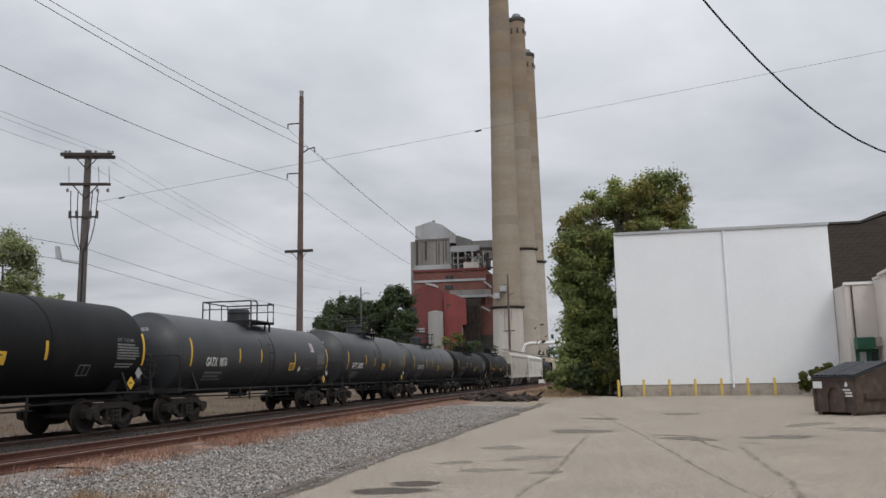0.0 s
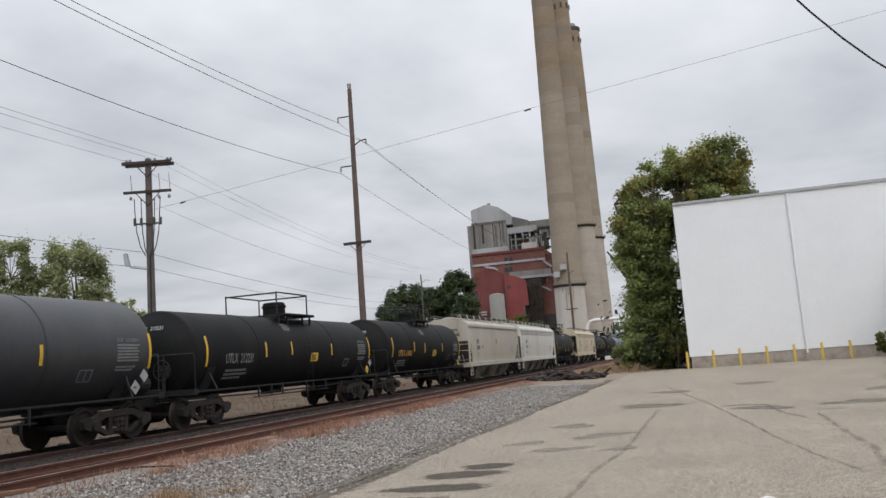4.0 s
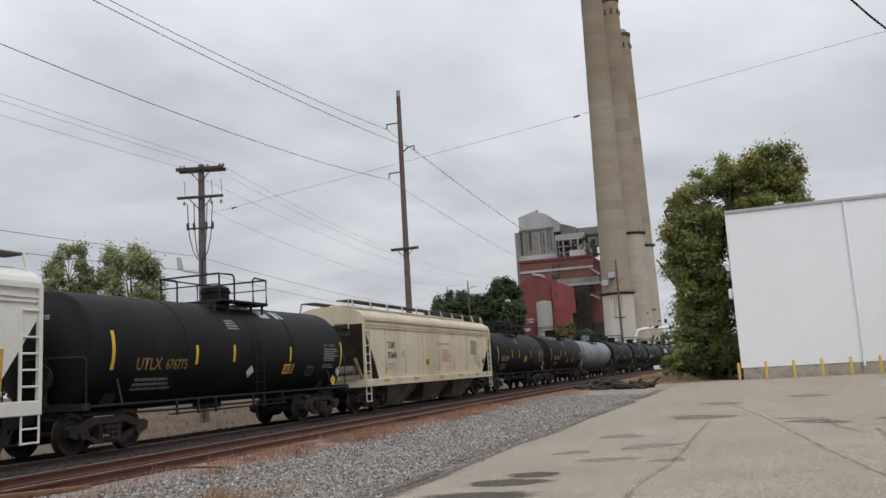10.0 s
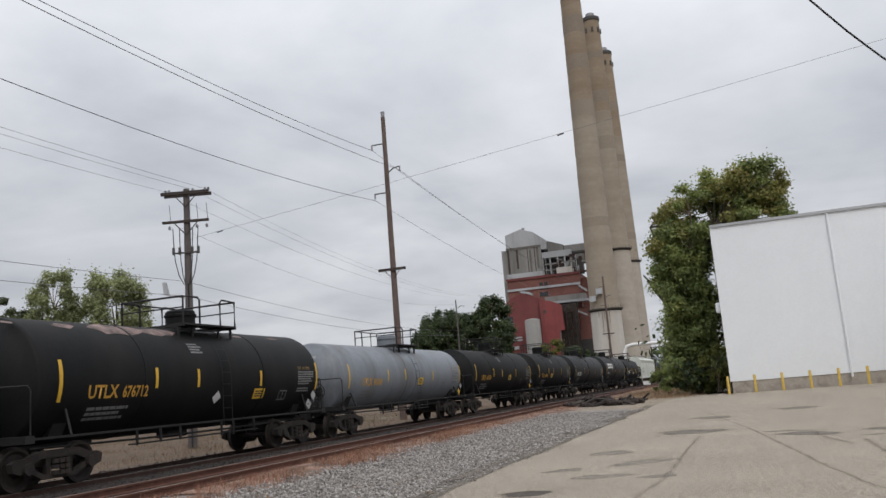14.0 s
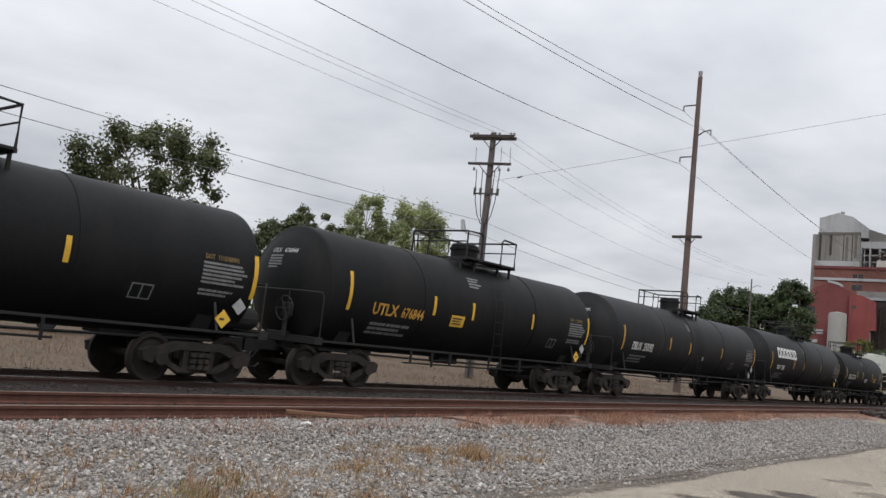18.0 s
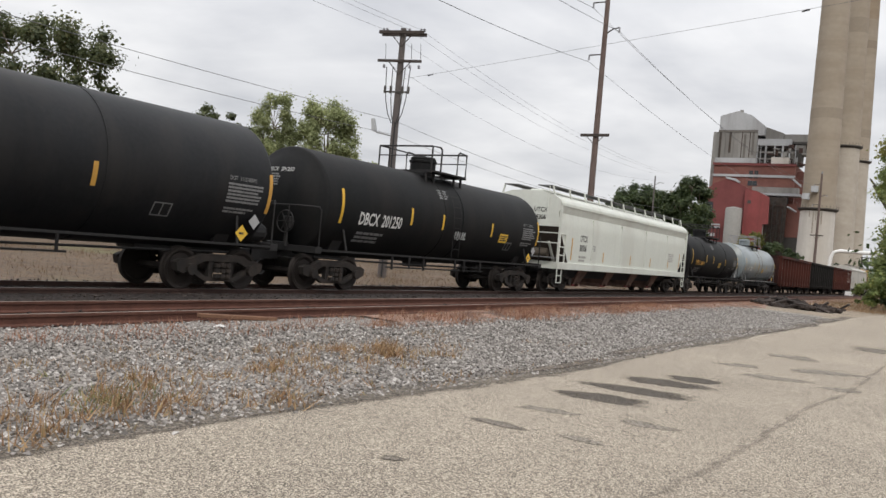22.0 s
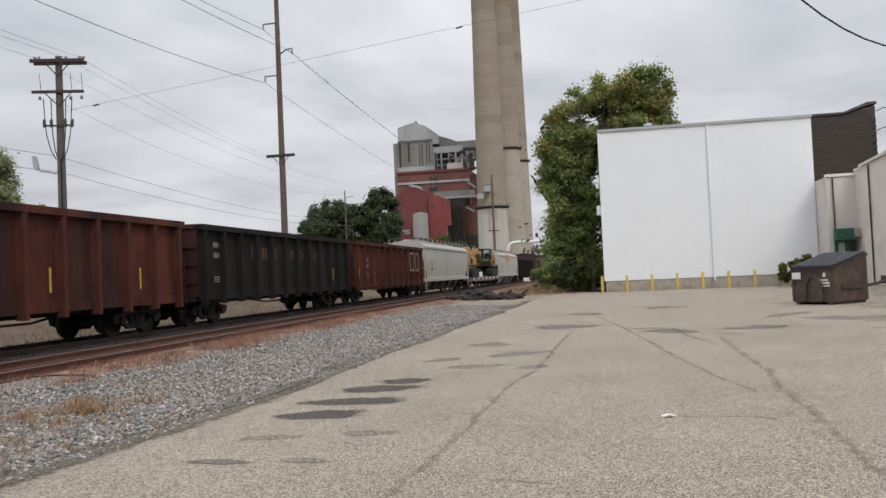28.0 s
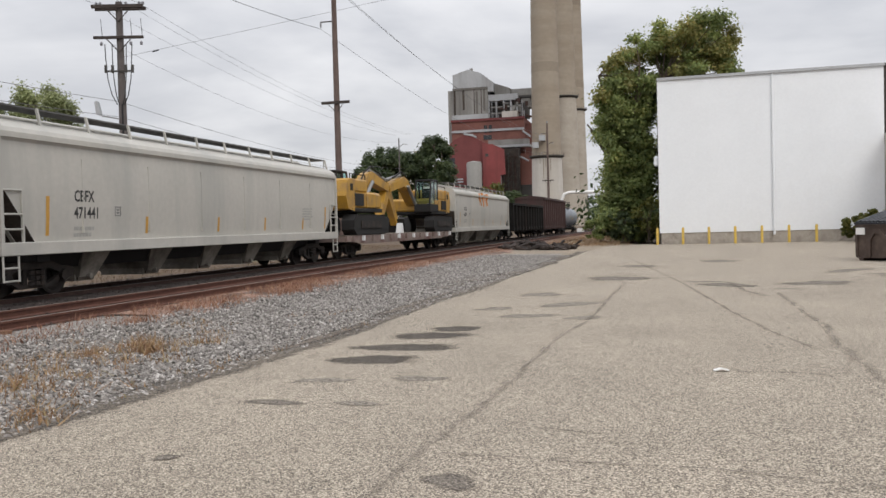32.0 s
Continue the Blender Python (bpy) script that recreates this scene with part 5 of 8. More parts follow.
def excavator(turn, label):
    """A tracked excavator chained down, its boom folded; a load of the flat car."""
    y, z = 0.0, 0.0
    ex = thing("excavator", pose(0, 0, 0), label, "excavator", "excavators on the flat car")
    part("upper_body", box(-1.2, 1.2, y - 1.6, y + 1.9, z + 1.15, z + 1.95, 0.12), CAT_Y, ex)
    f = turn
    for s in (1, -1):
        bm = prism([(y - 1.9, z + 0.25), (y - 1.65, z + 0.02), (y + 1.65, z + 0.02), (y + 1.9, z + 0.25), (y + 1.9, z + 0.65), (y + 1.65, z + 0.88), (y - 1.65, z + 0.88), (y - 1.9, z + 0.65)], "x", s * 0.85, s * 1.42)
        for k in range(14):
            yy = y - 1.6 + 3.2 * k / 13
            add_box(bm, s * 0.83, s * 1.44, yy - 0.05, yy + 0.05, z - 0.0, z + 0.04)
            add_box(bm, s * 0.83, s * 1.44, yy - 0.05, yy + 0.05, z + 0.86, z + 0.91)
        part("crawler_track", bm, RUBBER, ex)
        part("crawler_frame", box(s * 1.40, s * 1.46, y - 1.2, y + 1.2, z + 0.3, z + 0.62), TRUCK_M, ex)
    part("slew_ring", lathe([(0.7, z + 0.8), (0.75, z + 1.0), (0.7, z + 1.16)], "z", 20, (0, y, 0)), RUBBER, ex)
    part("counterweight", prism([(y - f * 1.3, z + 1.05), (y - f * 2.0, z + 1.15), (y - f * 2.2, z + 1.7), (y - f * 2.0, z + 2.4), (y - f * 1.2, z + 2.48)], "x", -1.22, 1.22), CAT_Y, ex)
    part("engine_hood", box(-1.18, 1.18, min(y - f * 1.6, y + f * 0.3), max(y - f * 1.6, y + f * 0.3), z + 1.9, z + 2.5, 0.08), CAT_Y, ex)
    k0, k1 = (-1.24, -0.30) if f > 0 else (0.30, 1.24)
    yb, yf, yt = y + f * 0.32, y + f * 1.92, y + f * 1.55
    cab = part("cab", box(k0, k1, min(yb, yf), max(yb, yf), z + 1.15, z + 1.62, 0.03), RUBBER, ex)
    for kx in (k0 + 0.045, k1 - 0.045):
        for ya, yc in ((yb + f * 0.05, yb + f * 0.08), (yb + f * 0.72, yb + f * 0.72), (yf - f * 0.05, yt)):
            part("cab_pillar", rod((kx, ya, z + 1.6), (kx, yc, z + 2.97), 0.05, seg=6), RUBBER, cab)
    for s0 in (k1 - 0.03, k0 + 0.018):
        part("cab_glass", prism([(yb + f * 0.12, z + 1.63), (yf - f * 0.08, z + 1.63), (yt, z + 2.93), (yb + f * 0.12, z + 2.93)], "x", s0, s0 + 0.012), CAB_GLASS, cab)
    part("windscreen", prism([(yf - f * 0.03, z + 1.63), (yf - f * 0.015, z + 1.63), (yt + f * 0.03, z + 2.93), (yt + f * 0.015, z + 2.93)], "x", k0 + 0.08, k1 - 0.08), CAB_GLASS, cab)
    part("seat", prism([(yb + f * 0.35, z + 1.63), (yb + f * 0.95, z + 1.63), (yb + f * 0.95, z + 1.95), (yb + f * 0.55, z + 1.95), (yb + f * 0.48, z + 2.55), (yb + f * 0.33, z + 2.55)], "x", k0 + 0.22, k1 - 0.22), RUBBER, cab)
    part("cab_roof", box(k0 - 0.02, k1 + 0.02, min(yb, yt), max(yb, yt), z + 2.95, z + 3.05, 0.03), RUBBER, cab)
    part("body_skirt", box(-1.22, 1.22, y - 1.62, y + 1.92, z + 1.02, z + 1.20, 0.03), RUBBER, ex)
    part("number_panel", box(1.205, 1.225, min(y - f * 1.75, y - f * 1.45), max(y - f * 1.75, y - f * 1.45), z + 1.95, z + 2.25), RUBBER, ex)
    part("engine_grille", box(1.201, 1.23, min(y - f * 1.3, y - f * 0.3), max(y - f * 1.3, y - f * 0.3), z + 1.3, z + 1.85), RUBBER, ex)
    part("side_door", box(1.201, 1.23, min(y, y + f * 1.1), max(y, y + f * 1.1), z + 1.25, z + 1.85), CAT_Y, ex)
    part("exhaust", rod((0.5, y - f * 0.9, z + 2.3), (0.5, y - f * 0.9, z + 2.75), 0.07), RUBBER, ex)
    part("handrail", tube([(1.1, y - f * 1.5, z + 2.3), (1.1, y - f * 1.5, z + 2.7), (1.1, y + f * 0.2, z + 2.7), (1.1, y + f * 0.2, z + 2.3)], 0.025), RUBBER, ex)
    b = [(y + f * 1.2, z + 1.6), (y + f * 1.7, z + 1.55), (y + f * 3.2, z + 2.6), (y + f * 5.5, z + 2.2), (y + f * 5.6, z + 2.55), (y + f * 3.3, z + 3.12), (y + f * 2.7, z + 2.98)]
    part("boom", prism(b, "x", -0.22, 0.26), CAT_Y, ex)
    a = [(y + f * 5.75, z + 2.7), (y + f * 5.3, z + 2.4), (y + f * 4.2, z + 0.55), (y + f * 4.5, z + 0.40), (y + f * 5.6, z + 1.9)]
    part("stick", prism(a, "x", -0.14, 0.20), CAT_Y, ex)
    part("bucket", prism([(y + f * 4.5, z + 0.75), (y + f * 3.9, z + 0.85), (y + f * 3.3, z + 0.35), (y + f * 3.6, z + 0.02), (y + f * 4.3, z + 0.02)], "x", -0.55, 0.6), RUBBER, ex)
    cyl = bmesh.new()
    add_rod(cyl, (0.36, y + f * 1.6, z + 1.4), (0.36, y + f * 3.0, z + 2.6), 0.09)
    part("hydraulic_cylinder", cyl, GALV, ex)
    part("hydraulic_cylinder", rod((0.02, y + f * 3.3, z + 3.22), (0.02, y + f * 5.5, z + 2.85), 0.09), GALV, ex)
    part("hydraulic_hose", tube([(0.12, y + f * 1.5, z + 1.9), (0.14, y + f * 2.5, z + 3.05), (0.14, y + f * 3.4, z + 3.4), (0.14, y + f * 4.8, z + 3.0)], 0.04), RUBBER, ex)
    for ob in ex.children_recursive:
        ob.data.transform(Matrix.Diagonal((1.1, 1.18, 1.05, 1)))
    return ex


# coupling faces along the track at the start, metres from the camera's cross-line
JOINTS = [6.9, 23.09, 38.45, 52.1, 67.2, 82.8, 97.2, 113.3, 130.65, 144.9, 162.5, 176.5, 190.9, 207.1, 222.85, 237.3, 255.1, 272.45, 287.1, 306.3, 320.9, 334.6, 352.0, 369.3, 386.5, 406.1, 425.5, 445.6, 465.0, 484.2, 501.0]
TRAVEL = [(0.0, 0.0), (1.0, 11.87), (2.0, 23.67), (3.0, 35.46), (3.5, 41.34), (5.5, 64.8), (6.0, 70.63), (7.0, 82.2), (8.0, 93.7), (9.0, 105.21), (10.0, 116.81), (11.0, 128.5), (12.5, 146.14), (14.5, 169.67), (16.5, 193.1), (17.5, 204.78), (18.5, 216.42), (20.0, 233.89), (21.0, 245.52), (23.0, 268.85), (24.5, 286.32), (26.5, 309.58), (27.5, 321.15), (28.5, 332.66), (29.5, 344.12), (30.5, 355.52), (32.0, 372.59)]
LOADS = []


def build_train():
    L = [b - a for a, b in zip(JOINTS, JOINTS[1:])]
    blk = "sooty black tank car with yellow stripes on the rails"
    c = []
    c.append(tank_car(L[0], "dull black tank car with yellow stripes and data panel", TANK_BLACK, apex=3.61, number="GATX 9872", ink=INK_W, num_size=0.42, seed=1))
    c.append(tank_car(L[1], "charcoal tank car with white lettering and orange panel", TANK_CHARCOAL, apex=3.58, number="GATX 9876", ink=INK_W, num_size=0.42, seed=2, waist=True, notice=True, panel_at=0.135, panel_z=1.9))
    c.append(tank_car(L[2], "charcoal tank car with a narrow seam at mid-length", TANK_CHARCOAL, apex=3.79, number="GATX 209818", ink=INK_W, num_size=0.42, seed=3, waist=True))
    c.append(tank_car(L[3], "black tank car with white lettering and diamond placards", TANK_CHARCOAL, apex=3.65, number="GATX 37191", ink=INK_W, num_size=0.42, seed=4))
    c.append(tank_car(L[4], "worn black tank car with faded lettering", TANK_BLACK, apex=3.50, number="UTLX 212231", ink=INK_DIM, num_size=0.42, seed=5, cage="plain"))
    c.append(tank_car(L[5], "long black tank car with yellow lettering", TANK_BLACK, apex=3.69, number="UTLX 676822", ink=INK_Y, seed=6))
    c.append(hopper_car(L[6], "stone-grey covered hopper car with black lettering", HOP_TAN, "CBFX", "305000", bays=3, seed=7, badge=True))
    c.append(hopper_car(L[7], "white covered hopper car with grimy chutes", HOP_IVORY, "CEFX", "72846", bays=4, seed=8))
    c.append(tank_car(L[8], "long black tank car with faded yellow lettering", TANK_BLACK, apex=3.76, number="UTLX 676775", ink=INK_YD, seed=9, hot=True, patches=True, panel_at=0.15, panel_z=1.8))
    c.append(hopper_car(L[9], "cream covered hopper car with rust stains", HOP_CREAM, "TCMX", "350648", bays=3, seed=10, red_print=True, ribs=7))
    c.append(tank_car(L[10], "black tank car with white lettering and yellow stripes", TANK_BLACK, apex=3.66, number="GATX 32471", ink=INK_WG, num_size=0.40, seed=11))
    c.append(tank_car(L[11], "long black tank car with scuffed pale patches on top", TANK_BLACK, apex=3.72, number="UTLX 676712", ink=INK_Y, num_size=0.44, seed=12, hot=True, peeled=True, panel_at=0.15, panel_z=1.8))
    c.append(tank_car(L[12], "blue-grey tank car with yellow lettering", TANK_GREY, apex=3.57, number="UTLX 801041", ink=INK_Y, num_size=0.44, seed=13, waist=True))
    c.append(tank_car(L[13], "long black tank car with yellow lettering and orange panel", TANK_BLACK, apex=3.68, number="UTLX 676779", ink=INK_Y, seed=14))
    c.append(tank_car(L[14], "long black tank car with bold yellow lettering", TANK_BLACK, apex=3.75, number="UTLX 676844", ink=INK_Y, seed=15, panel_at=-0.112))
    c.append(tank_car(L[15], "sooty tank car with white lettering and sprayed scrawl", TANK_SOOT, apex=3.80, number="DBUX 250092", ink=INK_W, num_at=-0.362, num_size=0.44, seed=16, ring=1, graffiti=True, orange=False, stripes=STRIPE_O))
    c.append(tank_car(L[16], "sooty tank car with a bold white logo", TANK_SOOT, apex=3.93, number="PROX 75943", ink=INK_W, num_at=-0.345, num_size=0.36, seed=17, ring=1, logo=True, orange=False, stripes=STRIPE_O))
    c.append(tank_car(L[17], "glossy black tank car with a white sprayed tag", TANK_BLACK, apex=3.73, number="DBCX 201250", ink=INK_W, num_at=-0.335, num_size=0.48, seed=18, graffiti=True, waist=True))
    c.append(hopper_car(L[18], "clean white covered hopper car with dark lettering", HOP_WHITE, "UTCX", "58306", bays=4, deep=False, seed=19, eave=3.80, ribs=4, mark_at=-0.354))
    c.append(tank_car(L[19], "black tank car with yellow lettering and brown panel", TANK_BLACK, apex=3.70, number="UTLX 640919", ink=INK_Y, num_size=0.42, seed=20))
    c.append(tank_car(L[20], "pale green-grey tank car with a grimy waist", TANK_PALE, apex=3.80, number="NATX 280627", ink=INK_W, num_size=0.42, seed=21, waist=True, trim=GALV))
    c.append(gondola_car(L[21], "oxide-red open gondola car with ribbed sides", GON_RED, seed=22, number=""))
    c.append(gondola_car(L[22], "sooty gondola car with rusty end walls", GON_DARK, seed=23, rusty_end=GON_RED))
    c.append(gondola_car(L[23], "red gondola car with a white looped logo", GON_RED, seed=24, logo=True))
    c.append(hopper_car(L[24], "light grey covered hopper car with black lettering", HOP_GREY, "CBFX", "471441", bays=5, deep=False, seed=25, ribs=6, mark_at=-0.353))
    f = flat_car(L[25], "red flat car carrying two yellow excavators")
    c.append(f)
    LOADS.append((excavator(1, "yellow tracked excavator with folded boom on the flat car"), 25, -6.0))
    LOADS.append((excavator(-1, "yellow tracked excavator facing the other one on the flat car"), 25, 7.2))
    c.append(hopper_car(L[26], "dirty grey hopper car with orange graffiti", HOP_GREY, "ACFX", "66251", bays=3, seed=27, graffiti=True))
    c.append(gondola_car(L[27], "dark open-top car with sooty sides", GON_DARK, height=2.3, seed=28, letters=False))
    c.append(gondola_car(L[28], "dark brown box car with ribbed sides", BOX_RED, height=3.3, seed=29, roof=True, letters=False))
    c.append(tank_car(L[29], "grey tank car at the far end of the train", TANK_GREY, apex=3.60, number="GATX 4471", ink=INK_DIM, num_size=0.4, seed=30))
    return c


CARS = build_train()


# ---------------------------------------------------------------- white warehouse and its neighbours
def warehouse():
    yw, x0, x1, top = 57.5, 0.75, 14.58, 11.08
    w = thing("white_warehouse", pose(0, 0, 0), "tall windowless warehouse clad in white metal panels", "warehouse")
    part("plinth", box(x0 + 0.05, x1, yw + 0.05, yw + 9.9, -0.1, 0.78), CONCRETE, w, "stained concrete footing")
    n = 14
    xs = [x0 + (x1 - x0) * i / n for i in range(n + 1)]
    for i in range(n):
        part("wall_panel", box(xs[i], xs[i + 1] - 0.0012, yw, yw + 0.12, 0.75, top), WHITE_METAL, w)
    part("side_wall", box(x0, x0 + 0.12, yw + 0.125, yw + 10, 0.75, top), WHITE_METAL, w)
    part("back_wall", box(x0, x1, yw + 9.9, yw + 10, 0.75, top), WHITE_METAL, w)
    part("east_wall", box(x1 - 0.12, x1, yw + 0.125, yw + 9.9, 0.75, top), WHITE_METAL, w)
    part("roof", box(x0 - 0.05, x1 + 0.05, yw - 0.04, yw + 10.05, top + 0.004, top + 0.10), GREY_CLAD, w)
    part("roof_trim", box(x0 - 0.08, x1 + 0.06, yw - 0.12, yw - 0.044, top - 0.06, top + 0.12), GREY_PALE, w, "grey gutter along the eave")
    bm = rod((7.95, yw - 0.09, 0.5), (7.95, yw - 0.09, top - 0.1), 0.07, seg=8)
    part("downpipe", bm, WHITE_METAL, w)
    part("corner_trim", box(x0 - 0.06, x0 + 0.10, yw - 0.03, yw - 0.004, 0.75, top), WHITE_METAL, w)
    part("wall_lamp", box(x0 - 0.35, x0 - 0.02, yw + 0.2, yw + 0.6, 5.3, 6.0, 0.08), WHITE_METAL, w)


warehouse()


def bollard_mesh():
    return lathe([(0.085, -0.05), (0.085, 1.05), (0.06, 1.11), (0.0, 1.13)], "z", 14)


me = cached("post", bollard_mesh, YELLOW, True)
for i in range(7):
    b = thing("bollard", pose(0.52 + 1.63 * i, 56.3, 0, 0, 0, 40 * i), "yellow-painted steel bollard before the white wall", "bollard", "row of bollards")
    share("post", me, b)


def stucco_block():
    b = thing("stucco_building", pose(0, 0, 0), "off-white stucco building with a green awning over its door", "building")
    part("rear_block", box(14.62, 17.6, 55.0, 66, -0.1, 6.75), STUCCO, b)
    part("rear_coping", box(14.60, 16.4, 54.9, 55.3, 6.754, 6.92), PAPER, b)
    part("step_block", box(16.3, 19.0, 53.6, 54.996, -0.1, 7.0), STUCCO, b)
    part("step_coping", box(16.25, 19.0, 53.5, 55.0, 7.004, 7.14), STUCCO, b)
    # the wing runs towards the car park; its eave climbs
    part("side_wing", prism([(52.6, -0.1), (52.6, 7.0), (44, 7.35), (30, 7.9), (22, 7.9), (22, -0.1)], "x", 16.0, 30), STUCCO, b)
    part("wing_coping", prism([(52.7, 7.004), (52.7, 7.16), (44, 7.52), (30, 8.07), (22, 8.07), (22, 7.904), (30, 7.904), (44, 7.354)], "x", 15.85, 30), STUCCO, b)
    part("dark_base", box(15.95, 15.996, 22, 50.2, 0.25, 0.55), RAIL_RUST, b, "rust-brown strip low on the wall")
    part("door_frame", box(14.9, 16.2, 54.86, 54.996, 0, 2.75), GREEN, b)
    part("door_leaf", box(15.1, 15.45, 54.80, 54.856, 0.1, 2.6), GREY_PALE, b)
    part("door_leaf", box(15.75, 16.1, 54.80, 54.856, 0.1, 2.6), GLASS_DARK, b, "dark open door leaf")
    part("awning", box(14.85, 15.85, 54.2, 54.856, 2.75, 3.45), GREEN, b, "dark green awning")
    part("lintel", box(15.9, 16.28, 54.3, 54.856, 2.9, 3.45), CONCRETE, b)
    part("downpipe", rod((14.98, 54.9, 0), (14.98, 54.9, 6.7), 0.05), STEEL_DARK, b)
    part("downpipe", rod((15.93, 51.2, 0), (15.93, 51.2, 7.0), 0.05), STEEL_DARK, b)
    part("wall_lamp", box(15.6, 15.99, 44.6, 45.1, 6.3, 6.6, 0.06), STEEL_DARK, b)
    part("roof_vent", rod((20.5, 49.0, 7.2), (20.5, 49.0, 8.7), 0.25), GALV, b)
    rl = bmesh.new()
    for x in (12.6, 13.7, 14.5):
        add_rod(rl, (x, 54.2, 0), (x, 54.2, 1.05), 0.03)
    add_rod(rl, (12.6, 54.2, 1.05), (14.5, 54.2, 1.05), 0.03)
    add_rod(rl, (12.6, 54.2, 0.6), (14.5, 54.2, 0.6), 0.025)
    hr = thing("handrail", pose(0, 0, 0), "dark steel handrail by the loading step", "handrail")
    part("rail_frame", rl, STEEL_DARK, hr)


stucco_block()


def brick_tower():
    t = thing("brick_tower", pose(0, 0, 0), "soot-black brick tower with a stepped top", "building")
    part("core", prism([(15.2, 0), (20.0, 0), (20.0, 12.25), (19.5, 12.2), (18.0, 11.75), (15.2, 11.75)], "y", 62.06, 70), BRICK_DARK, t)
    part("coping", prism([(15.1, 11.80), (17.9, 11.80), (19.6, 12.35), (20.1, 12.35), (20.1, 12.55), (19.5, 12.55), (17.9, 11.95), (15.1, 11.95)], "y", 61.95, 70), STEEL_DARK, t)
    me = cached("brick_course_piece", lambda: box(-0.297, 0.297, -0.05, 0.05, -0.117, 0.117), mat("tower_brick", (0.045, 0.036, 0.030), 0.95, 0, 0.35, 0.9, 0.4, 20, rand=0.12, dirt=(0.075, 0.06, 0.048), dirt_amount=0.4, dirt_scale=0.5))
    rng = random.Random(9)
    z, row = 5.0, 0
    while z < 11.6:
        x = 15.5 + (0.3 if row % 2 else 0.0)
        while x < 19.8:
            share("brick", me, t, pose(x, 62.02 - rng.uniform(0, 0.008), z))
            x += 0.60
        z += 0.24
        row += 1


brick_tower()


def dumpster():
    d = thing("dumpster", pose(8.39, 31.80, 0, 0, 0, -50), "brown steel dumpster with ribbed black plastic lids", "dumpster")
    W, D, F, B = 0.83, 0.95, 1.22, 1.68
    part("bin", prism([(-D, 0.10), (D, 0.10), (D, B), (-D + 0.1, F + 0.05), (-D, F)], "x", -W, W), DUMP, d)
    part("rim", prism([(-D - 0.04, F - 0.02), (D + 0.04, B + 0.0), (D + 0.04, B + 0.06), (-D - 0.04, F + 0.05)], "x", -W - 0.04, W + 0.04), DUMP, d)
    for s in (-1, 1):
        part("fork_pocket", box(s * W, s * (W + 0.11), -0.6, 0.6, 0.55, 0.75), DUMP, d)
        lid = part("lid", prism([(-D - 0.08, F + 0.06), (D, B + 0.06), (D, B + 0.11), (-D - 0.08, F + 0.11)], "x", s * 0.02, s * (W + 0.03)), LID, d)
        for k in range(5):
            x = s * (0.10 + 0.165 * k)
            part("lid_rib", prism([(-D - 0.05, F + 0.112), (D - 0.03, B + 0.112), (D - 0.03, B + 0.17), (-D - 0.05, F + 0.17)], "x", x - 0.045, x + 0.045), LID, lid)
    part("front_gusset", prism([(-0.4, 0.14), (-0.4, 0.75), (-0.15, 1.1), (0.15, 1.1), (0.4, 0.75), (0.4, 0.14), (0.25, 0.14), (0.25, 0.7), (0.1, 0.95), (-0.1, 0.95), (-0.25, 0.7), (-0.25, 0.14)], "y", -D - 0.07, -D - 0.003), DUMP, d)
    for x in (-0.80, 0.80):
        part("corner_post", box(x - 0.04, x + 0.04, -D - 0.05, -D - 0.003, 0.12, F - 0.05), DUMP, d)
    for x in (-0.65, 0.65):
        part("skid", box(x - 0.08, x + 0.08, -D, D, 0.0, 0.098), DUMP, d)
    part("sticker", box(-W + 0.03, -W + 0.38, -D - 0.075, -D - 0.055, 0.92, 1.16), PAPER, d)
    bm = bars_bm(0.5, 0.3, 3, 4)
    for v in bm.verts:
        v.co = (0.30 + 0.8 * v.co.x, -D - 0.008, 0.62 + v.co.y)
    part("faded_print", bm, PAPER, d)
    part("drop_mark", prism([(0.44, 0.97), (0.52, 1.0), (0.51, 1.08), (0.46, 1.16), (0.41, 1.08), (0.39, 1.0)], "y", -D - 0.012, -D - 0.004), PAPER, d)


dumpster()

gp = thing("guard_post", pose(14.0, 37.5, 0), "tall yellow guard post near the stucco wall", "bollard")
part("post", lathe([(0.13, -0.05), (0.13, 1.55), (0.08, 1.62), (0.0, 1.64)], "z", 14), YELLOW, gp, smooth=0.6)
part("strap", lathe([(0.135, 1.05), (0.138, 1.07), (0.138, 1.13), (0.135, 1.15)], "z", 14), STEEL_DARK, gp)


def flat_trailer():
    t = thing("flat_trailer", pose(13.2, 36.9, 0, 0, 0, -8), "low rust-brown flat trailer parked by the stucco wall", "trailer")
    part("bed", box(-1.0, 2.4, -0.8, 0.8, 0.40, 0.62, 0.02), RAIL_RUST, t)
    part("front_taper", prism([(-1.35, 0.54), (-1.004, 0.40), (-1.004, 0.62), (-1.35, 0.62)], "y", -0.8, 0.8), RAIL_RUST, t)
    part("tongue", rod((-2.6, 0, 0.32), (-1.3, 0, 0.56), 0.06), STEEL_DARK, t)
    part("jack_stand", rod((-2.5, 0, 0.0), (-2.5, 0, 0.36), 0.05), STEEL_DARK, t)
    for x in (-0.2, 0.5):
        for y in (-0.72, 0.72):
            part("wheel", lathe([(0, -0.1), (0.19, -0.1), (0.23, -0.06), (0.23, 0.06), (0.19, 0.1), (0, 0.1)], "y", 18, (x, y, 0.23)), LID, t)


flat_trailer()

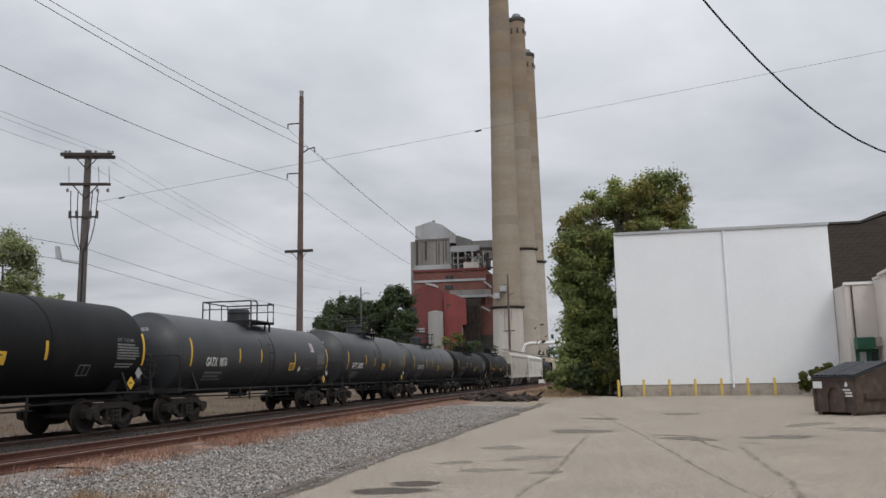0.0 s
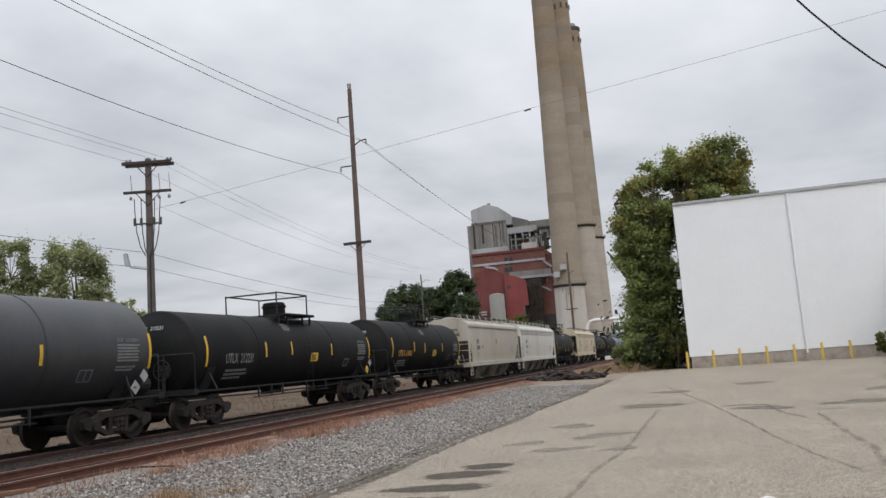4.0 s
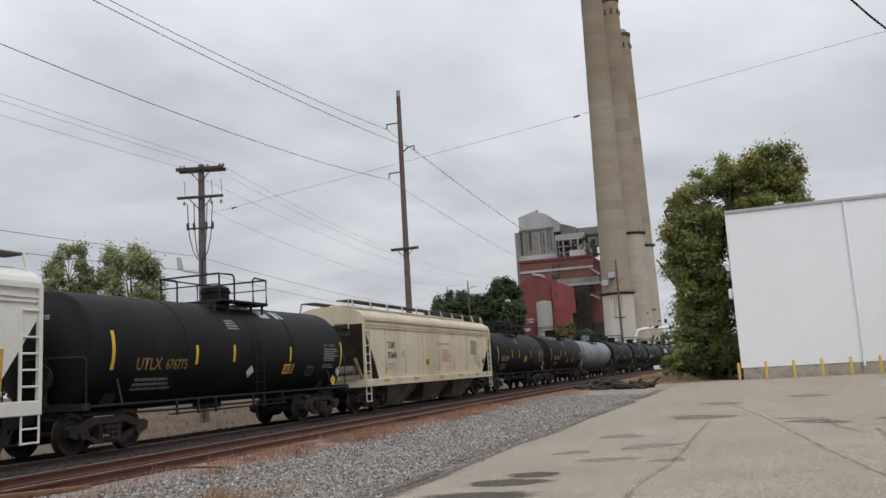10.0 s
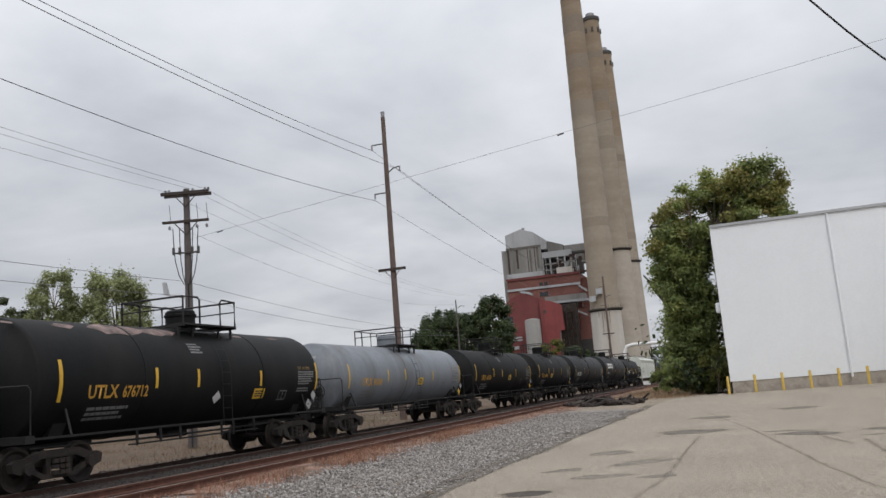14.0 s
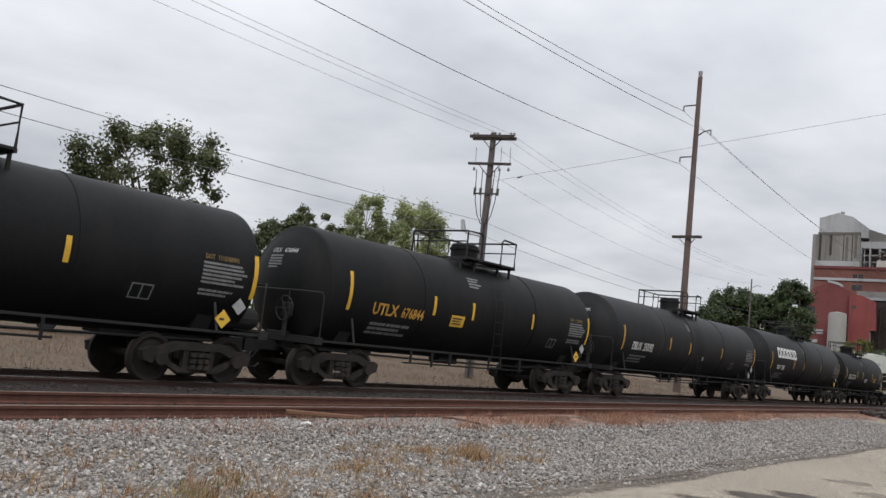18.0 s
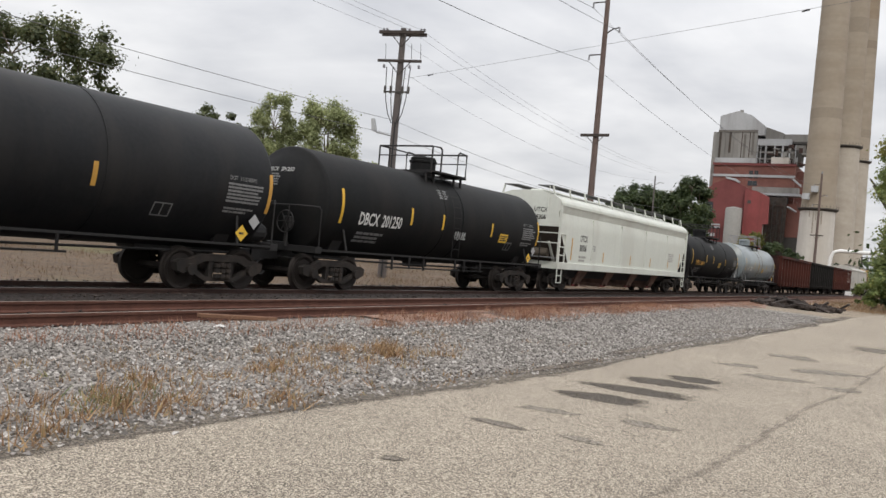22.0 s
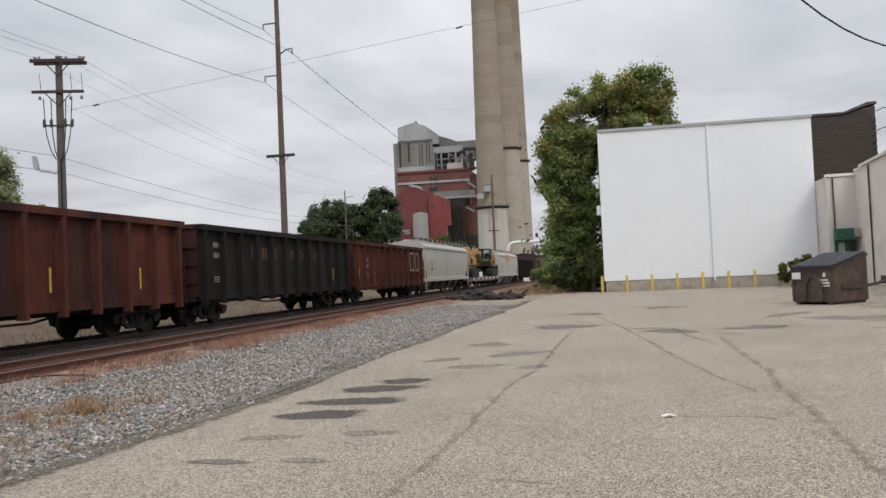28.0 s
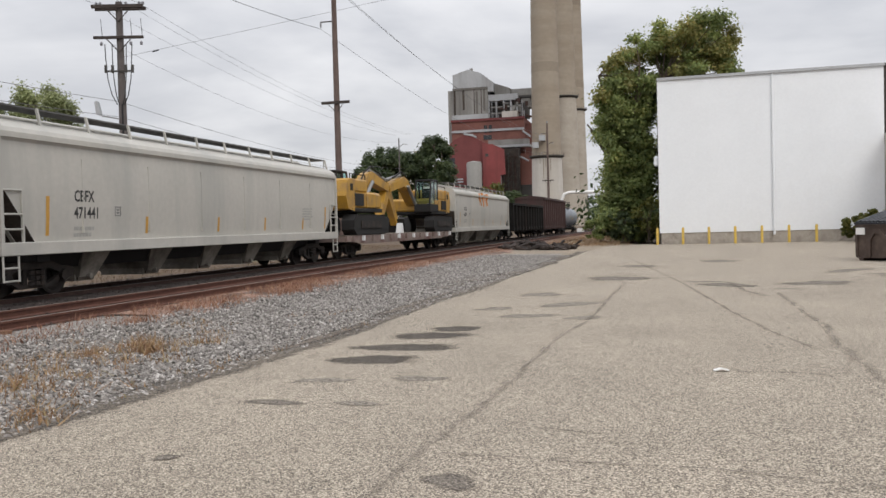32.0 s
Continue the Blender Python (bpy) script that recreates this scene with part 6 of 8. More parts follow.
# ---------------------------------------------------------------- power station
def stack(x, y, base_r, top_r, height, pale_to, ring_z, label, seed, foot=None):
    s = thing("smokestack", pose(x, y, 0), label, "smokestack", "three smokestacks")

    def rr(z):
        return base_r + (top_r - base_r) * (z / height) ** 0.9
    step = height / 26
    zs = [pale_to + (height - pale_to) * i / 24 for i in range(25)]
    cut = 14
    part("shaft", lathe([(rr(z), z) for z in zs[:cut + 1]], "z", 48), STACK, s, smooth=0.5)
    part("upper_shaft", lathe([(rr(z), z) for z in zs[cut:]] + [(top_r * 0.8, height), (top_r * 0.8, height - 6)], "z", 48), STACK_BROWN, s, smooth=0.5)
    part("pale_base", lathe([(rr(0) + 0.12, -1), (rr(pale_to) + 0.12, pale_to), (rr(pale_to), pale_to + 0.2)], "z", 48), foot or STACK_LIGHT, s, smooth=0.5)
    rng = random.Random(seed)
    z = pale_to + 12
    while z < height - 15:
        w = rng.uniform(2.5, 9)
        part("stained_band", lathe([(rr(z) + 0.05, z), (rr(z + w) + 0.05, z + w)], "z", 48), (STACK_BAND if rng.random() < 0.6 else STACK) if z < 120 else STACK_BAND2, s, smooth=0.5)
        z += w + rng.uniform(6, 26)
    for z in ring_z:
        part("gallery", lathe([(rr(z), z - 0.9), (rr(z) + 1.3, z), (rr(z) + 1.3, z + 0.35), (rr(z), z + 0.4)], "z", 40), STEEL_DARK, s)
        rl = bmesh.new()
        for k in range(30):
            a = 2 * math.pi * k / 30
            r = rr(z) + 1.25
            add_rod(rl, (r * math.cos(a), r * math.sin(a), z + 0.3), (r * math.cos(a), r * math.sin(a), z + 1.5), 0.05, seg=4)
        part("gallery_rail", rl, STEEL_DARK, s)
    for k in range(5 if pale_to < 40 else 0):
        a = -1.85 + 0.17 * k + rng.uniform(-0.06, 0.06)
        z1 = pale_to - 1.2
        z0 = z1 - rng.uniform(2, 9)
        r = rr(z1) + 0.16
        part("rust_streak", box(r * math.cos(a) - 0.11, r * math.cos(a) + 0.11, (r + 0.25) * math.sin(a) - 0.12, (r + 0.25) * math.sin(a) + 0.12, z0, z1), STACK_BAND, s)
    part("cap_rim", lathe([(top_r, height - 1.6), (top_r + 0.45, height - 1.2), (top_r + 0.45, height + 0.5), (top_r - 0.4, height + 0.5)], "z", 40), STEEL_DARK, s)
    part("inner_flue", lathe([(top_r * 0.55, height - 1), (top_r * 0.55, height + 3), (top_r * 0.45, height + 3.4), (0, height + 3.4)], "z", 32), GALV, s)
    for k in range(8):
        a = 2 * math.pi * k / 8 + 0.2
        zt = height - 7
        r = rr(zt) + 0.02
        part("vent_port", box(r * math.cos(a) - 0.5, r * math.cos(a) + 0.5, r * math.sin(a) - 0.5, r * math.sin(a) + 0.5, zt - 1.2, zt + 1.2), STEEL_DARK, s)
    return s


STACK_DUN = mat("dun_stack_concrete", (0.43, 0.385, 0.325), 0.9, 0, 0.08, 0.06, dirt=(0.34, 0.295, 0.24), dirt_amount=0.5, dirt_scale=1.0, streak=(0.05, 0.05, 0.09))
STACK_BAND2 = mat("dark_stained_stack_band", (0.245, 0.20, 0.152), 0.9, 0, 0.1, 0.08)


def at(az, r):
    return -r * math.sin(radians(az)), r * math.cos(radians(az))


s1 = stack(*at(6.78, 365), 6.9, 4.5, 187, 31, (31,), "tall tan concrete smokestack with a pale base", 1)
stack(*at(5.52, 414), 7.0, 4.2, 187, 64, (64,), "tan concrete smokestack with a gallery ring", 2, STACK_DUN)
stack(*at(4.87, 463), 7.0, 4.2, 187, 64, (64,), "slim concrete smokestack far down the row", 3, STACK_DUN)
for z in (33.5, 36.5):
    part("equipment_box", box(-5.2 + z - 33.5, -2.6 + z - 33.5, -8.4, -6.4, z + 1.0, z + 3.4), GREY_PALE, s1)


def plant():
    p = thing("power_plant", pose(0, 0, 0), "red-brick power plant with a grey boiler house on top", "power plant")
    Y = 390.0
    rng0 = random.Random(15)
    hall = part("brick_hall", box(-92.2, -56.8, Y, Y + 60, 0, 52.7), BRICK_RED, p)
    part("side_bay", box(-56.8, -53.9, Y + 4, Y + 60, 0, 50.2), BRICK_RED, p)
    part("pale_band", box(-92.3, -56.7, Y - 0.5, Y - 0.05, 46.8, 47.9), GREY_PALE, hall)
    part("roof_coping", box(-92.5, -56.5, Y - 0.6, Y - 0.06, 52.0, 53.1), BRICK_RED2, hall)
    part("boiler_house", box(-91.6, -74.2, Y + 1, Y + 50, 52.8, 68.4), GREY_CLAD, p)
    part("side_duct", box(-94.4, -91.7, Y + 3, Y + 30, 40, 67.9), GREY_CLAD, p)
    part("coping", box(-92, -74, Y - 0.2, Y + 0.9, 53.2, 55.4), GREY_PALE, p)
    part("upper_house", prism([(-91.3, 68.45), (-91.3, 75.0), (-83.5, 77.2), (-77.5, 75.2), (-71.4, 70.4), (-71.4, 66.0), (-74.1, 66.0), (-74.1, 68.45)], "y", Y + 0.6, Y + 45), GREY_PALE, p)
    part("roof_vent", rod((-83.5, Y + 8, 77), (-83.5, Y + 8, 79), 0.8), GREY_CLAD, p)
    part("sloped_gallery", prism([(-71.3, 70.3), (-63.8, 67.6), (-63.8, 63.9), (-71.3, 64.8)], "y", Y + 4, Y + 40), GREY_CLAD, p)
    part("terrace", box(-74.1, -60.0, Y + 1.5, Y + 30, 61.5, 64.5), GREY_PALE, p)
    # solid dark box in place of the bay's unlit interior
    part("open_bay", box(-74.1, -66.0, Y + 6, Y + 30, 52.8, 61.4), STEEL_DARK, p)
    for x in (-73.9, -70.3, -66.6, -63.2, -60.2):
        part("bay_column", box(x - 0.35, x + 0.35, Y + 1.6, Y + 2.3, 52.8, 61.4), GREY_PALE, p)
    for z in (55.5, 58.5):
        part("bay_beam", box(-74, -58.5, Y + 1.6, Y + 2.2, z - 0.3, z + 0.3), GREY_CLAD, p)
    for k, (x0, x1, z0, z1) in enumerate(((-65.5, -62.8, 56.2, 60.8), (-62.3, -58.6, 56, 59.5), (-60.0, -55.4, 53, 60.2), (-58.8, -54.4, 58.0, 62.6))):
        part("roof_machinery", box(x0, x1, Y + 3 + k, Y + 9 + k, z0, z1), GREY_CLAD if k % 2 else STEEL_DARK, p)
    for k in range(26):
        x, z = rng0.uniform(-73.5, -55), rng0.uniform(53, 63)
        if k % 3 == 0:
            part("duct", rod((x, Y + 1.2, z), (x + rng0.uniform(2, 5), Y + 1.2, z + rng0.uniform(-0.4, 0.4)), rng0.uniform(0.2, 0.5), seg=6), GREY_CLAD if k % 2 else RAIL_RUST, p)
        elif k % 3 == 1:
            part("stanchion", rod((x, Y + 1.0, 52.8), (x, Y + 1.0, z), 0.16, seg=5), STEEL_DARK if k % 2 else GREY_PALE, p)
        else:
            part("cabinet", box(x, x + rng0.uniform(0.8, 2.2), Y + 1.5, Y + 2.8, z - 1.2, z + rng0.uniform(0.2, 1.2)), GREY_CLAD if k % 2 else RAIL_RUST, p)
    for k in range(14):
        x = -91 + 2.45 * k
        part("parapet_post", rod((x, Y - 0.3, 53.1), (x, Y - 0.3, 54.3), 0.07, seg=4), GREY_PALE, p)
    for z in (56.5, 60.5, 64.5):
        part("cladding_joint", box(-91.5, -74.3, Y + 0.93, Y + 0.99, z - 0.12, z + 0.12), GREY_CLAD, p)
    for x in (-88.2, -84.6, -80.9, -77.4):
        part("downspout", rod((x, Y + 0.85, 53), (x, Y + 0.85, 68), 0.16, seg=5), GREY_CLAD if x < -84 else RAIL_RUST, p)
    for k in range(30):
        x, z = rng0.uniform(-69.5, -61), rng0.uniform(8, 36)
        part("collapsed_lattice", rod((x, Y - 9.4, z), (x + rng0.uniform(-3.5, 3.5), Y - 9.4, z + rng0.uniform(2, 6)), 0.14, seg=4), STEEL_DARK if k % 3 else RAIL_RUST, p)
    for x, z in ((-90.0, 8.5), (-86.5, 8.5), (-90.0, 13.5), (-74.5, 20), (-71.5, 20)):
        part("window", box(x - 0.9, x + 0.9, Y - 14.12, Y - 14.02, z - 1.3, z + 1.3), GLASS_DARK, p)
    part("white_hut", box(-67.3, -59.8, Y - 0.3, Y + 5, 52.75, 56.0), STACK_LIGHT, p)
    part("conveyor_gallery", box(-63.7, -48, Y + 6, Y + 14, 64.0, 67.3), GREY_CLAD, p)
    part("conveyor_soffit", box(-63.7, -48, Y + 5.5, Y + 14.5, 62.9, 63.9), STEEL_DARK, p)
    part("red_annex", prism([(-91.4, 0), (-91.4, 38.9), (-88, 42), (-82.8, 44.2), (-79, 43.2), (-73.4, 40.1), (-68.1, 37.8), (-66.7, 26.7), (-66.7, 0)], "y", Y - 14, Y - 0.7), BRICK_RED2, p)
    part("annex_coping", prism([(-83.2, 44.25), (-79, 43.3), (-77.5, 42.4), (-77.3, 43.3), (-79, 44.3), (-83.2, 45.2)], "y", Y - 14.3, Y - 12), GREY_PALE, p)
    part("mid_terrace", box(-73.3, -54.2, Y - 6, Y - 0.7, 39.4, 41.9), GREY_CLAD, p)
    part("terrace_slab", box(-74.3, -53.2, Y - 6.5, Y - 0.65, 38.2, 39.3), GREY_PALE, p)
    # solid box whose dark colour stands for shade in the recess behind the frame
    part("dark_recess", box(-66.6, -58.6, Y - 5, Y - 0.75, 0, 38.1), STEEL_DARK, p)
    rng = random.Random(5)
    for k in range(9):
        x = -68.2 + 1.15 * k
        part("steel_frame", rod((x, Y - 9, 0), (x + rng.uniform(-0.3, 0.3), Y - 9, 30 + rng.uniform(0, 8)), 0.22, seg=5), RAIL_RUST if k % 2 else STEEL_DARK, p)
    for k in range(6):
        z = 14 + 4 * k
        part("steel_beam", rod((-68.4, Y - 9, z), (-58.8, Y - 9, z + rng.uniform(-1, 1)), 0.2, seg=5), RAIL_RUST, p)
        part("steel_brace", rod((-68.4 + 2 * (k % 3), Y - 9.2, z), (-64.4 + 2 * (k % 3), Y - 9.2, z + 4), 0.18, seg=5), STEEL_DARK, p)
    part("right_brick_wall", box(-58.5, -53.1, Y - 4, Y - 0.76, 20.4, 35.0), BRICK_RED, p)
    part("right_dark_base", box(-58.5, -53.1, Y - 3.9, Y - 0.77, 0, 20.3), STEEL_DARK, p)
    for x, z, w, h in ((-89.5, 31, 3.4, 5.3), (-75.5, 48, 1.6, 3.5), (-73.2, 48, 1.6, 3.5), (-74.6, 44, 4.0, 2.2)):
        wn2 = part("window", box(x - w / 2, x + w / 2, Y - (14.12 if z < 35 else 0.13), Y - (14.02 if z < 35 else 0.03), z - h / 2, z + h / 2), GLASS_DARK, p)
        part("mullion", box(x - 0.12, x + 0.12, Y - (14.2 if z < 35 else 0.2), Y - (14.13 if z < 35 else 0.14), z - h / 2, z + h / 2), STEEL_DARK, wn2)
    for x in (-73, -66):
        part("annex_pipe", rod((x, Y - 14.6, 14), (x, Y - 14.6, 30 + (x + 73) * 0.2), 0.35, seg=6), GREY_CLAD, p)
    for z in (22, 23.2):
        part("annex_strip", box(-91.5, -84, Y - 14.3, Y - 14.05, z, z + 0.7), GREY_PALE, p)
    bright = mat("fresh_red_cladding", (0.235, 0.052, 0.050), 0.75, 0, 0.15, 0.25, dirt=(0.16, 0.042, 0.04), dirt_amount=0.4, dirt_scale=0.2, streak=True)
    part("red_block", prism([(-74.1, 8), (-74.1, 39.6), (-69.5, 39.0), (-64.2, 36.6), (-63.8, 25.0), (-66.0, 24.6), (-66.0, 8)], "y", Y - 16, Y - 14.02), bright, p)
    part("block_opening", box(-72.8, -71.4, Y - 16.12, Y - 16.02, 33.4, 34.8), STEEL_DARK, p)
    part("soot_mass", prism([(-66.2, 8), (-66.2, 24), (-64.6, 37.2), (-58.4, 37.2), (-58.0, 30), (-59.2, 8)], "y", Y - 8.5, Y - 7), BRICK_DARK, p)
    part("fallen_beam", rod((-58.2, Y - 6, 33.6), (-54.2, Y - 6, 31.4), 0.45, seg=6), GREY_PALE, p)
    part("annex_ledge", box(-90.5, -86.0, Y - 14.6, Y - 14.02, 18.2, 19.6), GREY_PALE, p)
    part("roof_return", prism([(-57.6, 46.9), (-53.8, 43.9), (-53.8, 42.8), (-57.6, 45.8)], "y", Y - 0.6, Y - 0.1), GREY_PALE, p)
    for x, z0, z1 in ((-90.6, 55.4, 68.0), (-86.2, 58, 67.5), (-79.6, 55.4, 66.5), (-76.0, 57, 68)):
        part("rust_stain", box(x - 0.5, x + 0.5, Y + 0.86, Y + 0.93, z0, z1), BRICK_DARK if x < -85 else GREY_DIM, p)
    part("house_sill", box(-91.6, -74.2, Y + 0.7, Y + 0.93, 67.4, 68.5), GREY_DIM, p)
    part("silo", lathe([(3.5, 8), (3.5, 30.0), (3.1, 30.7), (0, 31.3)], "z", 28, (-77.0, Y - 22, 0)), GREY_CLAD, p, smooth=0.6)
    part("silo_leg", rod((-77.0, Y - 22, 0), (-77.0, Y - 22, 8), 2.2, seg=10), STEEL_DARK, p)


plant()


def pipe_bridge():
    b = thing("pipe_bridge", pose(0, 0, 0), "white insulated pipe on a dark steel truss bridge", "pipe bridge")
    y = 340.0
    part("pipe", tube([(-34.8, y, 4), (-34.6, y, 11.5), (-33.6, y, 13.6), (-31.5, y, 14.2), (-5, y, 14.0)], 0.7, 10), PAPER, b, smooth=0.6)
    tr = bmesh.new()
    for z in (9.8, 12.4):
        add_rod(tr, (-24.5, y, z), (-5, y, z), 0.2, seg=5)
    for k in range(9):
        x = -24 + 2.1 * k
        add_rod(tr, (x, y, 9.8), (x, y, 12.4), 0.14, seg=5)
        add_rod(tr, (x, y, 9.8), (x + 2.1, y, 12.4), 0.1, seg=5)
    add_rod(tr, (-24, y, 0), (-24, y, 12.4), 0.3, seg=6)
    add_rod(tr, (-8, y, 0), (-8, y, 12.4), 0.3, seg=6)
    part("truss", tr, STEEL_DARK, b)


pipe_bridge()

# ---------------------------------------------------------------- utility poles and wires
P1 = (-23.3, 33.1)
P2 = (-20.45, 52.7)
P2_NEXT = (-17.2, 146.0)


def insulator_mesh():
    return lathe([(0.0, 0.16), (0.04, 0.15), (0.075, 0.10), (0.05, 0.07), (0.075, 0.04), (0.04, 0.0), (0.012, -0.04), (0.0, -0.04)], "z", 10)


def braces(z, w=0.55, drop=0.6):
    bm = bmesh.new()
    for s in (1, -1):
        add_rod(bm, (s * w, -0.18, z), (0, -0.16, z - drop), 0.025, seg=5)
    return bm


def pole_one():
    x, y = P1
    p = thing("utility_pole", pose(x, y, 0, 0, 0, 16), "weathered wooden utility pole with two crossarms and a floodlight", "utility pole")
    part("shaft", rod((0, 0, -0.3), (0, 0, 12.25), 0.22, 0.145, 14), WOOD_POLE, p)
    ins = cached("insulator", insulator_mesh, PORCELAIN)
    for dy in (-0.26, 0.20):
        arm = part("crossarm", box(-1.15, 1.15, dy - 0.06, dy + 0.06, 11.93, 12.08), DARK_WOOD, p)
    arm = part("crossarm", box(-1.12, 1.12, -0.26, -0.15, 10.55, 10.67), DARK_WOOD, p)
    for u in (-1.02, -0.85, 0.32, 0.92, 1.08):
        share("insulator", ins, p, pose(u, 0.0, 12.12))
    part("arm_brace", braces(11.93), DARK_WOOD, p)
    part("arm_brace", braces(10.55), DARK_WOOD, p)
    for u in (-0.78, 0.55, 1.02):
        share("insulator", ins, p, pose(u, -0.2, 10.40, 180))
        part("cutout_rod", rod((u + 0.05, -0.2, 10.7), (u + 0.0, -0.2, 11.45), 0.012, seg=4), CABLE, p)
    part("switch_bar", box(-0.62, 0.62, -0.22, -0.14, 9.05, 9.12), STEEL_DARK, p)
    for u in (-0.6, -0.3, 0.3, 0.6):
        part("switch", box(u - 0.05, u + 0.05, -0.3, -0.2, 9.0, 9.35), STEEL_DARK, p)
    for u in (-0.62, -0.3, 0.34, 0.6):
        part("jumper_cable", tube([(u, -0.22, 10.3), (u * 0.95, -0.25, 9.6), (u * 0.85, -0.25, 8.7), (u * 0.6, -0.22, 8.0), (u * 0.25, -0.18, 7.55)], 0.022, 5), CABLE, p)
    part("cable_riser", rod((0.05, -0.2, 0), (0.05, -0.18, 7.6), 0.04), CABLE, p)
    lamp = part("floodlight_arm", tube([(0, -0.1, 6.9), (-0.5, -0.2, 7.0), (-0.85, -0.25, 7.05)], 0.035), GALV, p)
    part("floodlight", prism([(-1.08, 7.12), (-0.88, 7.06), (-0.92, 7.3), (-1.02, 7.72), (-1.14, 7.70)], "y", -0.36, -0.08), GREY_PALE, p)


def side_arm(p, z, s, tilt):
    arm = part("side_arm", tube([(0, 0, z), (s * 0.55, 0, z + tilt), (s * 1.0, 0, z + tilt * 1.2)], 0.045), STEEL_DARK, p)
    part("suspension_insulator", rod((s * 1.0, 0, z + tilt * 1.2), (s * 1.0, 0, z + tilt * 1.2 - 0.35), 0.06, seg=8), PORCELAIN, arm)


def pole_two(x, y, label, k=1.0):
    p = thing("transmission_pole", pose(x, y, 0), label, "utility pole", "transmission poles along the track")
    part("shaft", rod((0, 0, -0.3), (0, 0, 21.3 * k), 0.25, 0.15, 14), WOOD_POLE2, p)
    side_arm(p, 19.35 * k, -1, 0.0)
    side_arm(p, 17.1 * k, 1, 0.35)
    side_arm(p, 15.75 * k, -1, 0.0)
    part("crossarm", box(-1.0, 1.0, -0.32, -0.18, 10.12 * k, 10.30 * k), DARK_WOOD, p)
    part("arm_brace", braces(10.12 * k), DARK_WOOD, p)
    part("pole_cap", rod((0, 0, 21.25 * k), (0, 0, 21.7 * k), 0.13, 0.16), GALV, p)


pole_one()
pole_two(*P2, "tall slim wooden transmission pole with side arms")
pole_two(*P2_NEXT, "transmission pole far along the track", 0.91)


def wire(name, a, b, sag, r, material, label, n=28, group=""):
    a, b = Vector(a), Vector(b)
    pts = []
    for i in range(n + 1):
        u = i / n
        p = a.lerp(b, u)
        p.z -= sag * 4 * u * (1 - u)
        pts.append(p)
    w = thing(name, pose(0, 0, 0), label, "wire", group)
    part("strand", tube(pts, r, 5), material, w)
    return w


def wires():
    g = "overhead wires"
    for dx, z, z_far, sag in ((-1.0, 19.0, 19.1, 2.7), (1.0, 17.25, 16.8, 2.35), (-1.0, 15.3, 17.5, 3.3)):
        wire("overhead_wire", (P2[0] + dx, P2[1] - 91.4, z_far), (P2[0] + dx, P2[1], z), sag, 0.015, CABLE, "dark sagging power line above the track", group=g)
        wire("overhead_wire", (P2[0] + dx, P2[1], z), (P2_NEXT[0] + dx, P2_NEXT[1], z * 0.91), 1.6, 0.013, CABLE_GREY, "power line running on to the power plant", group=g)
    for u in (-1.02, 0.32, 0.92):
        c, s = math.cos(radians(16)), math.sin(radians(16))
        wire("overhead_wire", (P1[0] + u * c, P1[1] - 46, 12.2), (P1[0] + u * c, P1[1] + u * s, 12.2), 0.5, 0.007, CABLE_GREY, "thin power line to the wooden pole", group=g)
        w = wire("overhead_wire", (P1[0] + u * c, P1[1] + u * s, 12.2), (P1[0] + u * c - 0.3, P1[1] + 46, 10.9), 0.9, 0.006, CABLE_GREY, "thin power line leaving the wooden pole", group=g)
    wire("overhead_wire", (P1[0] - 0.4, P1[1], 10.4), (P1[0] - 0.8, P1[1] + 46, 10.2), 1.3, 0.006, CABLE_GREY, "thin lower line leaving the wooden pole", group=g)
    for z, z2 in ((7.7, 7.5), (7.0, 7.05)):
        wire("telephone_cable", (P1[0], P1[1] - 46, z), (P1[0], P1[1] - 0.2, z), 0.5, 0.011, CABLE_GREY, "telephone cable beside the track", group=g)
        wire("telephone_cable", (P1[0], P1[1] - 0.2, z), (P1[0] - 0.2, P1[1] + 46, z2), 0.7, 0.010, CABLE_GREY, "telephone cable running along the track", group=g)
    gw = wire("guy_wire", (P1[0] + 0.15, P1[1], 9.75), (32, 33.0, 16.4), 0.15, 0.007, CABLE_GREY, "thin span wire crossing the car park", group=g)
    for u in (0.329, 0.030):
        part("splice", rod((P1[0] + 0.15 + (32 - P1[0]) * u - 0.14, 33.1, 9.70 + 6.65 * u - 0.6 * u * (1 - u)), (P1[0] + 0.15 + (32 - P1[0]) * u + 0.14, 33.1, 9.75 + 6.65 * u - 0.6 * u * (1 - u)), 0.032, seg=6), CABLE, gw)
    pts = []
    for i in range(36):
        u = -1.6 + 3.9 * i / 35
        pts.append((2.14 + 6.29 * u, 15.86 + 7.64 * u, 6.95 + 3.0 * (u - 0.78) ** 2 * (1.0 if u < 0.78 else 0.85)))
    w = thing("service_cable", pose(0, 0, 0), "thick black twisted cable sagging over the car park", "cable", g)
    part("strand", tube(pts, 0.021, 6), CABLE, w)


wires()


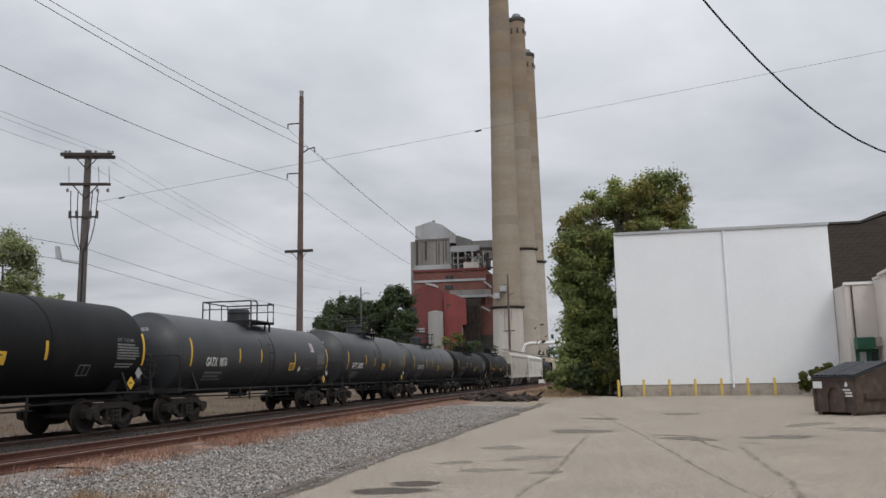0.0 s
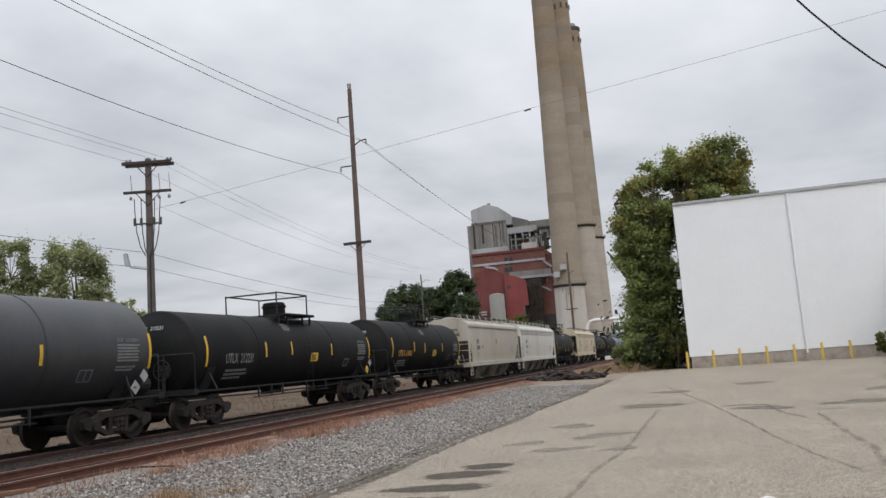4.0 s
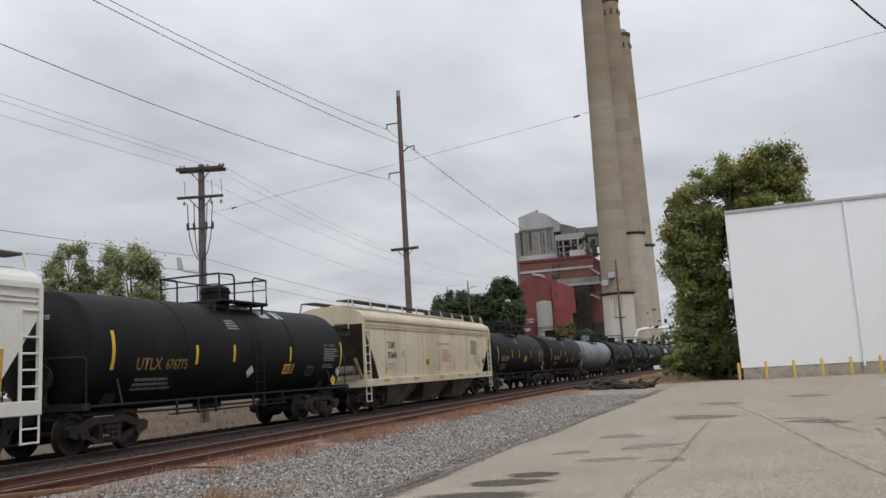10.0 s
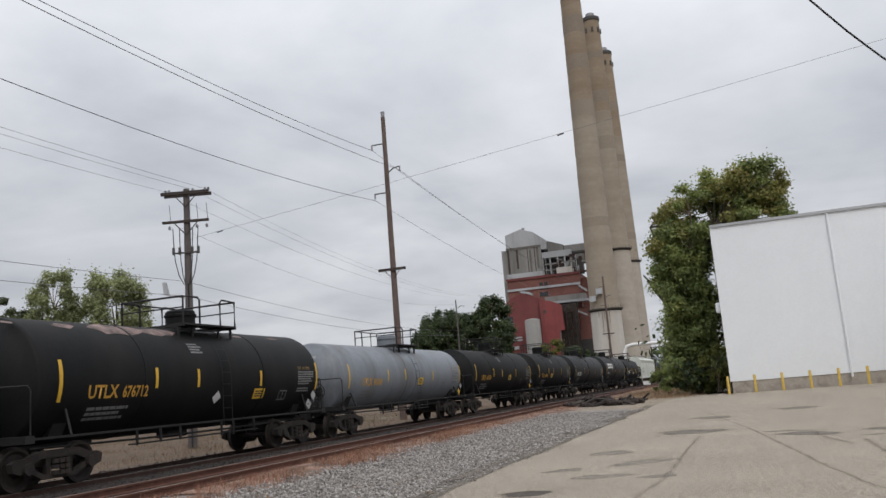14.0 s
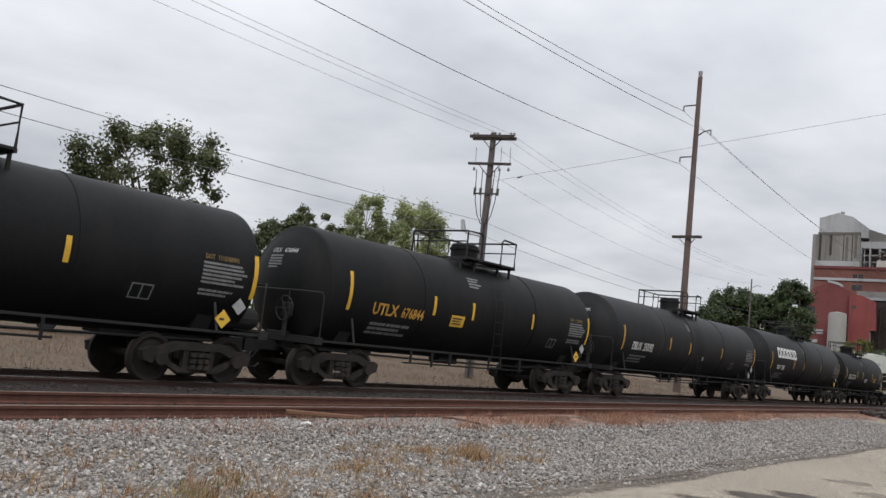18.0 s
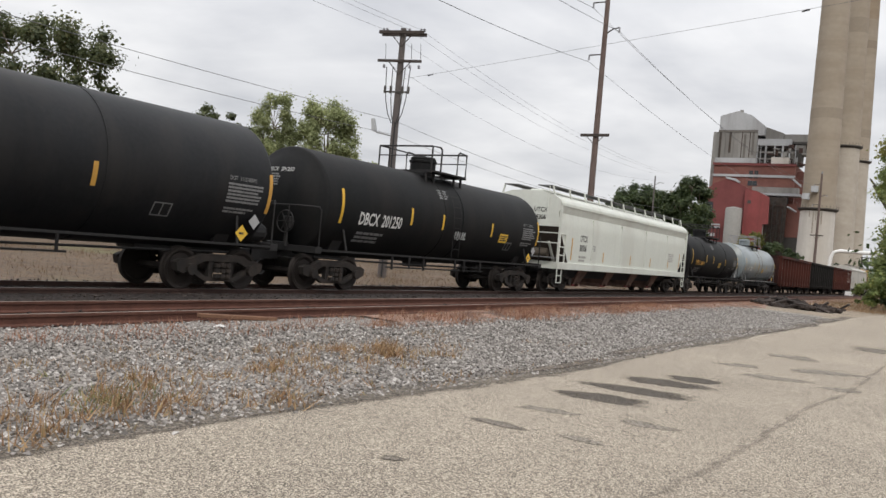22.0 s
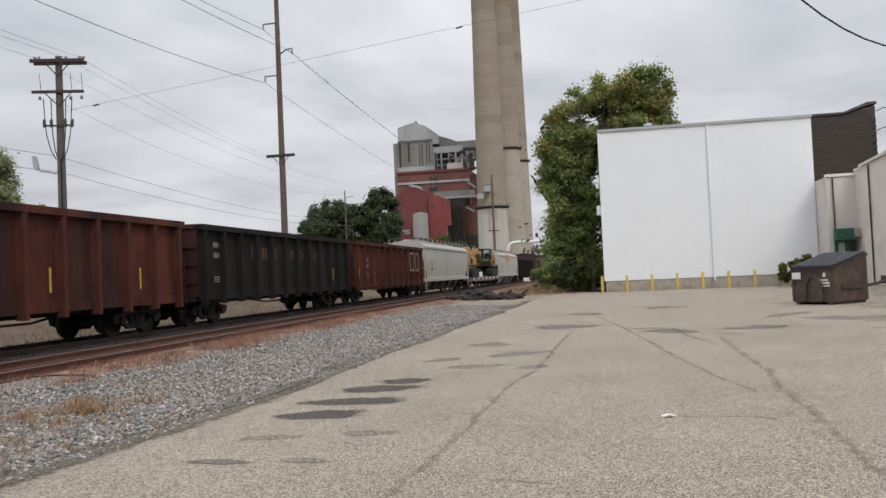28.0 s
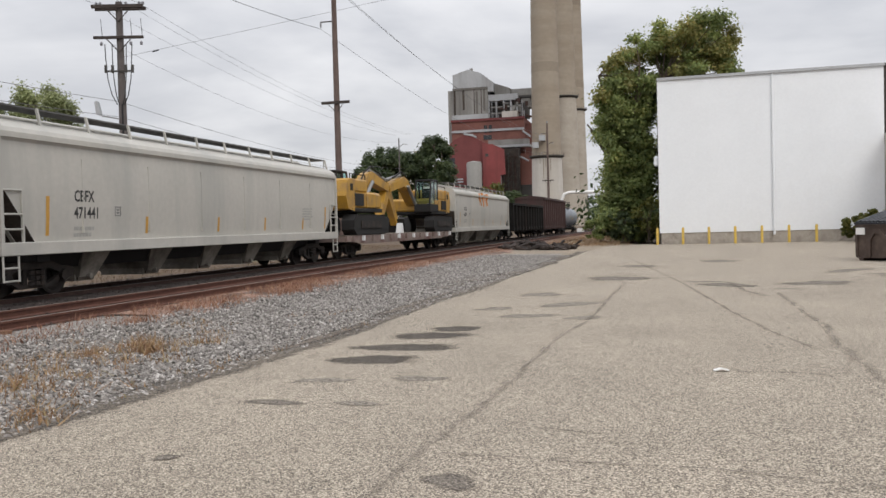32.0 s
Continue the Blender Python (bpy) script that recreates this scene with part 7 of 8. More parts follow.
def far_poles():
    x, y = at(-18.68, 100)
    p = thing("utility_pole", pose(x, y, 0), "dark utility pole behind the stucco building", "utility pole")
    part("shaft", rod((0, 0, 0), (0, 0, 20.0), 0.19, 0.12), DARK_WOOD, p)
    for z in (17.3, 15.2):
        bm = bmesh.new()
        add_tube(bm, [(-1.6, 0, z - 0.1), (-0.6, 0, z + 0.3), (0, 0, z + 0.1), (0.6, 0, z + 0.3), (2.0, 0, z)], 0.05)
        part("arm", bm, DARK_WOOD, p)
    x, y = P1[0] - 0.9, P1[1] + 46
    p = thing("utility_pole", pose(x, y, 0), "plain wooden pole with a lamp bracket", "utility pole")
    part("shaft", rod((0, 0, 0), (0, 0, 10.6), 0.10, 0.06), WOOD_POLE, p)
    part("lamp_bracket", tube([(0, 0, 9.7), (0.5, 0, 10.0), (0.9, 0, 9.9)], 0.035), GALV, p)


far_poles()

sg = thing("track_sign", pose(-8.75, 109, 0), "small white board on a post by the track", "sign")
part("board", box(-0.46, 0.46, -0.03, 0.03, 0.42, 0.90), PAPER, sg)
part("post", rod((0, 0.06, -0.1), (0, 0.06, 0.7), 0.04), STEEL_DARK, sg)

# ---------------------------------------------------------------- trees
def leaf_cloud(n, blobs, size, seed, flat=0.0):
    """n small leaves scattered through the blobs (centre, radii)."""
    rs = np.random.RandomState(seed)
    w = np.array([b[1][0] * b[1][1] * b[1][2] for b in blobs]) ** 0.75
    idx = rs.choice(len(blobs), n, p=w / w.sum())
    c = np.array([b[0] for b in blobs])[idx]
    r = np.array([b[1] for b in blobs])[idx]
    d = rs.normal(size=(n, 3))
    d /= np.linalg.norm(d, axis=1)[:, None]
    rad = np.minimum(np.abs(rs.normal(0.62, 0.34, n)), 1.7)
    p = c + d * r * rad[:, None]
    # leaves face outwards and up from their clump, loosely
    face = d * 0.9 + rs.normal(size=(n, 3)) * 0.55 + np.array([0, 0, 0.55])
    a = np.cross(face, rs.normal(size=(n, 3)))
    a /= np.linalg.norm(a, axis=1)[:, None]
    b = np.cross(face, a)
    b /= np.linalg.norm(b, axis=1)[:, None]
    s = size * rs.uniform(0.6, 1.35, n)[:, None]
    quads = np.stack([p - a * s * 0.6, p + b * s * 0.36, p + a * s * 0.6, p - b * s * 0.36], 1).reshape(-1, 3)
    return quads


def crown_mesh(name, quads, material, parent, label=""):
    me = bpy.data.meshes.new(name)
    n = len(quads) // 4
    me.vertices.add(4 * n)
    me.vertices.foreach_set("co", quads.astype(np.float32).ravel())
    me.loops.add(4 * n)
    me.loops.foreach_set("vertex_index", np.arange(4 * n, dtype=np.int32))
    me.polygons.add(n)
    me.polygons.foreach_set("loop_start", np.arange(0, 4 * n, 4, dtype=np.int32))
    me.update()
    me.validate()
    me.materials.append(material)
    ob = new(name, me)
    ob.parent = parent
    return tagged(ob, label, "", "", "stuff")




LEAF_OAK = leaf_mat("deep_green_leaves", (0.132, 0.182, 0.062), (0.24, 0.285, 0.092), (0.36, 0.345, 0.118))
LEAF_GOLD = leaf_mat("olive_gold_leaves", (0.17, 0.19, 0.056), (0.27, 0.25, 0.075), (0.38, 0.285, 0.095))
LEAF_DARK = leaf_mat("dark_green_leaves", (0.031, 0.052, 0.02), (0.06, 0.086, 0.03), (0.11, 0.13, 0.047))
LEAF_WILLOW = leaf_mat("pale_willow_leaves", (0.19, 0.22, 0.10), (0.29, 0.32, 0.15), (0.38, 0.39, 0.20))
LEAF_BUSH = leaf_mat("yellow_green_leaves", (0.07, 0.09, 0.02), (0.15, 0.15, 0.03), (0.28, 0.20, 0.04))
LEAF_OLD = leaf_mat("dull_olive_leaves", (0.05, 0.068, 0.028), (0.085, 0.10, 0.04), (0.14, 0.13, 0.055))


def tree(x, y, height, spread, leaves, material, label, seed, trunk_r=0.25, base=0.25, leaf=0.35, blobs=None, n_blobs=26, droop=0.0, fill=1.0, turning=None):
    """Trunk, forking limbs that reach the crown's clumps, and leaves gathered round the twigs' ends."""
    rng = random.Random(seed)
    t = thing("tree", pose(x, y, 0), label, "tree", "")
    h0 = height * base
    zc, rz = (h0 + height) / 2, (height - h0) / 2
    bl = list(blobs or [])
    if not bl:
        lobes = [(rng.uniform(0, 6.28), rng.uniform(-0.3, 0.9), rng.uniform(0.75, 1.12)) for _ in range(7)]
        for k in range(n_blobs * 3):
            a, w = rng.uniform(0, 6.28), rng.uniform(-0.92, 1.0)
            q = math.sqrt(max(0.0, 1 - w * w))
            best = max(f * (math.cos(a - la) * q * math.sqrt(max(0, 1 - lw * lw)) + w * lw) for la, lw, f in lobes)
            rad = (0.60 + 0.40 * max(0.0, best)) * rng.uniform(0.35, 1.0) ** 0.45
            r = spread * rng.uniform(0.11, 0.22) * fill
            bl.append(((spread * rad * q * math.cos(a), spread * rad * q * math.sin(a), zc + rz * 0.93 * rad * w - droop * rz * 0.25 * q), (r, r, r * rng.uniform(0.7, 1.0 + droop))))
    bm = bmesh.new()
    add_tube(bm, [(0, 0, -0.2), (rng.uniform(-0.15, 0.15), 0, h0 * 0.5), (rng.uniform(-0.2, 0.2), 0.1, h0)], trunk_r, 9)
    add_rod(bm, (0, 0, h0 * 0.9), (0.3, 0.1, height * 0.68), trunk_r * 0.9, trunk_r * 0.25, 8)
    part("trunk", bm, BARK, t)
    mains = []
    lm = bmesh.new()
    for k in range(9):
        a = 6.283 * k / 9 + rng.uniform(-0.3, 0.3)
        z0 = max(h0 * 0.75, h0 + (height * 0.55 - h0) * k / 9)
        tip = (spread * 0.5 * math.cos(a), spread * 0.5 * math.sin(a), z0 + rz * rng.uniform(0.35, 0.75))
        mid = (tip[0] * 0.55, tip[1] * 0.55, z0 + (tip[2] - z0) * 0.42)
        add_rod(lm, (0.05, 0, z0), mid, trunk_r * 0.55, trunk_r * 0.38, 6)
        add_rod(lm, mid, tip, trunk_r * 0.38, trunk_r * 0.16, 5)
        mains += [Vector(mid), Vector(tip)]
    for c, r in bl[::2]:
        p = min(mains, key=lambda m: (m - Vector(c)).length + (2 if m.z > c[2] else 0))
        add_rod(lm, p, c, trunk_r * 0.16, trunk_r * 0.05, 4)
    part("branchwork", lm, BARK, t)
    if turning:       # some of the clumps above a height have changed colour
        z_turn, share_turn, gold = turning
        old = [b for b in bl if b[0][2] > z_turn and rng.random() < share_turn]
        bl = [b for b in bl if b not in old]
        crown_mesh("yellowing_leaves", leaf_cloud(int(leaves * 0.32), old, leaf * 0.78, seed + 1), gold, t, "olive-gold autumn leaves")
    crown_mesh("crown", leaf_cloud(int(leaves * 1.6), bl, leaf * 0.78, seed), material, t)
    return t


def crown_blobs(profile, seed, count, r, depth=3.0):
    """Clumps spread evenly inside an outline: profile rows of (height, left, right)."""
    rs2 = np.random.RandomState(seed)
    zs = np.array([p[0] for p in profile])
    grid = np.linspace(zs[0], zs[-1], 200)
    wide = np.interp(grid, zs, [p[2] - p[1] for p in profile]) + 0.4
    z = np.interp((np.arange(count) + rs2.uniform(0, 1, count)) / count, np.cumsum(wide) / wide.sum(), grid)
    lo, hi = np.interp(z, zs, [p[1] for p in profile]), np.interp(z, zs, [p[2] for p in profile])
    rr = r * rs2.uniform(0.6, 1.25, count)
    x = lo + rr * 0.75 + rs2.uniform(0, 1, count) * np.maximum(hi - lo - 1.5 * rr, 0.05)
    y = rs2.uniform(-depth, depth, count)
    flat = rs2.uniform(0.55, 0.85, count)
    return [((float(a), float(b), float(c)), (float(q), float(q), float(q * f))) for a, b, c, q, f in zip(x, y, z, rr, flat)]


# beside the warehouse: outline to its own trunk at x = -1.5
oak = [(0.5, -1.2, 2.0), (1.2, -1.9, 2.0), (1.9, -2.5, 2.0), (2.9, -2.3, 2.0), (4.0, -2.5, 2.0), (4.9, -2.9, 2.0), (5.8, -1.9, 2.0), (6.8, -2.2, 2.0), (8.0, -2.6, 2.0), (8.8, -2.6, 2.0), (9.8, -2.4, 2.0), (10.8, -2.4, 2.0), (11.6, -2.6, 2.2), (12.3, -2.4, 8.3), (12.9, -2.3, 8.5), (13.5, -2.0, 8.4), (14.1, -1.2, 8.4), (14.7, -0.5, 8.4), (15.6, 0.2, 7.8), (16.1, 1.9, 7.2), (16.4, 4.4, 5.8)]
tree(-1.5, 64.5, 17.2, 6.0, 76000, LEAF_OAK, "broad green tree turning yellow beside the white warehouse", 4, 0.35, 0.12, 0.265, blobs=crown_blobs(oak, 3, 280, 0.85, 3.2)
     + [((0.9 + 0.5 * math.cos(k), 0, 1.2 + k * 0.75), (1.3, 2.0, 1.1)) for k in range(14)], turning=(11.0, 0.45, LEAF_GOLD))
x, y = at(43.3, 86)
tree(x, y, 17.2, 2.7, 9500, LEAF_WILLOW, "pale green willow with a thin ragged crown", 5, 0.28, 0.42, 0.28, n_blobs=24, droop=0.8, fill=1.2)
x, y = at(39.6, 86)
tree(x, y, 17.8, 4.0, 17500, LEAF_WILLOW, "pale green willow with a rounded drooping crown", 6, 0.30, 0.36, 0.28, n_blobs=38, droop=0.8, fill=1.15)
x, y = at(37.0, 92)
tree(x, y, 12.2, 3.0, 4500, LEAF_WILLOW, "small pale willow at the edge of the grove", 16, 0.2, 0.25, 0.34, n_blobs=16)
for az, r, h, sp in ((47.4, 95, 16.4, 3.8), (49.8, 98, 14.6, 4.2), (45.6, 100, 16.0, 3.6), (52.0, 100, 13.0, 4.0)):
    x, y = at(az, r)
    tree(x, y, h, sp * 1.2, 12000, LEAF_OLD, "dull green bushy tree behind the tracks", int(az * 7), 0.25, 0.12, 0.4, n_blobs=22)
x, y = at(58.1, 72)
tree(x, y, 18.2, 6.6, 13000, LEAF_OLD, "open-crowned old tree with bare limbs showing", 7, 0.34, 0.34, 0.34, n_blobs=20, fill=1.0)
for az, r, h, sp in ((66.5, 80, 13.0, 4.5), (71, 80, 12.5, 5.0), (63.5, 84, 11.0, 4.0), (76, 78, 12.0, 5)):
    x, y = at(az, r)
    tree(x, y, h, sp, 6500, LEAF_BUSH if az < 70 else LEAF_DARK, "low leafy tree behind the white trailer", int(az * 5), 0.25, 0.1, 0.4, n_blobs=22)
for az, r, h, sp in ((14.6, 186, 24.4, 4.3), (16.5, 190, 20.8, 4.6), (17.9, 186, 21.2, 4.8), (19.3, 184, 18.0, 4.0)):
    x, y = at(az, r)
    tree(x, y, h, sp * 1.2, 20000, LEAF_DARK, "dark dense tree before the power plant", int(az * 9), 0.35, 0.04, 0.62, n_blobs=34, fill=1.5)
for az, r, h, sp, lf in ((10.4, 230, 14.5, 4.6, LEAF_BUSH), (9.0, 232, 12.5, 4.0, LEAF_DARK), (11.8, 234, 11.0, 4.0, LEAF_BUSH), (7.9, 230, 9.5, 3.0, LEAF_DARK)):
    x, y = at(az, r)
    tree(x, y, h, sp * 1.15, 7000, lf, "bush yellowing before the power plant", int(az * 13), 0.2, 0.08, 0.55, n_blobs=18)
for az, r, h, sp, lf in ((0.1, 60.0, 3.6, 1.2, LEAF_BUSH), (1.8, 61, 2.6, 1.5, LEAF_DARK), (3.3, 62, 2.2, 1.4, LEAF_OAK), (-12.6, 56.4, 1.9, 0.85, LEAF_BUSH), (-13.6, 55.6, 2.2, 0.9, LEAF_BUSH)):
    x, y = at(az, r)
    tree(x, y, h, sp, 3000, lf, "leafy shrub at the foot of the wall", int(abs(az) * 17) + 2, 0.05, 0.05, 0.2, n_blobs=12)
x, y = at(-18.9, 78)
tree(x, y, 9.6, 2.5, 2500, LEAF_BUSH, "yellow-green tree behind the stucco building", 77, 0.2, 0.2, 0.35, n_blobs=12)
# woods that close the view to the horizon
rs = np.random.RandomState(11)
woods = []
for k in range(260):
    az = rs.uniform(22, 120) if k < 170 else rs.uniform(-60, 3)
    r = rs.uniform(150, 260)
    x, y = at(az, r)
    h = rs.uniform(5, 8.5) if k < 170 else rs.uniform(6, 12)
    woods.append(((x, y, h * 0.5), (h * 0.9, h * 0.9, h * 0.55)))
wd = thing("far_woods", pose(0, 0, 0), "distant dark tree line behind the field", "woods", kind="stuff")
crown_mesh("crown", leaf_cloud(30000, woods, 1.3, 12), LEAF_DARK, wd)


def cottage():
    x, y = at(16.2, 260)
    h = thing("house", pose(x, y, 0, 0, 0, 10), "grey-roofed house among the trees", "house")
    part("wall", box(-5, 5, -4, 4, 0, 20.5), STUCCO, h)
    part("roof", prism([(-5.5, 20.504), (5.5, 20.504), (2.5, 24.5), (-2.5, 24.5)], "y", -4.5, 4.5), GREY_CLAD, h)
    part("chimney", box(1, 2, -1, 1, 23, 25.6), CONCRETE, h)


cottage()


def trailer():
    x, y = at(67.2, 46)
    t = thing("box_trailer", pose(x, y, 0, 0, 0, 62), "white parked trailer with a row of small windows", "trailer")
    part("box", box(-5.5, 5.5, -1.25, 1.25, 0.9, 4.6, 0.05), WHITE_METAL, t)
    for k in range(9):
        part("window", box(-5.0 + 1.15 * k, -4.15 + 1.15 * k, -1.30, -1.252, 3.5, 4.3), GREY_CLAD, t)
    for u in (-3.5, 3.5):
        part("wheel", lathe([(0, -0.15), (0.45, -0.15), (0.5, -0.08), (0.5, 0.08), (0.45, 0.15), (0, 0.15)], "y", 20, (u, -1.0, 0.5)), RUBBER, t)
        part("wheel", lathe([(0, -0.15), (0.45, -0.15), (0.5, -0.08), (0.5, 0.08), (0.45, 0.15), (0, 0.15)], "y", 20, (u, 1.0, 0.5)), RUBBER, t)
    part("chassis", box(-5.3, 5.3, -0.5, 0.5, 0.6, 0.896), STEEL_DARK, t)


trailer()


# ---------------------------------------------------------------- ground details
TAR = speckled("damp_tar_patch", [(0.0, (0.030, 0.024, 0.018)), (0.5, (0.070, 0.057, 0.044)), (1.0, (0.135, 0.113, 0.09))], 70, 0.8, 0.2, bump=0.3)
FAINT = speckled("faint_tar_patch", [(0.0, (0.07, 0.06, 0.048)), (0.5, (0.218, 0.188, 0.152)), (1.0, (0.44, 0.385, 0.32))], 50, 0.8, 0.2, bump=0.3)
STAIN = speckled("worn_dark_stain", [(0.0, (0.055, 0.046, 0.037)), (0.5, (0.150, 0.126, 0.102)), (1.0, (0.33, 0.285, 0.235))], 75, 0.8, 0.25, bump=0.4)
CRACK = speckled("dirt_filled_crack", [(0.0, (0.07, 0.058, 0.046)), (0.5, (0.235, 0.198, 0.158)), (1.0, (0.48, 0.415, 0.34))], 80, 1.2, 0.3, bump=0.4)


def feathered(m, top=0.9, scale=5.0):
    """Lets a stain's material thin out raggedly towards its rim, by the mesh's fade attribute."""
    n, l = m.node_tree.nodes, m.node_tree.links
    at = n.new("ShaderNodeAttribute")
    at.attribute_name = "fade"
    tc = n.new("ShaderNodeTexCoord")
    no = n.new("ShaderNodeTexNoise")
    no.inputs["Scale"].default_value, no.inputs["Detail"].default_value, no.inputs["Roughness"].default_value = scale, 8, 0.7
    l.new(tc.outputs["Object"], no.inputs["Vector"])
    ad = n.new("ShaderNodeMath")
    ad.operation = "MULTIPLY_ADD"
    ad.inputs[1].default_value = 1.9
    l.new(no.outputs[0], ad.inputs[0])
    l.new(at.outputs["Fac"], ad.inputs[2])
    mr = n.new("ShaderNodeMapRange")
    mr.inputs["From Min"].default_value, mr.inputs["From Max"].default_value, mr.inputs["To Max"].default_value = 1.15, 1.75, top
    l.new(ad.outputs[0], mr.inputs[0])
    tr = n.new("ShaderNodeBsdfTransparent")
    mx = n.new("ShaderNodeMixShader")
    l.new(mr.outputs[0], mx.inputs[0])
    l.new(tr.outputs[0], mx.inputs[1])
    l.new(n["Principled BSDF"].outputs[0], mx.inputs[2])
    l.new(mx.outputs[0], n["Material Output"].inputs[0])
    return m


for stain, top in ((TAR, 0.92), (FAINT, 0.8), (STAIN, 0.95), (CRACK, 0.58)):
    feathered(stain, top)


def faded(name, bm, material, fade):
    ob = link_mesh(name, bm, material)
    at = ob.data.attributes.new("fade", "FLOAT", "POINT")
    at.data.foreach_set("value", fade)
    return ob


def patch(x, y, w, d, turn, material, seed, name="tar_patch", label="dark tar patch on the asphalt"):
    rng = random.Random(seed)
    bm = bmesh.new()
    n = 48
    rough = 0.55 if material is TAR else 1.0
    ph = [rng.uniform(0, 6.28) for _ in range(5)]
    rings, fade = [], []
    lobes = []
    for k in range(n):
        a = 2 * math.pi * k / n
        lobes.append(max(0.4, 1 + 0.7 * rough * (0.20 * math.sin(2 * a + ph[0]) + 0.16 * math.sin(3 * a + ph[1]) + 0.10 * math.sin(5 * a + ph[2]))))
    for g, q in ((0.12, 1.0), (0.75, 0.75), (1.3, 0.0)):
        rings.append([bm.verts.new((w / 2 * g * f * math.cos(2 * math.pi * k / n), d / 2 * g * f * math.sin(2 * math.pi * k / n), 0)) for k, f in enumerate(lobes)])
        fade += [q] * n
    bm.faces.new(rings[0])
    for p, q in zip(rings, rings[1:]):
        for k in range(n):
            bm.faces.new((p[k], q[k], q[(k + 1) % n], p[(k + 1) % n]))
    ob = faded(name, bm, material, fade)
    ob.matrix_basis = pose(x, y, 0.003 + 0.0005 * (seed % 9), 0, 0, turn)
    return tagged(ob, label, "tar patch", kind="structure")


for k, (x, y, w, d, tn) in enumerate(((-3.30, 9.45, 1.10, 0.46, 4), (-3.2, 10.45, 1.32, 0.48, 2), (-3.15, 11.6, 1.14, 0.52, 4), (-2.95, 12.4, 0.78, 0.48, 0))):
    patch(x, y, w, d * 1.35, tn, TAR, 20 + k)
for k, (x, y, w, d, tn) in enumerate(((-1.24, 4.95, 0.28, 0.36, 20), (-0.9, 23.6, 1.5, 1.6, 0), (1.75, 20.9, 1.0, 1.2, 30), (3.85, 21.2, 1.5, 1.0, 0))):
    patch(x, y, w, d, tn, STAIN, 40 + k)
for k, (x, y, w, d) in enumerate(((-3.45, 7.0, 0.5, 0.22), (-2.62, 7.05, 0.4, 0.2), (-3.38, 5.16, 0.2, 0.12), (-2.4, 8.3, 0.5, 0.3), (-3.4, 8.1, 0.6, 0.25), (-2.1, 14.2, 0.9, 0.6), (-1.6, 16.2, 1.1, 0.7),
                                  (-2.9, 15.4, 0.7, 0.5), (-2.4, 18.5, 1.0, 0.8), (-1.1, 13.9, 0.6, 0.4), (-0.4, 30, 1.3, 1.5), (5.6, 26, 2.0, 0.8), (2.6, 33, 1.6, 1.6))):
    patch(x, y, w, d, 5 * k, STAIN if k in (0, 2) else FAINT, 60 + k, label="faint dark stain worn into the asphalt")


for k, (x, y, w, d, tn) in enumerate(((6.9, 23.6, 2.0, 1.3, 20), (7.6, 22.6, 1.6, 0.5, 10), (6.2, 24.4, 1.2, 0.5, 15), (8.8, 20.6, 2.4, 0.35, 12), (6.9, 20.2, 1.6, 0.3, 8), (4.25, 21.7, 1.0, 0.5, -10),
                                      (9.4, 28.6, 2.4, 0.4, -30), (2.0, 20.6, 0.9, 0.6, -30), (1.4, 22.0, 1.2, 0.4, -20), (3.0, 19.6, 0.6, 0.3, 0), (10.8, 22.4, 2.0, 0.4, 10))):
    patch(x, y, w, d, tn, FAINT, 120 + k, "oil_smear", "dark oily smear on the asphalt")
SOIL = speckled("damp_brown_soil", [(0.0, (0.06, 0.046, 0.036)), (0.5, (0.125, 0.10, 0.078)), (1.0, (0.21, 0.175, 0.14))], 26, 0.6, 0.3, bump=0.6)
feathered(SOIL, 0.95, 3.0)
for k, (x, y, w, d, tn) in enumerate(((-5.0, 24.2, 1.1, 5.0, -14), (-4.4, 27.2, 0.7, 2.6, -5), (-6.9, 26.5, 0.8, 1.0, 0), (-5.2, 21.0, 0.6, 2.2, -8), (-4.0, 33, 0.8, 3.0, -3), (-4.75, 16.5, 0.35, 5.0, -1), (-4.7, 11.5, 0.22, 3.4, -4), (-3.9, 38, 0.6, 4.0, -3))):
    ob = patch(x, y, w, d, tn, SOIL, 90 + k, "soil_patch", "damp brown soil at the gravel's edge")
    ob.location.z = (0.013 if x > -5.3 else 0.036) + 0.001 * k


def edge_dirt():
    """A ragged ribbon of washed-out soil where the gravel thins out on the asphalt."""
    rng = random.Random(77)
    bm = bmesh.new()
    prev, fade = None, []
    y = 2.0
    while y < 46.0:
        x = edge_x(y)
        w = 0.16 + 0.12 * math.sin(y * 0.9) * math.sin(y * 0.37 + 1) + rng.uniform(-0.06, 0.06)
        o = 0.10 + 0.10 * math.sin(y * 0.61 + 2) + rng.uniform(-0.05, 0.08)
        cur = [bm.verts.new((x - 0.25 - max(w, 0.05) * 2.2, y, 0.004)), bm.verts.new((x - 0.12, y, 0.006)), bm.verts.new((x + 0.02, y, 0.007)), bm.verts.new((x + 0.12 + max(o, 0.03), y, 0.006))]
        fade += [0.0, 0.9, 0.9, 0.0]
        if prev:
            for k in range(3):
                bm.faces.new((prev[k], prev[k + 1], cur[k + 1], cur[k]))
        prev = cur
        y += 0.25 + 0.004 * y
    bmesh.ops.recalc_face_normals(bm, faces=bm.faces[:])
    tagged(faded("edge_soil", bm, EDGE_SOIL, fade), "thin washed-out brown soil along the asphalt edge", "soil", kind="structure")


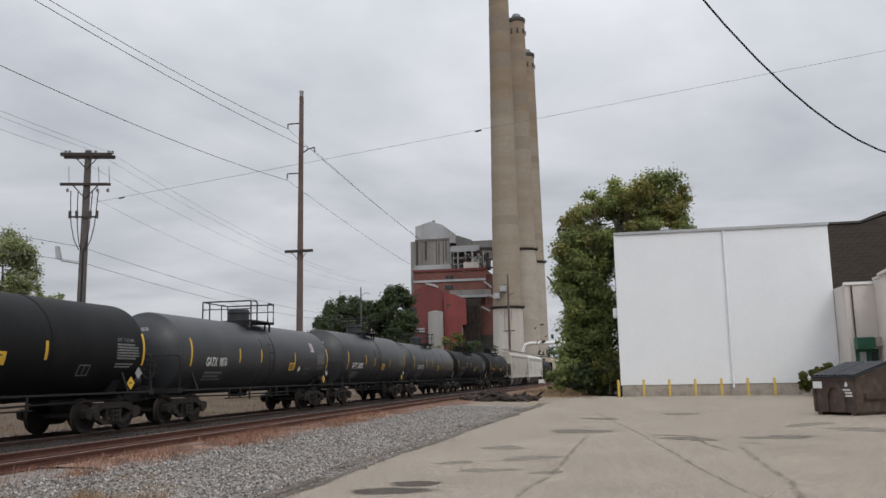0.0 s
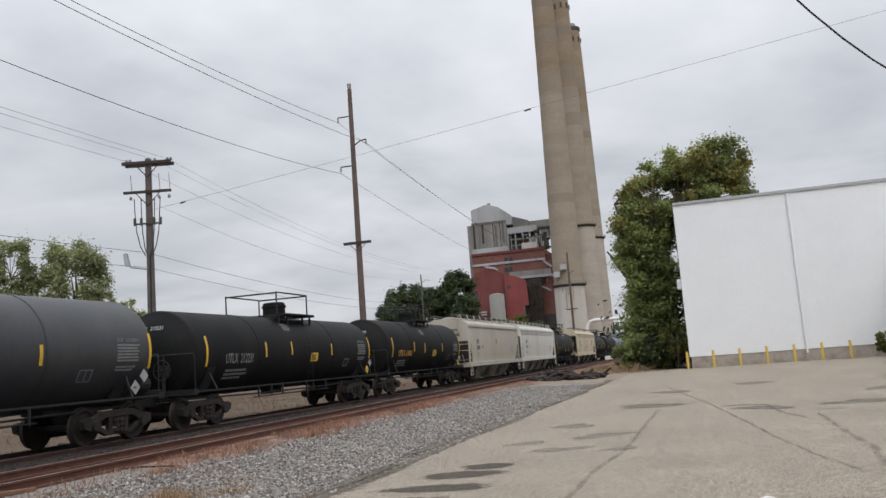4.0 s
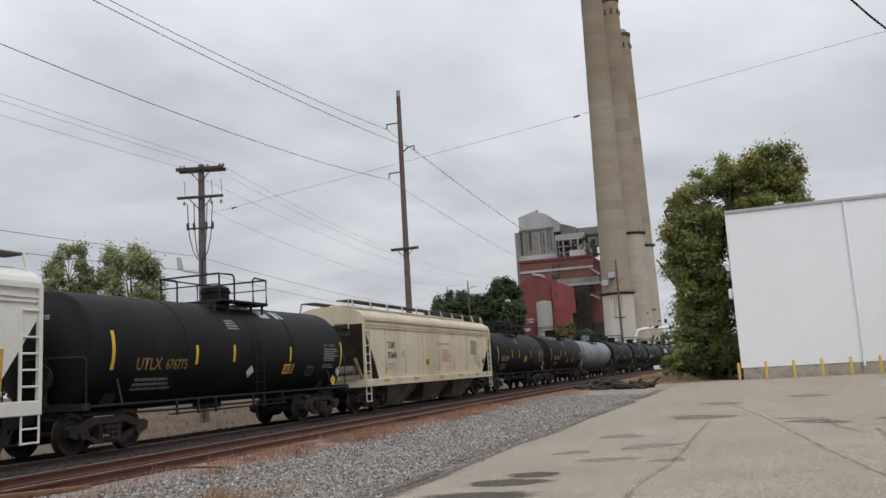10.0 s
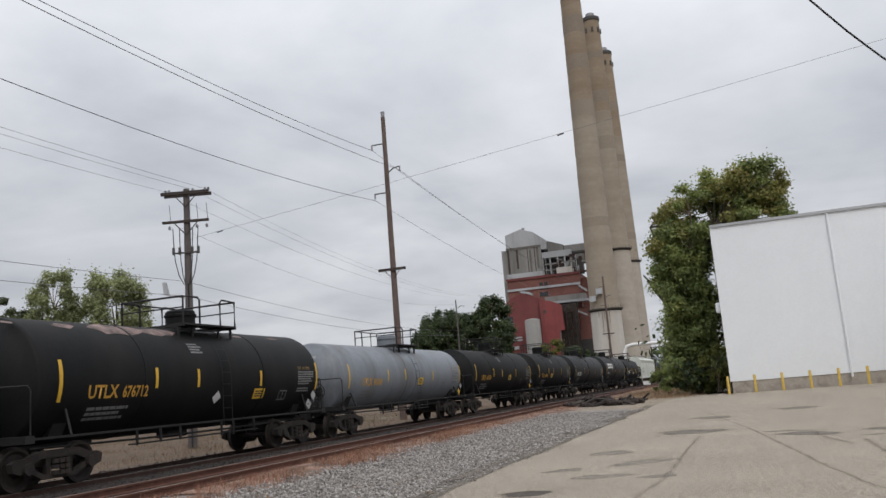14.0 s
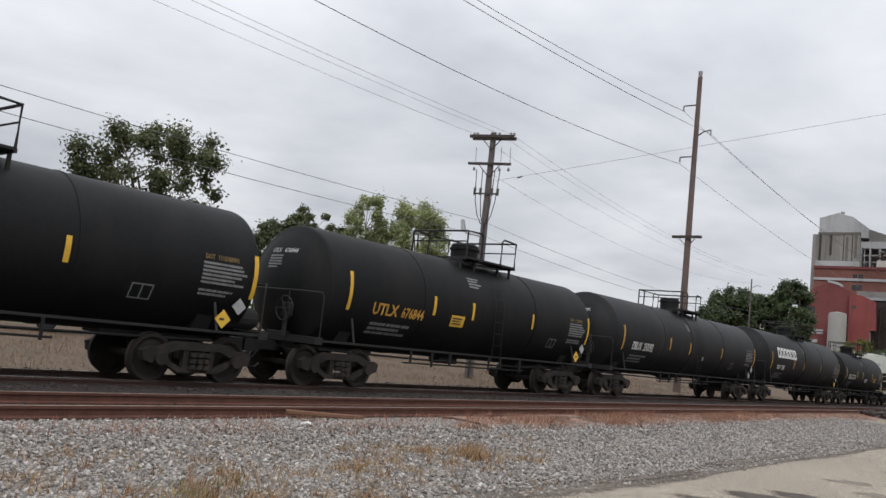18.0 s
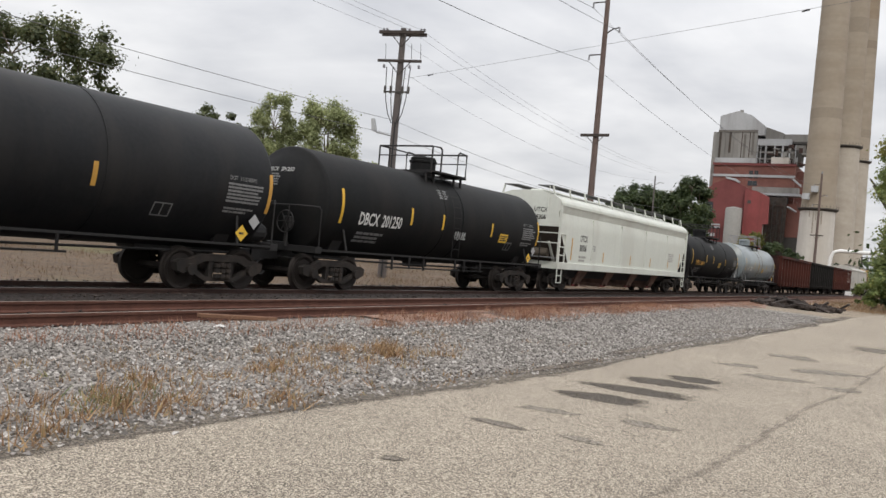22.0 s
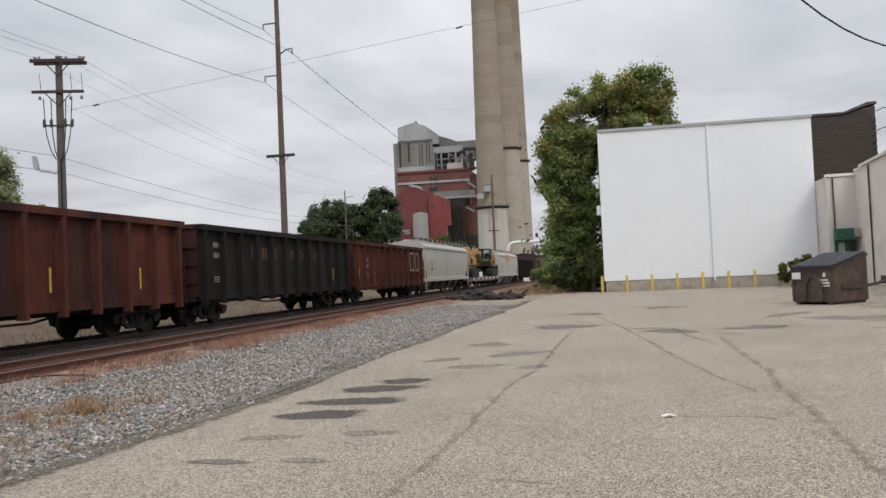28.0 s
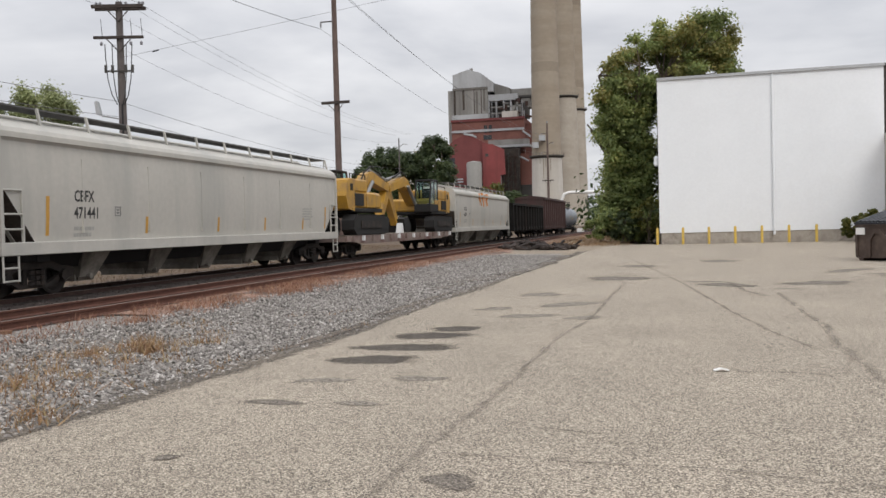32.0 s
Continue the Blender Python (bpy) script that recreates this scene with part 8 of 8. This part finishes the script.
EDGE_SOIL = speckled("gritty_edge_soil", [(0.0, (0.055, 0.044, 0.034)), (0.5, (0.150, 0.122, 0.096)), (1.0, (0.30, 0.26, 0.21))], 55, 0.9, 0.3, bump=0.8)
feathered(EDGE_SOIL, 0.9, 7.0)
edge_dirt()


def crack(pts, w, seed, label):
    rng = random.Random(seed)
    line = []
    for a, b in zip(pts, pts[1:]):
        d = math.hypot(b[0] - a[0], b[1] - a[1])
        n = max(2, int(d / 0.3))
        for i in range(n):
            u = i / n
            line.append((a[0] + (b[0] - a[0]) * u + rng.uniform(-0.02, 0.02), a[1] + (b[1] - a[1]) * u))
    line.append(pts[-1])
    bm = bmesh.new()
    prev, fade = None, []
    for i, (x, y) in enumerate(line):
        dx, dy = (line[min(i + 1, len(line) - 1)][0] - line[max(i - 1, 0)][0]), (line[min(i + 1, len(line) - 1)][1] - line[max(i - 1, 0)][1])
        q = math.hypot(dx, dy) or 1
        heart = 0.62 + 0.3 * math.sin(1.7 * i) * rng.random()
        z = 0.008 + 0.0004 * seed
        cur = [bm.verts.new((x + dy / q * o, y - dx / q * o, z)) for o in (-0.8 * w, -0.03 * w, 0.03 * w, 0.8 * w)]
        fade += [0.0, heart, heart, 0.0]
        if prev:
            for k in range(3):
                bm.faces.new((prev[k], prev[k + 1], cur[k + 1], cur[k]))
        prev = cur
    tagged(faded("asphalt_crack", bm, CRACK, fade), label, "crack", kind="structure")


crack([(-1.72, 2.6), (-1.66, 4.59), (-1.61, 5.44), (-1.54, 6.34), (-1.45, 7.19), (-1.40, 8.11), (-1.36, 9.4), (-1.22, 11.98), (-0.99, 13.37), (-0.81, 18.67), (-0.62, 22.0)], 0.10, 1, "long dirt-filled paving joint in the asphalt")
crack([(-1.0, 38.1), (-0.01, 28.67), (0.65, 23.0), (1.05, 18.5), (1.37, 14.6), (1.65, 12.1), (1.95, 10.6)], 0.09, 2, "dirt-filled crack across the car park")
crack([(2.63, 18.6), (2.49, 15.0), (2.46, 12.8), (2.28, 11.4), (2.22, 10.2), (2.17, 9.0), (2.10, 8.0), (2.02, 6.9), (2.05, 6.2), (2.1, 5.8)], 0.13, 3, "wandering crack along the asphalt")
crack([(0.80, 9.05), (0.98, 8.97), (1.22, 9.0), (1.59, 8.94), (1.75, 8.8)], 0.06, 4, "short hairline crack")
crack([(-1.46, 5.56), (-1.13, 5.54), (-0.55, 5.50), (0.04, 5.46), (0.55, 5.43), (0.99, 5.30), (1.4, 5.22), (1.9, 5.30)], 0.04, 5, "hairline crack across the asphalt")
crack([(-0.84, 6.36), (-0.56, 6.27), (-0.34, 6.22)], 0.03, 6, "short hairline crack")
crack([(1.27, 22.3), (1.92, 21.8), (2.04, 19.2), (2.25, 17.7)], 0.16, 7, "dirt-filled crack across the car park")
crack([(8.8, 30.1), (8.75, 26.0), (8.64, 22.9)], 0.12, 8, "dirt-filled crack near the dumpster")
crack([(5.0, 17.8), (5.6, 18.0), (6.27, 18.07), (7.4, 18.3)], 0.10, 9, "dirt-filled crack near the dumpster")
sc = thing("paper_scrap", pose(0.70, 9.03, 0.006, 0, 0, 15), "scrap of white paper on the asphalt", "litter")
part("sheet", prism([(-0.07, 0), (0.0, 0.02), (0.08, 0.0), (0.08, 0.012), (0.0, 0.032), (-0.07, 0.012)], "y", -0.03, 0.03), PAPER, sc)
sc = thing("paper_scrap", pose(-9.35, 9.1, 0.095, 0, 0, 40), "scrap of white paper on the gravel", "litter")
part("sheet", prism([(-0.09, 0), (0.0, 0.03), (0.08, 0.01), (0.08, 0.03), (0.0, 0.05), (-0.09, 0.02)], "y", -0.05, 0.05), PAPER, sc)


def tie_heap():
    rng = random.Random(21)
    rot = mat("rotten_tie_wood", (0.035, 0.026, 0.022), 0.95, 0, 0.4, 4, 0.5, 20, rand=0.4)
    short = cached("old_tie", lambda: box(-0.40, 0.40, -0.11, 0.11, -0.08, 0.08, 0.02), rot)
    long = cached("split_tie", lambda: box(-0.75, 0.75, -0.10, 0.10, -0.05, 0.05, 0.015), rot)
    h = thing("debris_heap", pose(-6.5, 50.6, 0), "low heap of rotten ties and dark debris", "debris")
    for k in range(100):
        x = rng.uniform(-2.0, 1.9)
        top = max(0.22, 1 - abs((x + 0.9) / 2.0)) * (0.7 + 0.3 * math.sin(7 * x))
        z = 0.06 + 0.62 * rng.random() * top
        share("old_tie", short if k % 3 else long, h, pose(x, rng.uniform(-1.3, 1.3), z, rng.uniform(-40, 40), rng.uniform(-34, 34), rng.uniform(-90, 90)))


tie_heap()


def stones(name, label, n, seed, region, size, material):
    """Loose stones as one mesh: squashed, turned octahedra."""
    rs = np.random.RandomState(seed)
    base = np.array([(1, 0, 0), (0, 1, 0), (-1, 0, 0), (0, -1, 0), (0, 0, 1), (0, 0, -1)], float)
    tri = np.array([(0, 1, 4), (1, 2, 4), (2, 3, 4), (3, 0, 4), (1, 0, 5), (2, 1, 5), (3, 2, 5), (0, 3, 5)])
    p = region(rs, n)
    n = len(p)
    v = base[None] * (1 + rs.uniform(-0.35, 0.35, (n, 6, 1)))
    s = size * rs.uniform(0.5, 1.5, (n, 1, 1)) * np.stack([rs.uniform(0.7, 1.3, n), rs.uniform(0.7, 1.3, n), rs.uniform(0.5, 0.95, n)], -1)[:, None]
    v = v * s
    a = rs.uniform(0, 6.28, n)
    b = rs.uniform(-0.7, 0.7, n)
    c, d = np.cos(a)[:, None], np.sin(a)[:, None]
    x, y, z = v[..., 0], v[..., 1], v[..., 2]
    x, z = x * np.cos(b)[:, None] + z * np.sin(b)[:, None], -x * np.sin(b)[:, None] + z * np.cos(b)[:, None]
    v = np.stack([x * c - y * d, x * d + y * c, z], -1) + p[:, None]
    me = bpy.data.meshes.new(name)
    me.from_pydata(v.reshape(-1, 3).tolist(), [], (tri[None] + 6 * np.arange(n)[:, None, None]).reshape(-1, 3).tolist())
    me.materials.append(material)
    return tagged(new(name, me), label, "stones", kind="stuff")


def stone_mat(name, stops):
    m = bpy.data.materials.new(name)
    m.use_nodes = True
    n, l = m.node_tree.nodes, m.node_tree.links
    bs = n["Principled BSDF"]
    bs.inputs["Roughness"].default_value = 0.85
    geo = n.new("ShaderNodeNewGeometry")
    rp = n.new("ShaderNodeValToRGB")
    while len(rp.color_ramp.elements) < len(stops):
        rp.color_ramp.elements.new(0.5)
    for e, (q, c) in zip(rp.color_ramp.elements, stops):
        e.position, e.color = q, (*c, 1)
    l.new(geo.outputs["Random Per Island"], rp.inputs[0])
    l.new(rp.outputs[0], bs.inputs["Base Color"])
    return m


STONE_GREY = stone_mat("grey_crushed_stone", ((0.0, (0.085, 0.077, 0.070)), (0.45, (0.220, 0.200, 0.182)), (0.85, (0.365, 0.338, 0.312)), (1.0, (0.52, 0.49, 0.46))))
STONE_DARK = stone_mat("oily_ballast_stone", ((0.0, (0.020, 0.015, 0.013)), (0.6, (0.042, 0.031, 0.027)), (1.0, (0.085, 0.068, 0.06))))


def gravel_region(rs, n):
    y = 1.5 + 40 * rs.uniform(0, 1, n) ** 1.7
    u = rs.uniform(0, 1, n)
    left = -14.7 + np.where(y < 11, 4.75, 5.75) + rs.normal(0, 0.12, n) + 0.012 * (y - 19)
    right = np.interp(y, [e[0] for e in EDGE], [e[1] for e in EDGE]) + rs.normal(-0.04, 0.09, n)
    x = left + (right - left) * u
    z = np.interp(right - x, [0, 1.3, 2.9, 4.3, 4.9], [0.004, 0.016, 0.045, 0.092, 0.085])
    return np.stack([x, y, z], -1)


def ballast_region(rs, n):
    y = -2 + 62 * rs.uniform(0, 1, n) ** 1.3
    x = -14.7 + 0.012 * (y - 19) + rs.uniform(-2.2, 4.7, n)
    return np.stack([x, y, np.interp(x - (-14.7 + 0.012 * (y - 19)), [1.5, 2.3, 3.0, 4.6], [0.14, 0.105, 0.07, 0.072])], -1)


stones("gravel_stones", "loose grey crushed stones on the gravel strip", 56000, 1, gravel_region, 0.021, STONE_GREY)
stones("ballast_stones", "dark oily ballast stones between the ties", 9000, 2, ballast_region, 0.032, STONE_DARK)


def tufts(name, label, spots, blades, height, material, seed):
    rs = np.random.RandomState(seed)
    v, f = [], []
    for x, y, z, k, r in spots:
        for _ in range(int(blades * k)):
            a, b = rs.uniform(0, 6.28), abs(rs.normal(0, 0.85))
            px, py = x + rs.normal(0, r), y + rs.normal(0, r)
            h = height * k ** 0.5 * rs.uniform(0.4, 1.2)
            lean = b * h
            w = rs.uniform(0.004, 0.009)
            t = rs.uniform(0, 6.28)
            i = len(v)
            v += [(px - w * math.cos(t), py - w * math.sin(t), z), (px + w * math.cos(t), py + w * math.sin(t), z), (px + lean * math.cos(a), py + lean * math.sin(a), z + h)]
            f.append((i, i + 1, i + 2))
    me = bpy.data.meshes.new(name)
    me.from_pydata(v, [], f)
    me.materials.append(material)
    return tagged(new(name, me), label, "weeds", kind="stuff")


DRY = stone_mat("dry_weed_stalks", ((0.0, (0.14, 0.075, 0.04)), (0.4, (0.27, 0.155, 0.08)), (0.8, (0.37, 0.245, 0.13)), (1.0, (0.24, 0.20, 0.09))))
RUSTY = stone_mat("rusty_dead_weeds", ((0.0, (0.15, 0.062, 0.036)), (0.5, (0.28, 0.135, 0.085)), (1.0, (0.36, 0.22, 0.14))))
FADED = stone_mat("faded_field_grass", ((0.0, (0.10, 0.062, 0.034)), (0.5, (0.155, 0.097, 0.054)), (0.8, (0.20, 0.13, 0.075)), (1.0, (0.11, 0.105, 0.045))))
GREENW = stone_mat("green_weed_blades", ((0.0, (0.07, 0.09, 0.03)), (0.5, (0.15, 0.17, 0.06)), (1.0, (0.26, 0.22, 0.10))))
rw = random.Random(8)
clumps = ((-5.9, 4.35, 1.5), (-5.95, 4.9, 1.4), (-6.7, 10.0, 1.9), (-6.95, 9.3, 1.0), (-6.2, 6.5, 0.6), (-8.05, 5.9, 0.6), (-8.7, 7.9, 0.4), (-5.7, 7.1, 0.7), (-7.05, 4.85, 0.7), (-6.4, 8.3, 0.8), (-5.2, 8.8, 0.4), (-7.6, 7.2, 0.6), (-6.3, 5.6, 1.0), (-5.5, 3.6, 1.2), (-7.4, 6.0, 0.8), (-6.0, 7.7, 0.6), (-5.45, 5.9, 0.9), (-7.0, 3.4, 1.2), (-7.5, 9.0, 1.1), (-7.1, 8.0, 1.0), (-6.6, 7.2, 1.1), (-8.0, 10.2, 0.7), (-6.1, 8.9, 0.7), (-7.9, 4.6, 1.0), (-8.6, 6.6, 0.7), (-6.5, 11.6, 0.6), (-7.7, 12.4, 0.8))
dry = []
for x, y, k in clumps:
    for _ in range(int(10 * k) + 2):
        dry.append((x + rw.gauss(0, 0.30), y + rw.gauss(0, 0.34), 0.025, k * rw.uniform(0.25, 0.9), rw.uniform(0.05, 0.12)))
dry += [(edge_x(y) + rw.uniform(-0.40, 0.0), y, 0.01, rw.uniform(0.1, 0.45), rw.uniform(0.04, 0.10)) for y in [2.2 + 0.16 * k for k in range(70)] if rw.random() < 0.30]
dry += [(rw.uniform(-8.6, -5.0), rw.uniform(3, 16), 0.03, rw.uniform(0.08, 0.3), 0.06) for _ in range(45)]
tufts("dry_weeds", "clumps of dry tan weeds in the gravel", dry, 24, 0.15, DRY, 3)
tufts("green_weeds", "a few green weeds in the gravel", [(x + rw.gauss(0, 0.2), y + rw.gauss(0, 0.2), 0.03, 0.5 * k, 0.08) for x, y, k in clumps[:2] + clumps[8:9] for _ in range(3)], 26, 0.15, GREENW, 4)
tufts("rusty_weeds", "rust-coloured dead weeds along the rails", [(-14.7 + 5.3 + 0.012 * (y - 19) + rw.uniform(-0.5, 0.95), y, 0.09, rw.uniform(0.2, 1.5) ** 1.4 * (1.25 if 12 < y < 34 else 0.5), 0.20) for y in [4 + 0.11 * k for k in range(520)]], 34, 0.15, RUSTY, 5)
tufts("field_grass", "tan dead grass beyond the tracks", [(rw.uniform(-42, -17.8), rw.uniform(-2, 75), -0.05, rw.uniform(0.6, 1.5), 0.6) for _ in range(1100)], 26, 0.20, FADED, 6)
tufts("verge_grass", "dry grass at the end of the gravel", [(rw.uniform(-8, -1.8), rw.uniform(56, 100), -0.05, rw.uniform(0.8, 2.0), 0.5) for _ in range(420)], 26, 0.3, DRY, 7)
tm = thing("broken_tie", pose(-10.05, 10.2, 0.17, 0, 3, 82), "weathered orange-brown tie end beside the siding", "railway tie")
part("timber", box(-0.8, 0.8, -0.05, 0.05, -0.06, 0.01, 0.012), mat("weathered_tie_wood", (0.17, 0.088, 0.052), 0.9, 0, 0.3, 4, 0.4, 25), tm)


def motions():
    """The train rolls past at a steady pace; every car follows the track."""
    for i, car in enumerate(CARS):
        mid = (JOINTS[i] + JOINTS[i + 1]) / 2
        rows = []
        for t, d in TRAVEL:
            x, y, a = on_track(mid - d)
            rows.append((t, pose(x, y, RAIL_Z, 0, 0, -math.degrees(a))))
        walk(car, rows)
    for load, i, off in LOADS:
        mid = (JOINTS[i] + JOINTS[i + 1]) / 2 + off
        rows = []
        for t, d in TRAVEL:
            x, y, a = on_track(mid - d)
            rows.append((t, pose(x, y, RAIL_Z + 1.08, 0, 0, -math.degrees(a))))
        walk(load, rows)


motions()
